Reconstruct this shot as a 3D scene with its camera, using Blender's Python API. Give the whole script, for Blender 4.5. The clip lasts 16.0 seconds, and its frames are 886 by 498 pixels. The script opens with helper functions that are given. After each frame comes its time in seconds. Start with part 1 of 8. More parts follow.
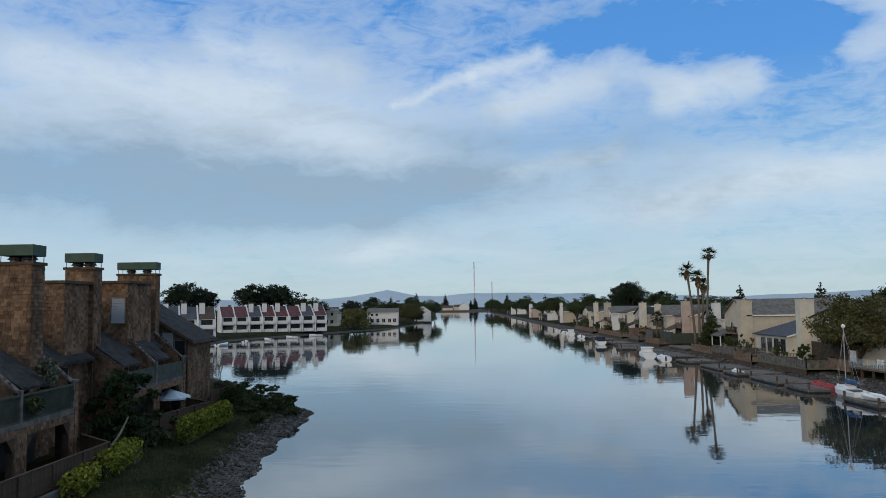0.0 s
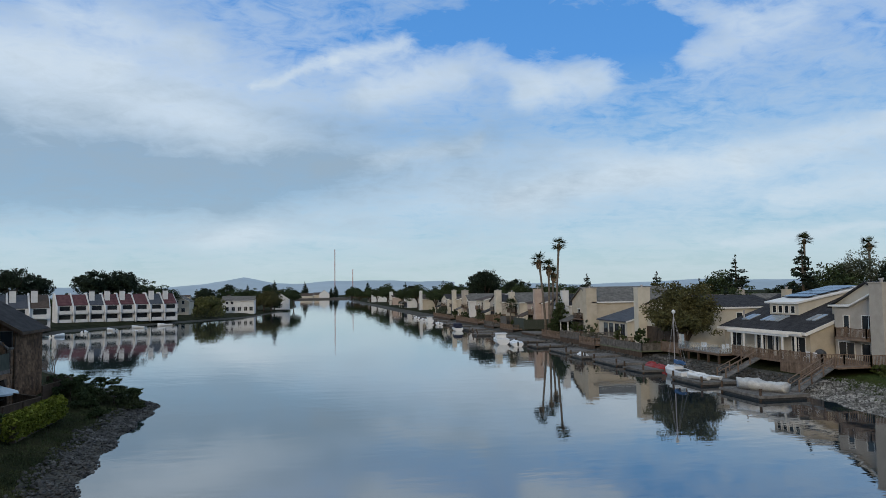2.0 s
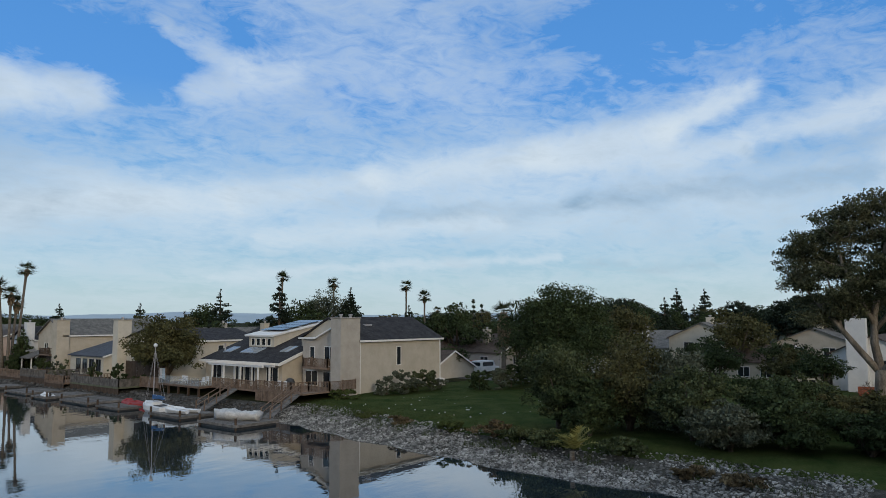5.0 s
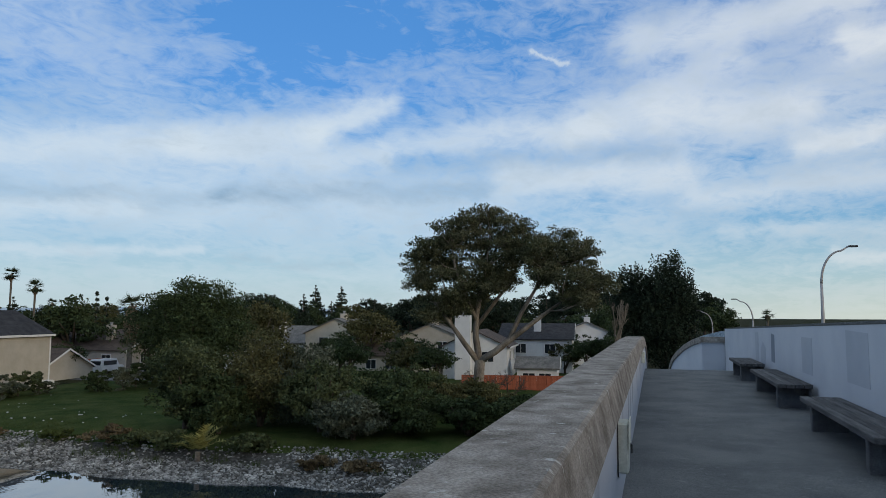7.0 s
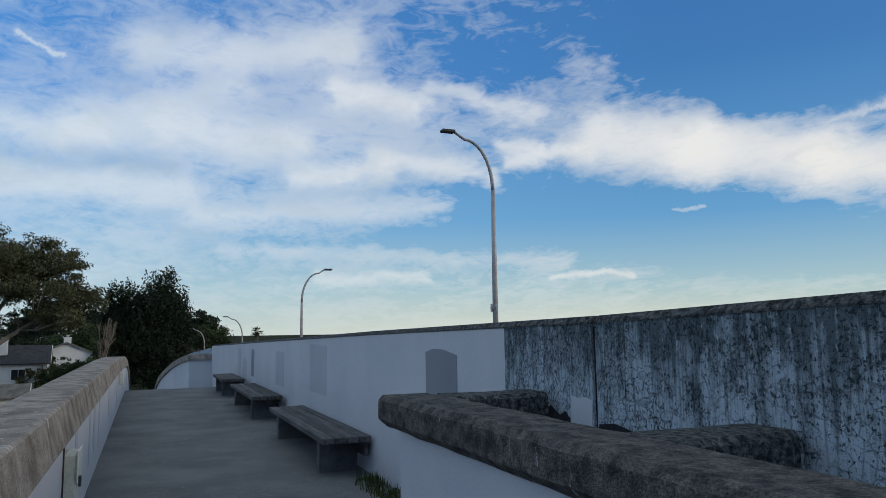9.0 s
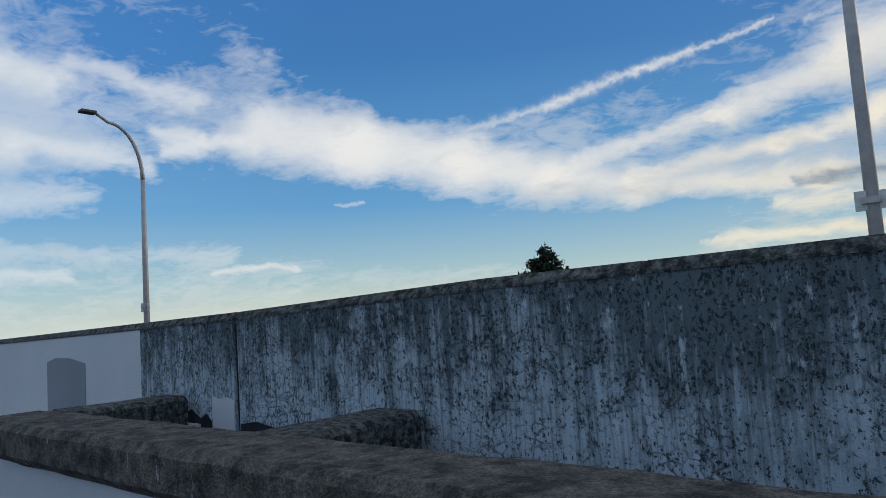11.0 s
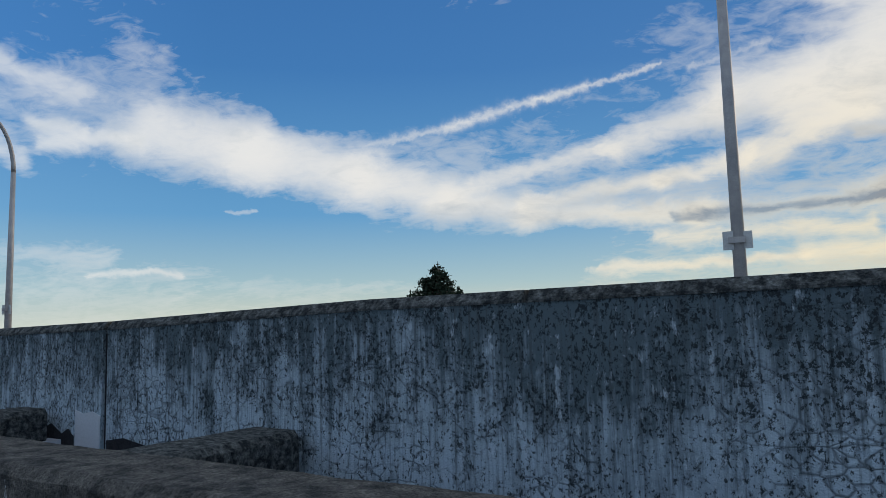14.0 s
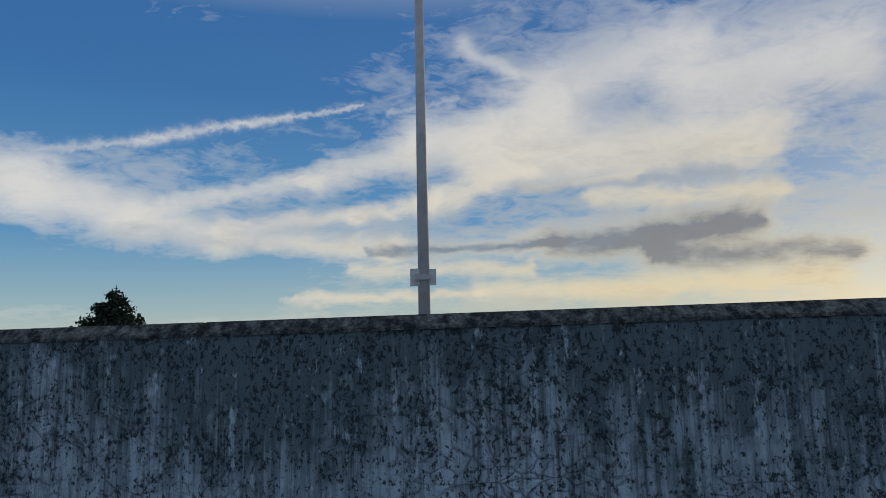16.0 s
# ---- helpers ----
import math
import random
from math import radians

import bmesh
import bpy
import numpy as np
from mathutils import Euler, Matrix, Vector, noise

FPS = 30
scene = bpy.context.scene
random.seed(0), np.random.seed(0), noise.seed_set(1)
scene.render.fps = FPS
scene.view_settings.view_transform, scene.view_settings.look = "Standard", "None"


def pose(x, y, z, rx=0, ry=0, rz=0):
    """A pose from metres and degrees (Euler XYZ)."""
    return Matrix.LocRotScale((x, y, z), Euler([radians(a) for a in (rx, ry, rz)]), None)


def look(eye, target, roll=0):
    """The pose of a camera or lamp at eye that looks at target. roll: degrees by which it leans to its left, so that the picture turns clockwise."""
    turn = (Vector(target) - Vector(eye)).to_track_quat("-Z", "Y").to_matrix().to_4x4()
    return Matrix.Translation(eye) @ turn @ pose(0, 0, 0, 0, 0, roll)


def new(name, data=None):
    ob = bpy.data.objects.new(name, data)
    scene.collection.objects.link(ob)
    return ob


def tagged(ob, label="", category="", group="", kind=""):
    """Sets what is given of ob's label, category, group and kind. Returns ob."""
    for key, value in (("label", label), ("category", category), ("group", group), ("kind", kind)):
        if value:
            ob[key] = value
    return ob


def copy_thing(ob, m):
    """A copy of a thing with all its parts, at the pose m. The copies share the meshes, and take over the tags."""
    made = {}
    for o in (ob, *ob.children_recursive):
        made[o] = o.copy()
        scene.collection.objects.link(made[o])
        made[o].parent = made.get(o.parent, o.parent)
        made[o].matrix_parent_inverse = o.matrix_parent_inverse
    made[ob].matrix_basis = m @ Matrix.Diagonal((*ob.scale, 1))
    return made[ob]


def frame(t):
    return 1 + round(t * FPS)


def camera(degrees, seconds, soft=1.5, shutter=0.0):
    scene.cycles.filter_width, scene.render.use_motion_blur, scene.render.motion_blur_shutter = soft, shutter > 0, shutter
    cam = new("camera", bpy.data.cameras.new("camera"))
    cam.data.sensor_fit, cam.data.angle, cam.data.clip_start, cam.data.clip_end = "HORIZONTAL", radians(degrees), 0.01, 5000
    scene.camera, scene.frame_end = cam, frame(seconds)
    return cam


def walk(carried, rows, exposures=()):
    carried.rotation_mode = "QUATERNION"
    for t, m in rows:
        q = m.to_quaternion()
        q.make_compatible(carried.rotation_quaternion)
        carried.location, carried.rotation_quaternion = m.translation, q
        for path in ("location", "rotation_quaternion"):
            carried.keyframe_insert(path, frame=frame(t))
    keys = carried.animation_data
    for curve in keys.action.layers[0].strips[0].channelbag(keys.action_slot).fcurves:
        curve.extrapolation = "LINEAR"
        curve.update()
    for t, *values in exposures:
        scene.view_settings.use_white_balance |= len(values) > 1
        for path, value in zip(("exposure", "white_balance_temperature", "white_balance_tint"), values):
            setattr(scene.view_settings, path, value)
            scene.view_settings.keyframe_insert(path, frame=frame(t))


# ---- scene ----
# camera: a slow turn on a footbridge, eye about 9.2 m over the water
import functools

cam = camera(63.73, 16.0, soft=0.8)
ROWS = [  # seconds, x, y, z, yaw, pitch, roll
    (0, -0.000, -0.000, 9.222, 0.00, 4.51, -0.78),
    (0.5, 0.035, -0.042, 9.204, -0.50, 3.98, -1.00),
    (1, 0.070, -0.090, 9.194, -2.32, 3.48, -1.08),
    (1.5, 0.135, -0.139, 9.190, -5.74, 3.26, -0.98),
    (2, 0.210, -0.188, 9.190, -11.11, 3.38, -0.80),
    (2.5, 0.228, -0.216, 9.190, -17.94, 3.81, -0.76),
    (3, 0.191, -0.267, 9.183, -25.44, 4.35, -0.72),
    (3.5, 0.098, -0.323, 9.191, -32.76, 4.82, -0.69),
    (4, -0.013, -0.358, 9.207, -39.43, 5.20, -0.49),
    (6.5, 0.318, -0.608, 9.208, -69.81, 5.48, 0.05),
    (7, 0.395, -0.649, 9.203, -78.83, 5.31, 0.25),
    (7.5, 0.473, -0.700, 9.200, -89.23, 5.49, 0.52),
    (8, 0.497, -0.786, 9.191, -99.50, 5.98, 0.59),
    (8.5, 0.513, -0.841, 9.203, -109.07, 6.40, 0.07),
    (9, 0.486, -0.874, 9.190, -117.79, 6.55, -0.79),
    (9.5, 0.512, -0.920, 9.189, -126.24, 6.28, -1.74),
    (10, 0.481, -0.996, 9.187, -134.13, 5.65, -2.80),
    (12.5, 0.463, -1.025, 9.199, -149.68, 4.97, -3.29),
    (13, 0.470, -1.021, 9.200, -150.27, 5.11, -2.69),
    (13.5, 0.455, -1.010, 9.204, -151.29, 5.41, -2.05),
    (14, 0.442, -1.012, 9.207, -152.98, 5.96, -1.54),
    (14.5, 0.437, -1.024, 9.204, -155.94, 6.64, -1.30),
    (15, 0.459, -1.083, 9.200, -160.80, 7.12, -1.41),
    (15.5, 0.467, -1.166, 9.220, -168.00, 7.48, -1.44),
    (16, 0.461, -1.178, 9.225, -177.24, 7.80, -1.26),
]


def gaze(x, y, z, yaw, pitch, roll):
    a, b = radians(yaw), radians(pitch)
    return look((x, y, z), (x - math.sin(a) * math.cos(b), y + math.cos(a) * math.cos(b), z + math.sin(b)), roll)


walk(cam, [(t, gaze(*row)) for t, *row in ROWS], [(0.0, 0.0), (12.5, 0.0), (14.5, -0.1), (16.0, -0.32)])

# ---- world: evening sky with drifting cloud sheets, low sun behind thin cloud in the south-west ----
SUN_AZ, SUN_EL = 212.0, 9.0
world = bpy.data.worlds.new("sky")
scene.world = world
world.use_nodes = True
wt = world.node_tree
wt.nodes.clear()


def wn(kind, **inputs):
    n = wt.nodes.new(kind)
    return n


def link_in(sock, v):
    if isinstance(v, (int, float)):
        sock.default_value = v
    elif isinstance(v, tuple):
        sock.default_value = v
    else:
        wt.links.new(v, sock)


def wm(op, a, b=0.0, c=0.0, clamp=False):
    n = wt.nodes.new("ShaderNodeMath")
    n.operation, n.use_clamp = op, clamp
    for s, v in zip(n.inputs, (a, b, c)):
        link_in(s, v)
    return n.outputs[0]


def wmix(f, a, b):
    n = wt.nodes.new("ShaderNodeMix")
    n.data_type = "RGBA"
    link_in(n.inputs["Factor"], f)
    link_in(n.inputs["A"], a if not isinstance(a, tuple) else (*a, 1.0))
    link_in(n.inputs["B"], b if not isinstance(b, tuple) else (*b, 1.0))
    n.inputs["Factor"].default_value = f if isinstance(f, (int, float)) else 0.5
    for s in n.inputs:
        if s.type == "RGBA" and s.name in ("A", "B"):
            v = a if s.name == "A" else b
            if isinstance(v, tuple):
                s.default_value = (*v, 1.0)
            else:
                wt.links.new(v, s)
    return [o for o in n.outputs if o.type == "RGBA"][0]


def wramp(v, stops):
    n = wt.nodes.new("ShaderNodeValToRGB")
    link_in(n.inputs[0], v)
    el = n.color_ramp.elements
    while len(el) < len(stops):
        el.new(0.5)
    for e, (p, c) in zip(el, stops):
        e.position, e.color = p, (*c, 1.0)
    return n.outputs[0]


coord = wt.nodes.new("ShaderNodeTexCoord")
sep = wt.nodes.new("ShaderNodeSeparateXYZ")
wt.links.new(coord.outputs["Generated"], sep.inputs[0])
DX, DY, DZ = sep.outputs
# azimuth from the bridge's axis and elevation, in degrees
az = wm("MULTIPLY", wm("ARCTAN2", wm("MULTIPLY", DY, -1.0), DX), 57.2958)
el = wm("MULTIPLY", wm("ARCSINE", DZ), 57.2958)
# cloud deck: flat sheet seen in perspective
den = wm("ADD", wm("MAXIMUM", DZ, 0.0), 0.13)
comb = wt.nodes.new("ShaderNodeCombineXYZ")
link_in(comb.inputs[0], wm("DIVIDE", DX, den))
link_in(comb.inputs[1], wm("DIVIDE", DY, den))
comb.inputs[2].default_value = 3.7


def wnoise(scale, detail, rough, dist, off=0.0, stretch=(1, 1, 1), turn=0.0):
    mp = wt.nodes.new("ShaderNodeMapping")
    wt.links.new(comb.outputs[0], mp.inputs[0])
    mp.inputs["Location"].default_value = (off, off * 0.7, 0)
    mp.inputs["Rotation"].default_value = (0, 0, radians(turn))
    mp.inputs["Scale"].default_value = stretch
    n = wt.nodes.new("ShaderNodeTexNoise")
    wt.links.new(mp.outputs[0], n.inputs["Vector"])
    n.inputs["Scale"].default_value, n.inputs["Detail"].default_value = scale, detail
    n.inputs["Roughness"].default_value, n.inputs["Distortion"].default_value = rough, dist
    return n.outputs[0]


def dnoise(scale, detail, rough, dist, tall=2.0, off=0.0, colour=False):
    mp = wt.nodes.new("ShaderNodeMapping")
    wt.links.new(coord.outputs["Generated"], mp.inputs[0])
    mp.inputs["Location"].default_value = (off, off * 0.6, off * 1.3)
    mp.inputs["Scale"].default_value = (1, 1, tall)
    n = wt.nodes.new("ShaderNodeTexNoise")
    wt.links.new(mp.outputs[0], n.inputs["Vector"])
    n.inputs["Scale"].default_value, n.inputs["Detail"].default_value = scale, detail
    n.inputs["Roughness"].default_value, n.inputs["Distortion"].default_value = rough, dist
    return n.outputs[1 if colour else 0]


# drifting edges: the banks' outlines wander
wander = wt.nodes.new("ShaderNodeSeparateColor")
wt.links.new(dnoise(4.5, 5, 0.55, 0.2, 1.8, 2.3, True), wander.inputs[0])
az_w = wm("MULTIPLY_ADD", wm("SUBTRACT", wander.outputs[0], 0.5), 14.0, az)
el_w = wm("MULTIPLY_ADD", wm("SUBTRACT", wander.outputs[1], 0.5), 5.0, el)


def bank(a, e, wa, we, slope=0.0, amp=1.0):
    """A soft bank of cloud round azimuth a (clockwise from the lagoon's axis) and elevation e."""
    da = wm("SUBTRACT", az_w, a - 90.0)
    de = wm("SUBTRACT", wm("SUBTRACT", el_w, e), wm("MULTIPLY", da, slope))
    q = wm("ADD", wm("POWER", wm("DIVIDE", wm("ABSOLUTE", da), wa), 2.0), wm("POWER", wm("DIVIDE", wm("ABSOLUTE", de), we), 2.0))
    return wm("MULTIPLY", wm("EXPONENT", wm("MULTIPLY", q, -1.0)), amp)


def add_all(items):
    s = items[0]
    for i in items[1:]:
        s = wm("ADD", s, i)
    return s


# finer drift for streaks and vapour trails
ripple = wt.nodes.new("ShaderNodeSeparateColor")
wt.links.new(dnoise(16, 6, 0.6, 0.4, 1.6, 7.1, True), ripple.inputs[0])
az_r = wm("MULTIPLY_ADD", wm("SUBTRACT", ripple.outputs[0], 0.5), 4.0, wm("MULTIPLY_ADD", wm("SUBTRACT", wander.outputs[0], 0.5), 3.0, az))
el_r = wm("MULTIPLY_ADD", wm("SUBTRACT", ripple.outputs[1], 0.5), 2.0, wm("MULTIPLY_ADD", wm("SUBTRACT", wander.outputs[1], 0.5), 1.4, el))
knots = wt.nodes.new("ShaderNodeSeparateColor")
wt.links.new(dnoise(70, 4, 0.6, 0.0, 1.0, 3.3, True), knots.inputs[0])
az_k = wm("MULTIPLY_ADD", wm("SUBTRACT", knots.outputs[0], 0.5), 1.0, az)
el_k = wm("MULTIPLY_ADD", wm("SUBTRACT", knots.outputs[1], 0.5), 1.1, el)


def streak(a0, e0, a1, e1, w, amp=1.0, tight=False):
    """A drawn-out streak of cloud from (azimuth, elevation) to (azimuth, elevation), w degrees wide each way."""
    pa, pe = wm("SUBTRACT", az_k if tight else az_r, a0 - 90.0), wm("SUBTRACT", el_k if tight else el_r, e0)
    da, de = a1 - a0, e1 - e0
    L = da * da + de * de
    q = wm("ADD", wm("MULTIPLY", pa, da / L), wm("MULTIPLY", pe, de / L), clamp=True)
    xa, xe = wm("MULTIPLY_ADD", q, -da, pa), wm("MULTIPLY_ADD", q, -de, pe)
    d = wm("ADD", wm("MULTIPLY", xa, xa), wm("MULTIPLY", xe, xe))
    return wm("MULTIPLY", wm("EXPONENT", wm("MULTIPLY", d, -1.0 / (w * w))), amp)


west = wm("DIVIDE", wm("ADD", az, 15.0), 60.0, clamp=True)
soft = wnoise(1.1, 7, 0.58, 0.6, 0.0, (0.75, 1.25, 1), 24)
fine = dnoise(7.5, 9, 0.56, 0.5, 2.1, 5.0)
wisp = wm("ADD", wm("MULTIPLY", dnoise(22, 10, 0.62, 1.2, 2.6, 1.0), 0.6), wm("MULTIPLY", wnoise(6.0, 9, 0.62, 1.4, 9.0, (0.8, 1.2, 1), 32), 0.4))
# lagoon side: a broad grey sheet, then drifting bands
east = [
    bank(-24, 13, 22, 6.0, 0.0, 0.85), bank(-8, 12.0, 14, 5, -0.05, 0.65), bank(46, 17.5, 16, 5.0, 0.0, 0.25), bank(18, 8.0, 18, 2.4, 0.06, 0.6), bank(66, 9, 24, 2.2, 0.02, 0.6),
    bank(93, 14.5, 12, 4.0, 0.12, 0.35), bank(112, 16.5, 10, 5.5, 0.1, 0.35), bank(10, 28, 30, 3.0, 0.0, 0.8), bank(-6.1, 4.7, 4, 0.8, 0.05, 0.9),
    streak(-31, 17.5, -14, 16.4, 1.5, 0.55), streak(-18, 20, -8, 18.6, 1.2, 0.5), streak(-3.7, 16.0, 2.8, 18.3, 0.35, 0.6), streak(2.8, 18.3, 8.0, 19.2, 0.8, 0.9), streak(5.5, 15.8, 12, 17.4, 1.4, 0.75),
    streak(14.0, 18.3, 19.5, 16.6, 1.1, 0.5), streak(18.5, 15.3, 24, 16.4, 1.2, 0.85), streak(28.5, 21.6, 34.5, 19.2, 0.8, 0.45), streak(31, 17.4, 38, 18.8, 1.3, 0.5),
    streak(1, 9.6, 14, 11.6, 0.8, 0.6), streak(16, 7.2, 33, 9.4, 0.9, 0.6), streak(33.7, 9.5, 45, 11.2, 1.0, 0.6), streak(45, 11.2, 58.5, 13.1, 1.3, 0.85), streak(58.5, 13.1, 68, 14.4, 1.1, 0.9),
    streak(36, 6.4, 56, 8.0, 0.8, 0.5), streak(33, 3.5, 60, 4.9, 0.4, 0.5)]
# over the bridge: mottled wisps
south = [
    streak(68, 14.4, 74, 16.7, 0.9, 1.0), streak(60, 12.2, 74, 12.6, 1.0, 0.7), streak(75, 13.6, 91, 14.6, 1.1, 0.6), streak(86, 20.6, 89, 19.6, 0.16, 0.6, True), streak(90, 14.5, 101, 19, 1.5, 0.5), streak(84, 11.0, 98, 10.8, 1.1, 0.6),
    streak(95, 21, 110, 22.2, 1.5, 0.75), streak(109.5, 18.7, 116, 18.2, 1.0, 0.95), streak(117.5, 19.4, 125.5, 16.8, 0.7, 0.55), streak(96, 15.4, 106, 14.6, 1.4, 0.7), streak(106, 12.0, 113, 12.8, 0.8, 0.8), streak(113, 13.8, 122, 12.3, 0.8, 0.7),
    streak(99, 9.0, 118, 9.9, 1.0, 0.45), streak(108, 4.3, 116, 4.2, 0.4, 0.5), streak(100, 6.2, 128, 5.6, 0.6, 0.25), streak(136, 9.4, 138, 9.2, 0.3, 0.55), streak(126, 4.0, 133, 3.9, 0.22, 0.7), streak(123, 14.6, 126, 14.2, 0.5, 0.7)]
# road side: the bright bank that sags and fans out towards the sun
sagging = [
    streak(123.5, 13.4, 130, 14.0, 0.55, 0.9), streak(130.5, 15.0, 138, 13.7, 1.9, 1.35), streak(138, 13.7, 146.2, 11.7, 1.9, 1.35), streak(146.2, 11.7, 153, 9.8, 1.6, 1.25), streak(153, 9.8, 160, 8.6, 1.2, 1.15), streak(160, 8.6, 173.5, 8.0, 0.95, 1.05),
    streak(155.4, 11.0, 166.7, 13.3, 0.7, 0.8), streak(166.7, 13.3, 175.1, 16.0, 1.2, 0.95), streak(175.1, 16.0, 187, 18.0, 2.0, 1.15), streak(159.8, 9.6, 170.6, 10.7, 0.5, 0.9), streak(170.6, 10.7, 176.5, 11.7, 0.6, 1.0), streak(176.5, 11.7, 184, 14.2, 0.9, 1.1),
    streak(181, 15.2, 202, 15.0, 2.1, 1.25), streak(184, 12.6, 193, 13.0, 0.4, 0.6), streak(190, 11.4, 203, 10.9, 0.8, 0.8), streak(178.6, 23.7, 183, 21.4, 0.7, 0.6)]
fans = [
    streak(185, 19.8, 197, 22.5, 2.0, 0.8), streak(198, 20, 208, 20, 2.6, 0.95), streak(170, 6.3, 184, 6.2, 0.55, 0.85), streak(165.5, 3.8, 180, 4.2, 0.4, 0.95), streak(180, 4.4, 206, 4.2, 0.9, 0.9),
    streak(173, 7.9, 186, 8.0, 0.7, 0.9), streak(186, 8.0, 201, 8.7, 1.3, 1.1), streak(194, 6.7, 207, 6.1, 1.0, 0.9), bank(240, 16, 22, 12, 0, 0.8), bank(300, 18, 40, 12, 0, 0.7), streak(128.5, 20.8, 137, 17.6, 1.6, 0.3)]
white = add_all([add_all(east), add_all(south), add_all(sagging), add_all(fans)])
trail = functools.reduce(lambda a, b: wm("MAXIMUM", a, b), [streak(146.6, 14.2, 153.4, 15.5, 0.34, 0.8, True), streak(153.4, 15.5, 158.5, 16.9, 0.42, 1.0, True), streak(158.5, 16.9, 164.9, 18.1, 0.32, 1.0, True), streak(164.9, 18.1, 170.9, 19.2, 0.2, 0.8, True), streak(172.9, 18.6, 178.8, 19.7, 0.3, 0.6, True)])
clear = add_all([bank(19, 21.0, 10, 2.0, 0.0, 0.45), bank(27, 18, 3, 4, 0.0, 0.2), bank(68, 22.5, 11, 3.0, 0.0, 0.5), bank(45, 15, 8, 2.5, 0.1, 0.25), bank(140, 21, 9, 4.0, 0.0, 0.75), bank(155, 20.5, 14, 3.5, 0.1, 0.65), bank(133, 8.2, 16, 2.6, -0.1, 0.65), bank(120, 20.5, 7, 2.0, 0, 0.25), bank(152, 5.4, 12, 2.0, 0, 0.5), bank(120, 7.6, 10, 1.2, 0, 0.3)])
lift = wm("ADD", 0.52, wm("ADD", wm("MULTIPLY", fine, 0.5), wm("MULTIPLY", wisp, 0.5)))
raw = add_all([wm("MULTIPLY", soft, 0.85), wm("MULTIPLY", fine, 0.7), wm("MULTIPLY", wisp, 1.25), wm("MULTIPLY", white, lift), wm("MULTIPLY", clear, -1.0), wm("MULTIPLY_ADD", west, -0.10, -1.22)])
veil = wm("SUBTRACT", 1.0, wm("EXPONENT", wm("MULTIPLY", wm("MAXIMUM", raw, 0.0), -1.45)))
cover = wm("MAXIMUM", veil, wm("MULTIPLY", trail, wm("MULTIPLY_ADD", wisp, 1.2, 0.05), clamp=True))
# overhead, unseen, the sheet closes into bright thin cloud, added as fill light
over = wm("DIVIDE", wm("SUBTRACT", el, 25.5), 11.0, clamp=True)
cover = wm("MAXIMUM", cover, wm("MULTIPLY", over, 0.85))

up = wm("DIVIDE", el, 40.0, clamp=True)
blue = wramp(up, [(0.0, (0.52, 0.66, 0.70)), (0.07, (0.44, 0.64, 0.76)), (0.2, (0.24, 0.50, 0.80)), (0.45, (0.09, 0.32, 0.78)), (1.0, (0.05, 0.22, 0.60))])
deep = wramp(up, [(0.0, (0.60, 0.66, 0.58)), (0.08, (0.34, 0.55, 0.65)), (0.22, (0.12, 0.36, 0.66)), (0.5, (0.05, 0.205, 0.51)), (1.0, (0.03, 0.13, 0.40))])
base = wmix(west, blue, deep)
air = wt.nodes.new("ShaderNodeTexSky")
air.sky_type, air.sun_disc = "NISHITA", False
air.sun_elevation, air.sun_rotation = radians(SUN_EL), radians(SUN_AZ)
faint = wt.nodes.new("ShaderNodeVectorMath")
faint.operation = "SCALE"
wt.links.new(air.outputs[0], faint.inputs[0])
faint.inputs["Scale"].default_value = 0.08
base = wmix(0.12, base, faint.outputs[0])
glow = bank(206, 5, 38, 10.5, 0.0, 1.12)
grey = add_all([bank(-15, 8.8, 23, 2.8, 0.0, 1.5), bank(6, 13.2, 12, 1.8, -0.1, 0.55), bank(-28, 12, 14, 3.0, 0.0, 0.45), streak(46, 8.2, 62, 9.0, 0.7, 0.45), streak(62, 9.4, 82, 9.8, 0.9, 0.55), streak(75, 12.0, 96, 12.6, 0.9, 0.4), streak(62, 4.2, 72, 3.8, 0.35, 0.5),
                streak(172, 7.9, 186, 8.0, 0.45, 1.0), streak(186, 8.0, 201, 8.7, 1.1, 1.15), streak(194, 6.7, 207, 6.1, 0.9, 1.0), streak(148, 9.6, 162, 7.9, 0.7, 0.3), streak(184, 12.6, 200, 12.6, 0.6, 0.35)])
shade = wm("MULTIPLY", wm("ADD", grey, wm("ADD", wm("MULTIPLY", wm("SUBTRACT", fine, 0.5), 1.4), wm("MULTIPLY", wm("SUBTRACT", wisp, 0.5), 1.1))), 1.0, clamp=True)
pale = wmix(glow, wmix(west, (0.65, 0.75, 0.835), (0.83, 0.83, 0.82)), (1.0, 0.83, 0.52))
pale = wmix(over, pale, (0.62, 0.715, 0.80))
dim = wmix(glow, (0.31, 0.42, 0.53), (0.28, 0.26, 0.25))
cloud = wmix(wm("MULTIPLY", shade, wm("SUBTRACT", 1.0, over)), pale, dim)
sky = wmix(cover, base, cloud)
haze = wm("EXPONENT", wm("MULTIPLY", wm("ABSOLUTE", el), -0.45))
low_air = wmix(west, (0.47, 0.60, 0.635), (0.74, 0.75, 0.60))
sky = wmix(wm("MULTIPLY", haze, 0.55), sky, wmix(glow, low_air, (0.98, 0.74, 0.38)))
back = wt.nodes.new("ShaderNodeBackground")
wt.links.new(sky, back.inputs[0])
back.inputs[1].default_value = 1.0
wout = wt.nodes.new("ShaderNodeOutputWorld")
wt.links.new(back.outputs[0], wout.inputs[0])

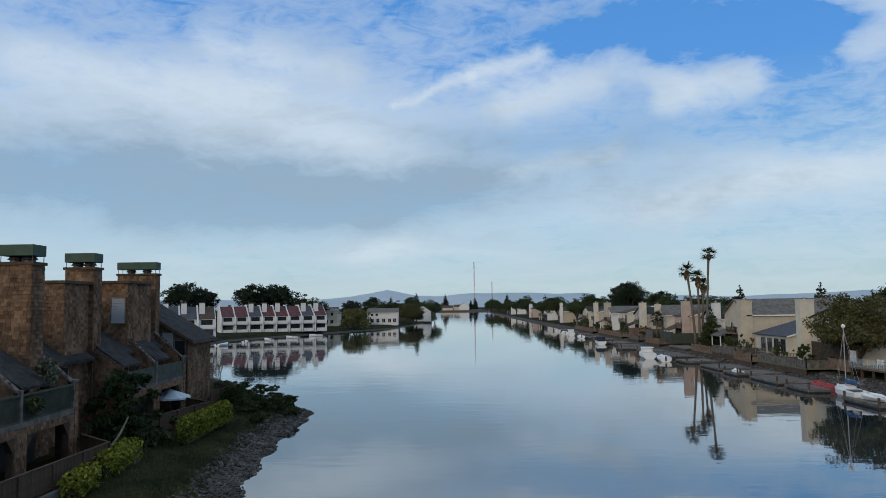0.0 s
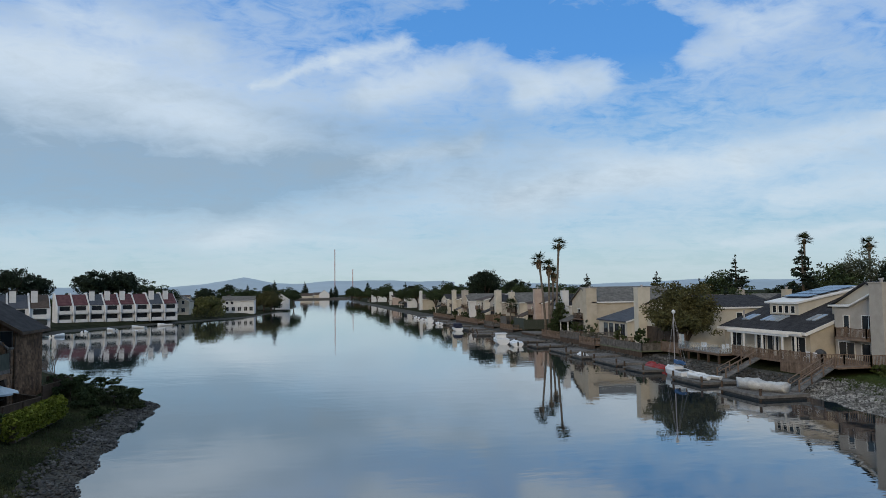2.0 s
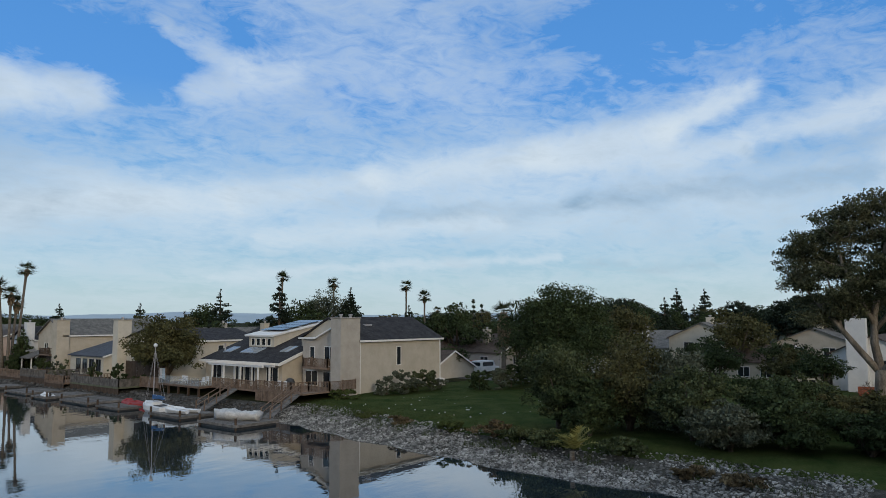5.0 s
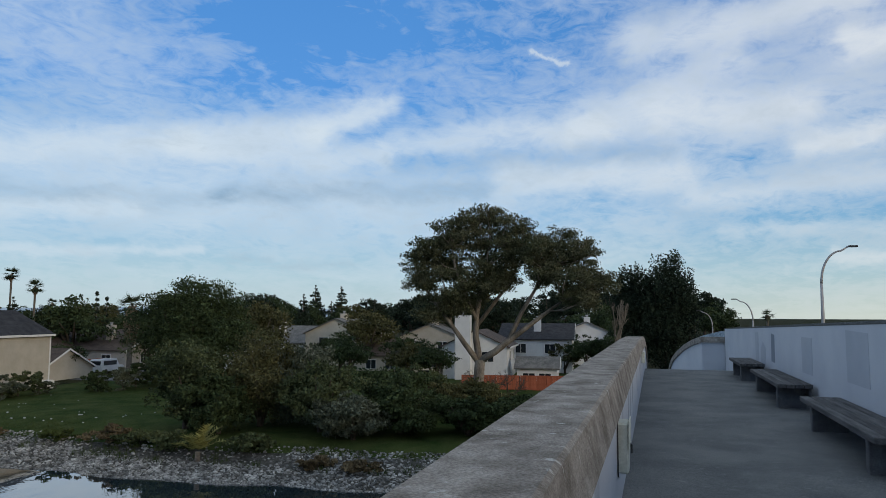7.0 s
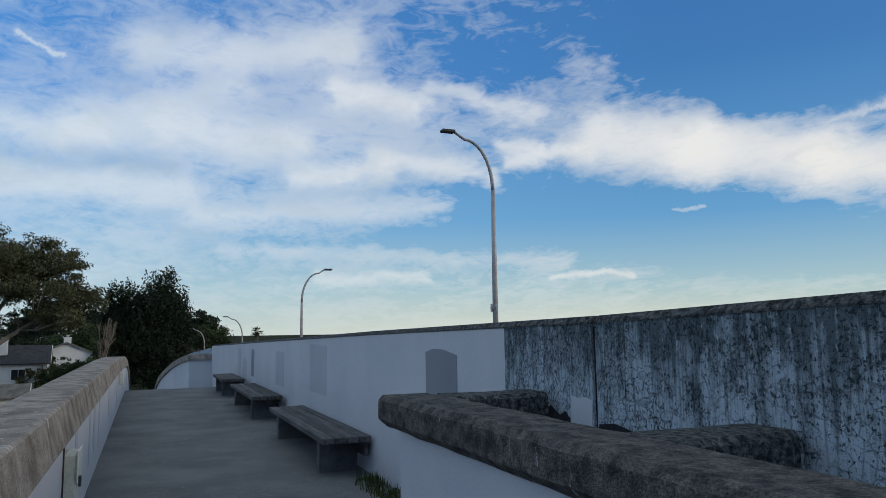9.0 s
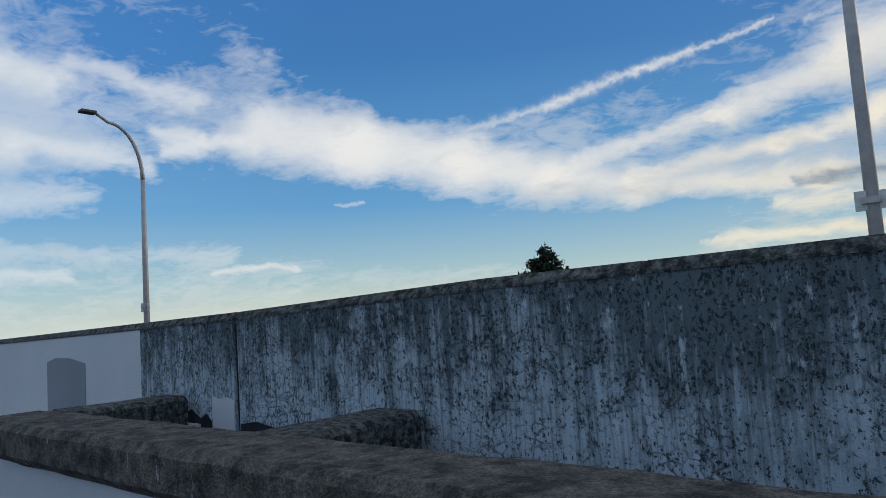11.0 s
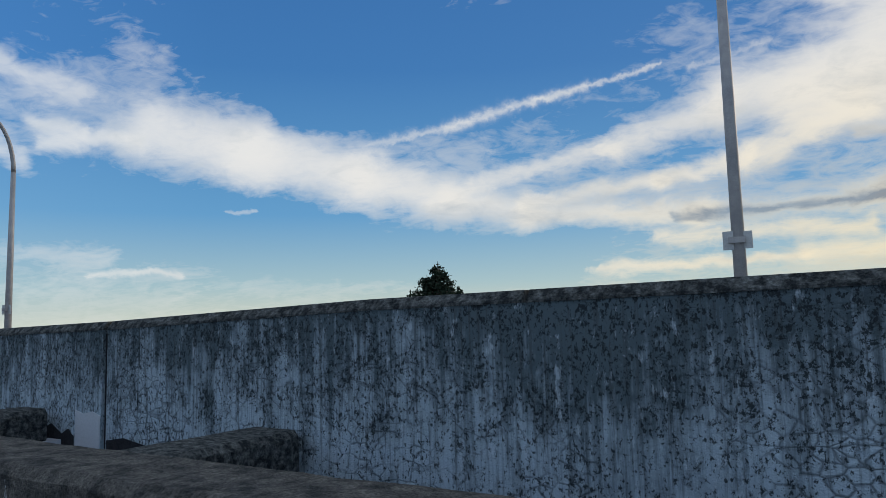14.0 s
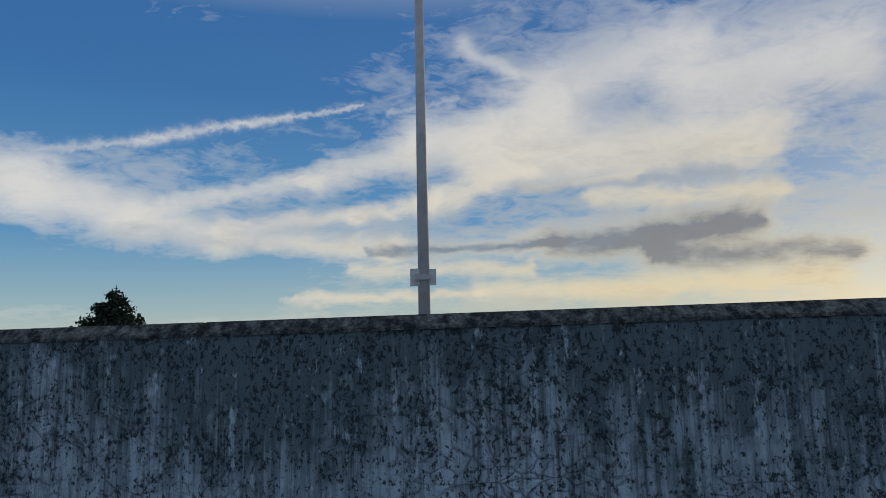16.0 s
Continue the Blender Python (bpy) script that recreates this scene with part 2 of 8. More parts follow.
lamp = bpy.data.lights.new("sun", "SUN")
lamp.energy, lamp.angle, lamp.color = 1.0, radians(14), (1.0, 0.84, 0.62)
sun = new("sun", lamp)
sa, se = radians(SUN_AZ), radians(SUN_EL + 6)
sun.matrix_world = look((0, 0, 60), (-math.sin(sa) * math.cos(se), -math.cos(sa) * math.cos(se), 60 - math.sin(se)))


# ---- materials ----
def surface(name, c1, c2, scale=3.0, rough=0.8, bump=0.2, fine_scale=40.0, fine=0.35, metal=0.0, stretch=(1, 1, 1), spread=0.0, dist=0.02, lo=0.35, hi=0.65, flakes=None, gloss=0.22):
    """A surface whose colour drifts from c1 to c2 in patches, with fine grain and relief; spread varies pieces."""
    m = bpy.data.materials.new(name)
    m.use_nodes = True
    t = m.node_tree
    p = t.nodes["Principled BSDF"]
    tc = t.nodes.new("ShaderNodeTexCoord")
    mp = t.nodes.new("ShaderNodeMapping")
    mp.inputs["Scale"].default_value = stretch
    t.links.new(tc.outputs["Object"], mp.inputs[0])
    n1 = t.nodes.new("ShaderNodeTexNoise")
    n2 = t.nodes.new("ShaderNodeTexNoise")
    for n, s, d in ((n1, scale, 6), (n2, fine_scale, 3)):
        t.links.new(mp.outputs[0], n.inputs["Vector"])
        n.inputs["Scale"].default_value, n.inputs["Detail"].default_value, n.inputs["Roughness"].default_value = s, d, 0.62
    r = t.nodes.new("ShaderNodeValToRGB")
    t.links.new(n1.outputs[0], r.inputs[0])
    a, b = r.color_ramp.elements
    a.position, a.color, b.position, b.color = lo, (*c1, 1), hi, (*c2, 1)
    hsv = t.nodes.new("ShaderNodeHueSaturation")
    t.links.new(r.outputs[0], hsv.inputs["Color"])
    mr = t.nodes.new("ShaderNodeMapRange")
    t.links.new(n2.outputs[0], mr.inputs[0])
    mr.inputs[1].default_value, mr.inputs[2].default_value = 0.25, 0.75
    mr.inputs[3].default_value, mr.inputs[4].default_value = 1 - fine, 1 + fine
    val = mr.outputs[0]
    if spread:
        geo, info, ad = t.nodes.new("ShaderNodeNewGeometry"), t.nodes.new("ShaderNodeObjectInfo"), t.nodes.new("ShaderNodeMath")
        t.links.new(geo.outputs["Random Per Island"], ad.inputs[0])
        t.links.new(info.outputs["Random"], ad.inputs[1])
        fr = t.nodes.new("ShaderNodeMath")
        fr.operation = "FRACT"
        t.links.new(ad.outputs[0], fr.inputs[0])
        sp = t.nodes.new("ShaderNodeMapRange")
        t.links.new(fr.outputs[0], sp.inputs[0])
        sp.inputs[3].default_value, sp.inputs[4].default_value = 1 - spread, 1 + spread
        mu = t.nodes.new("ShaderNodeMath")
        mu.operation = "MULTIPLY"
        t.links.new(val, mu.inputs[0])
        t.links.new(sp.outputs[0], mu.inputs[1])
        val = mu.outputs[0]
    t.links.new(val, hsv.inputs["Value"])
    colour = hsv.outputs[0]
    if flakes:  # remnants of old paint
        mq = t.nodes.new("ShaderNodeMapping")
        mq.inputs["Scale"].default_value = (1.5, 1.0, 0.55)
        t.links.new(tc.outputs["Object"], mq.inputs[0])
        nf = t.nodes.new("ShaderNodeTexNoise")
        nf.inputs["Scale"].default_value, nf.inputs["Detail"].default_value, nf.inputs["Roughness"].default_value = 9.0, 8.0, 0.66
        t.links.new(mq.outputs[0], nf.inputs["Vector"])
        rf = t.nodes.new("ShaderNodeMapRange")
        t.links.new(nf.outputs[0], rf.inputs[0])
        rf.inputs[1].default_value, rf.inputs[2].default_value = 0.615, 0.65
        mf = t.nodes.new("ShaderNodeMix")
        mf.data_type = "RGBA"
        held = rf.outputs[0]
        if name == "flaked_coping":  # paint holds on the sides, not on the trodden top
            gn, sx, up_ = t.nodes.new("ShaderNodeNewGeometry"), t.nodes.new("ShaderNodeSeparateXYZ"), t.nodes.new("ShaderNodeMapRange")
            t.links.new(gn.outputs["True Normal"], sx.inputs[0])
            t.links.new(sx.outputs[2], up_.inputs[0])
            up_.inputs[1].default_value, up_.inputs[2].default_value, up_.inputs[3].default_value, up_.inputs[4].default_value = 0.3, 0.7, 1.0, 0.0
            hm = t.nodes.new("ShaderNodeMath")
            hm.operation = "MULTIPLY"
            t.links.new(held, hm.inputs[0])
            t.links.new(up_.outputs[0], hm.inputs[1])
            held = hm.outputs[0]
        t.links.new(held, mf.inputs[0])
        t.links.new(colour, mf.inputs[6])
        mf.inputs[7].default_value = (*flakes, 1)
        colour = mf.outputs[2]
    t.links.new(colour, p.inputs["Base Color"])
    p.inputs["Roughness"].default_value, p.inputs["Metallic"].default_value = rough, metal
    p.inputs["Specular IOR Level"].default_value = 0.5 if rough < 0.6 else gloss
    if bump:
        bp = t.nodes.new("ShaderNodeBump")
        bp.inputs["Strength"].default_value, bp.inputs["Distance"].default_value = bump, dist
        t.links.new(n2.outputs[0], bp.inputs["Height"])
        t.links.new(bp.outputs[0], p.inputs["Normal"])
    return m


def weathered_wall():
    """Old painted concrete: pale paint worn off in vertical streaks and cracks, dark lichen spreading from the coping."""
    m = bpy.data.materials.new("weathered_wall")
    m.use_nodes = True
    t = m.node_tree
    p = t.nodes["Principled BSDF"]
    tc = t.nodes.new("ShaderNodeTexCoord")

    def noise_at(scale, detail, stretch, rough=0.6, dist=0.0):
        mp = t.nodes.new("ShaderNodeMapping")
        mp.inputs["Scale"].default_value = stretch
        t.links.new(tc.outputs["Object"], mp.inputs[0])
        n = t.nodes.new("ShaderNodeTexNoise")
        t.links.new(mp.outputs[0], n.inputs["Vector"])
        n.inputs["Scale"].default_value, n.inputs["Detail"].default_value = scale, detail
        n.inputs["Roughness"].default_value, n.inputs["Distortion"].default_value = rough, dist
        return n.outputs[0]

    def mt(op, a, b, clamp=False):
        n = t.nodes.new("ShaderNodeMath")
        n.operation, n.use_clamp = op, clamp
        for s, v in zip(n.inputs, (a, b)):
            if isinstance(v, (int, float)):
                s.default_value = v
            else:
                t.links.new(v, s)
        return n.outputs[0]

    def mixc(f, a, b):
        n = t.nodes.new("ShaderNodeMix")
        n.data_type = "RGBA"
        t.links.new(f, n.inputs[0])
        for s, v in ((n.inputs[6], a), (n.inputs[7], b)):
            if isinstance(v, tuple):
                s.default_value = (*v, 1)
            else:
                t.links.new(v, s)
        return n.outputs[2]

    sp = t.nodes.new("ShaderNodeSeparateXYZ")
    t.links.new(tc.outputs["Object"], sp.inputs[0])
    high = mt("DIVIDE", mt("SUBTRACT", sp.outputs[2], 8.3), 0.95, True)
    streak_w = noise_at(3.2, 12, (4.2, 1, 0.22), 0.72, 0.3)
    thread = noise_at(11.0, 10, (5.0, 1, 0.22), 0.72)
    patch = noise_at(1.1, 7, (1, 1, 0.7), 0.62, 0.5)
    speck = noise_at(85, 8, (1, 1, 0.75), 0.7)
    blot = noise_at(9.0, 9, (1, 1, 0.75), 0.72, 0.3)
    grit = noise_at(160, 3, (1, 1, 1))
    vor = t.nodes.new("ShaderNodeTexVoronoi")
    vor.feature = "DISTANCE_TO_EDGE"
    vor.inputs["Scale"].default_value = 17.0
    wv = t.nodes.new("ShaderNodeVectorMath")
    t.links.new(tc.outputs["Object"], wv.inputs[0])
    wob = t.nodes.new("ShaderNodeTexNoise")
    wob.inputs["Scale"].default_value, wob.inputs["Detail"].default_value = 13.0, 5.0
    sc = t.nodes.new("ShaderNodeVectorMath")
    sc.operation = "SCALE"
    sc.inputs["Scale"].default_value = 0.16
    t.links.new(wob.outputs[1], sc.inputs[0])
    t.links.new(sc.outputs[0], wv.inputs[1])
    t.links.new(wv.outputs[0], vor.inputs["Vector"])
    crack = mt("SUBTRACT", 1.0, mt("DIVIDE", vor.outputs["Distance"], 0.10), True)
    scaly = mt("MULTIPLY", mt("SUBTRACT", mt("ADD", patch, mt("MULTIPLY", mt("SUBTRACT", blot, 0.5), 1.0)), 0.42), 7.0, True)
    crack = mt("MULTIPLY", crack, mt("MULTIPLY", scaly, mt("SUBTRACT", 1.0, mt("MULTIPLY", high, 0.6))))

    def off(v, k):
        return mt("MULTIPLY", mt("SUBTRACT", v, 0.5), k)

    worn = mt("ADD", mt("ADD", off(streak_w, 2.4), off(patch, -2.0)), mt("ADD", mt("MULTIPLY", high, 1.35), mt("ADD", off(blot, 1.6), off(thread, 1.0))))
    worn = mt("MULTIPLY", mt("ADD", worn, -0.52), 1.5, True)
    c = mixc(patch, (0.37, 0.465, 0.55), (0.53, 0.635, 0.74))
    c = mixc(mt("ADD", 0.35, off(thread, 1.6), True), c, (0.25, 0.31, 0.36))
    c = mixc(worn, c, (0.10, 0.136, 0.16))
    c = mixc(mt("MULTIPLY", mt("MULTIPLY", mt("SUBTRACT", thread, 0.53), 10.0, True), mt("ADD", 0.25, mt("MULTIPLY", high, 0.35))), c, (0.065, 0.07, 0.074))
    lich = mt("MULTIPLY", mt("SUBTRACT", mt("ADD", mt("ADD", off(speck, 1.9), off(blot, 0.55)), mt("MULTIPLY", high, 0.09)), 0.125), 12.0, True)
    c = mixc(mt("MULTIPLY", lich, 0.9), c, (0.022, 0.028, 0.032))
    c = mixc(mt("MULTIPLY", crack, 0.95), c, (0.03, 0.036, 0.042))
    flake = noise_at(17, 9, (1.2, 1, 0.5), 0.75)
    c = mixc(mt("MULTIPLY", mt("MULTIPLY", mt("SUBTRACT", mt("ADD", flake, off(streak_w, -0.2)), 0.585), 14.0, True), 0.75), c, (0.50, 0.585, 0.67))
    drop = noise_at(5.0, 5, (1.7, 1, 0.8), 0.6)
    c = mixc(mt("MULTIPLY", mt("MULTIPLY", mt("SUBTRACT", drop, 0.66), 12.0, True), 0.6), c, (0.42, 0.50, 0.57))
    t.links.new(c, p.inputs["Base Color"])
    p.inputs["Roughness"].default_value = 0.9
    b = t.nodes.new("ShaderNodeBump")
    p.inputs["Specular IOR Level"].default_value = 0.2
    b.inputs["Strength"].default_value, b.inputs["Distance"].default_value = 0.6, 0.012
    t.links.new(mt("ADD", mt("ADD", mt("ADD", worn, mt("MULTIPLY", lich, -0.6)), mt("MULTIPLY", crack, -1.0)), mt("MULTIPLY", grit, 0.6)), b.inputs["Height"])
    t.links.new(b.outputs[0], p.inputs["Normal"])
    return m


def water_surface():
    m = bpy.data.materials.new("water")
    m.use_nodes = True
    t = m.node_tree
    p = t.nodes["Principled BSDF"]
    p.inputs["Base Color"].default_value = (0.018, 0.03, 0.038, 1)
    p.inputs["Roughness"].default_value, p.inputs["IOR"].default_value = 0.010, 2.4
    tc = t.nodes.new("ShaderNodeTexCoord")
    hs = []
    for s, st, d in ((0.9, (0.45, 1.0, 1), 3), (0.16, (0.5, 1.0, 1), 3), (4.5, (0.6, 1.0, 1), 2)):
        mp = t.nodes.new("ShaderNodeMapping")
        mp.inputs["Scale"].default_value = st
        t.links.new(tc.outputs["Object"], mp.inputs[0])
        n = t.nodes.new("ShaderNodeTexNoise")
        n.inputs["Scale"].default_value, n.inputs["Detail"].default_value = s, d
        t.links.new(mp.outputs[0], n.inputs["Vector"])
        hs.append(n.outputs[0])
    gate = t.nodes.new("ShaderNodeMapRange")
    t.links.new(hs[1], gate.inputs[0])
    gate.inputs[1].default_value, gate.inputs[2].default_value = 0.45, 0.7
    gate.inputs[3].default_value, gate.inputs[4].default_value = 0.35, 1.0
    mu = t.nodes.new("ShaderNodeMath")
    mu.operation = "MULTIPLY"
    t.links.new(hs[0], mu.inputs[0])
    t.links.new(gate.outputs[0], mu.inputs[1])
    ad = t.nodes.new("ShaderNodeMath")
    ad.operation = "MULTIPLY_ADD"
    t.links.new(hs[2], ad.inputs[0])
    ad.inputs[1].default_value = 0.05
    t.links.new(mu.outputs[0], ad.inputs[2])
    b = t.nodes.new("ShaderNodeBump")
    b.inputs["Strength"].default_value, b.inputs["Distance"].default_value = 1.0, 0.013
    t.links.new(ad.outputs[0], b.inputs["Height"])
    t.links.new(b.outputs[0], p.inputs["Normal"])
    t.links.new(b.outputs[0], p.inputs["Coat Normal"])
    p.inputs["Coat Weight"].default_value, p.inputs["Coat Roughness"].default_value = 0.5, 0.01
    return m


def glass_pane(name, tint=(0.02, 0.025, 0.03), rough=0.05):
    m = bpy.data.materials.new(name)
    m.use_nodes = True
    p = m.node_tree.nodes["Principled BSDF"]
    p.inputs["Base Color"].default_value = (*tint, 1)
    p.inputs["Roughness"].default_value, p.inputs["IOR"].default_value = rough, 1.5
    return m


M_WALL = weathered_wall()
M_WATER = water_surface()
M_DECK = surface("deck_asphalt", (0.10, 0.108, 0.112), (0.16, 0.167, 0.167), 1.2, 0.92, 0.6, 70, 0.4, flakes=(0.19, 0.20, 0.20))
M_COPE = surface("coping_concrete", (0.135, 0.118, 0.102), (0.34, 0.315, 0.285), 5.0, 0.92, 0.7, 90, 0.45, lo=0.34, hi=0.68, flakes=(0.42, 0.41, 0.39))
M_COPE_OLD = surface("lichened_coping", (0.018, 0.022, 0.025), (0.15, 0.158, 0.158), 30.0, 0.93, 0.9, 90, 0.6, lo=0.40, hi=0.68)
M_COPE_FLAKED = surface("flaked_coping", (0.035, 0.036, 0.037), (0.17, 0.158, 0.145), 14.0, 0.93, 1.0, 110, 0.7, lo=0.36, hi=0.70, flakes=(0.40, 0.42, 0.45))
M_PAINT = surface("pale_paint", (0.46, 0.485, 0.535), (0.525, 0.545, 0.585), 0.9, 0.7, 0.15, 60, 0.06)
M_PAINT2 = surface("pale_paint_patch", (0.38, 0.405, 0.455), (0.43, 0.45, 0.495), 0.9, 0.7, 0.12, 60, 0.06)
M_PAINT3 = surface("grey_paint_patch", (0.20, 0.225, 0.27), (0.23, 0.255, 0.30), 0.9, 0.7, 0.12, 60, 0.06)
M_TAR = surface("black_paint", (0.012, 0.012, 0.016), (0.03, 0.03, 0.035), 8, 0.8, 0.3, 60, 0.4)
M_BENCH = surface("grey_bench_wood", (0.05, 0.05, 0.052), (0.12, 0.118, 0.118), 6, 0.85, 0.4, 70, 0.4, stretch=(0.25, 3, 3), spread=0.22)
M_LEG = surface("bench_concrete", (0.08, 0.083, 0.088), (0.14, 0.143, 0.148), 5, 0.9, 0.4, 60, 0.3)
M_STEEL = surface("galvanised_steel", (0.30, 0.29, 0.30), (0.40, 0.38, 0.38), 4, 0.55, 0.1, 60, 0.15, metal=0.3)
M_SIGN = surface("sign_back", (0.40, 0.41, 0.42), (0.52, 0.52, 0.52), 6, 0.5, 0.05, 60, 0.2)
M_BOX = surface("ivory_box", (0.50, 0.52, 0.46), (0.60, 0.61, 0.54), 7, 0.5, 0.05, 50, 0.15)
# dark metal; also colours the panels painted as shade under the townhouse balconies
M_DARK = surface("dark_metal_and_bay_shade", (0.02, 0.02, 0.022), (0.045, 0.045, 0.045), 6, 0.5, 0.1, 60, 0.3)
M_EARTH = surface("earth_and_turf", (0.012, 0.016, 0.007), (0.036, 0.036, 0.018), 0.35, 0.95, 0.6, 9, 0.5, dist=0.1, gloss=0.03)
M_GRASS = surface("lawn", (0.022, 0.041, 0.011), (0.054, 0.067, 0.022), 0.45, 0.95, 0.7, 14, 0.45, dist=0.06, gloss=0.03)
M_MUD = surface("bank_gravel", (0.03, 0.03, 0.025), (0.085, 0.082, 0.074), 2.2, 0.95, 0.8, 12, 0.6, dist=0.08)
M_STONE = surface("riprap_stone", (0.08, 0.08, 0.077), (0.33, 0.325, 0.31), 1.0, 0.92, 0.4, 12, 0.3, spread=0.6)
M_ROCK = surface("dark_riprap", (0.03, 0.03, 0.03), (0.11, 0.108, 0.105), 1.0, 0.9, 0.4, 12, 0.3, spread=0.5)
M_SIDING = surface("beige_siding", (0.41, 0.375, 0.31), (0.48, 0.44, 0.37), 0.8, 0.75, 0.12, 20, 0.08)
M_BEIGE = surface("beige_stucco", (0.42, 0.37, 0.295), (0.50, 0.445, 0.36), 0.8, 0.85, 0.2, 20, 0.1)
M_CREAM = surface("cream_stucco", (0.50, 0.46, 0.385), (0.59, 0.545, 0.465), 0.8, 0.85, 0.2, 20, 0.1)
M_GREYBEIGE = surface("greige_siding", (0.36, 0.33, 0.29), (0.44, 0.405, 0.36), 0.8, 0.8, 0.15, 20, 0.1)
M_WHITE = surface("white_siding", (0.58, 0.585, 0.59), (0.68, 0.68, 0.68), 0.7, 0.75, 0.12, 20, 0.08)
M_TRIM = surface("white_trim", (0.66, 0.66, 0.64), (0.75, 0.74, 0.72), 2, 0.6, 0.05, 30, 0.06)
M_PINK = surface("rose_stucco", (0.40, 0.31, 0.27), (0.48, 0.385, 0.33), 0.8, 0.85, 0.2, 20, 0.1)
M_ROOF = surface("dark_shingle_roof", (0.018, 0.018, 0.021), (0.045, 0.044, 0.047), 1.5, 0.95, 0.6, 14, 0.45, dist=0.05)
M_ROOFB = surface("blue_grey_roof", (0.05, 0.058, 0.075), (0.085, 0.095, 0.115), 1.5, 0.9, 0.5, 14, 0.35, dist=0.05)
M_ROOFBR = surface("brown_roof", (0.055, 0.042, 0.036), (0.10, 0.078, 0.066), 1.5, 0.95, 0.5, 14, 0.4, dist=0.05)
M_ROOFG = surface("grey_tile_roof", (0.09, 0.088, 0.085), (0.17, 0.165, 0.155), 1.5, 0.95, 0.6, 9, 0.45, dist=0.06)
M_MAROON = surface("maroon_roof", (0.07, 0.028, 0.035), (0.12, 0.055, 0.06), 1.2, 0.85, 0.3, 9, 0.3)
M_GLASS = glass_pane("window_glass")
M_SKYLIGHT = glass_pane("skylight_glass", (0.30, 0.34, 0.38), 0.08)
M_SCREEN = glass_pane("clear_screen_glass", (0.5, 0.55, 0.57), 0.05)
M_SCREEN.node_tree.nodes["Principled BSDF"].inputs["Alpha"].default_value = 0.22
M_SOLAR = glass_pane("solar_cells", (0.01, 0.014, 0.03), 0.1)
M_REDWOOD = surface("weathered_redwood", (0.12, 0.085, 0.064), (0.22, 0.16, 0.12), 2.0, 0.85, 0.3, 30, 0.3, spread=0.2)
M_GREYWOOD = surface("grey_dock_wood", (0.075, 0.07, 0.066), (0.17, 0.16, 0.15), 2.0, 0.88, 0.4, 25, 0.35, spread=0.2)
M_GREENWOOD = surface("green_stained_wood", (0.10, 0.115, 0.075), (0.15, 0.165, 0.11), 2.0, 0.85, 0.3, 25, 0.3, spread=0.15)
M_REDFENCE = surface("red_stained_fence", (0.30, 0.085, 0.045), (0.42, 0.13, 0.07), 2.0, 0.8, 0.3, 25, 0.25, spread=0.15)
M_SHINGLE = surface("cedar_shingle", (0.085, 0.052, 0.034), (0.19, 0.12, 0.075), 1.1, 0.9, 0.5, 22, 0.35, spread=0.38, stretch=(1, 1, 0.6))
M_PURLIN = surface("dark_brown_wood", (0.055, 0.038, 0.028), (0.095, 0.068, 0.05), 2, 0.85, 0.3, 25, 0.3, spread=0.15)
M_CAPGREEN = surface("green_sheet_metal", (0.035, 0.065, 0.05), (0.055, 0.092, 0.07), 1.5, 0.6, 0.1, 20, 0.2)
M_GREENRAIL = surface("green_lattice", (0.04, 0.05, 0.042), (0.07, 0.08, 0.066), 2, 0.7, 0.1, 20, 0.2)
M_BARK = surface("grey_bark", (0.10, 0.085, 0.068), (0.26, 0.225, 0.185), 1.6, 0.9, 0.6, 16, 0.4, stretch=(1, 1, 0.35), dist=0.05)
M_BARKD = surface("dark_bark", (0.045, 0.036, 0.028), (0.10, 0.082, 0.065), 2, 0.9, 0.6, 16, 0.4, stretch=(1, 1, 0.35), dist=0.05)
M_PALMBARK = surface("palm_bark", (0.10, 0.085, 0.07), (0.18, 0.155, 0.125), 3, 0.9, 0.6, 12, 0.4, stretch=(0.4, 0.4, 3), dist=0.05)
M_HULL = surface("white_gelcoat", (0.62, 0.64, 0.66), (0.72, 0.73, 0.74), 1, 0.35, 0.03, 20, 0.05)
M_TARP = surface("pale_boat_cover", (0.42, 0.42, 0.42), (0.56, 0.56, 0.55), 1.6, 0.8, 0.5, 6, 0.15, dist=0.1)
M_BLUE = surface("blue_canvas", (0.035, 0.09, 0.20), (0.06, 0.13, 0.27), 2, 0.85, 0.4, 12, 0.25)
M_REDBOAT = surface("red_rubber", (0.22, 0.03, 0.035), (0.32, 0.05, 0.05), 2, 0.6, 0.15, 12, 0.2)
M_NAVY = surface("navy_canvas", (0.012, 0.016, 0.035), (0.03, 0.035, 0.06), 2, 0.8, 0.3, 12, 0.3)
M_UMBRELLA = surface("pale_blue_canvas", (0.44, 0.54, 0.62), (0.52, 0.62, 0.70), 2, 0.85, 0.2, 12, 0.08)
M_ORANGE = surface("buoy_plastic", (0.55, 0.54, 0.5), (0.65, 0.64, 0.6), 2, 0.5, 0.0, 12, 0.1)


def leaf_mat(name, c1, c2, spread=0.45):
    return surface(name, c1, c2, 0.35, 0.75, 0.0, 3.0, 0.25, spread=spread, gloss=0.12)


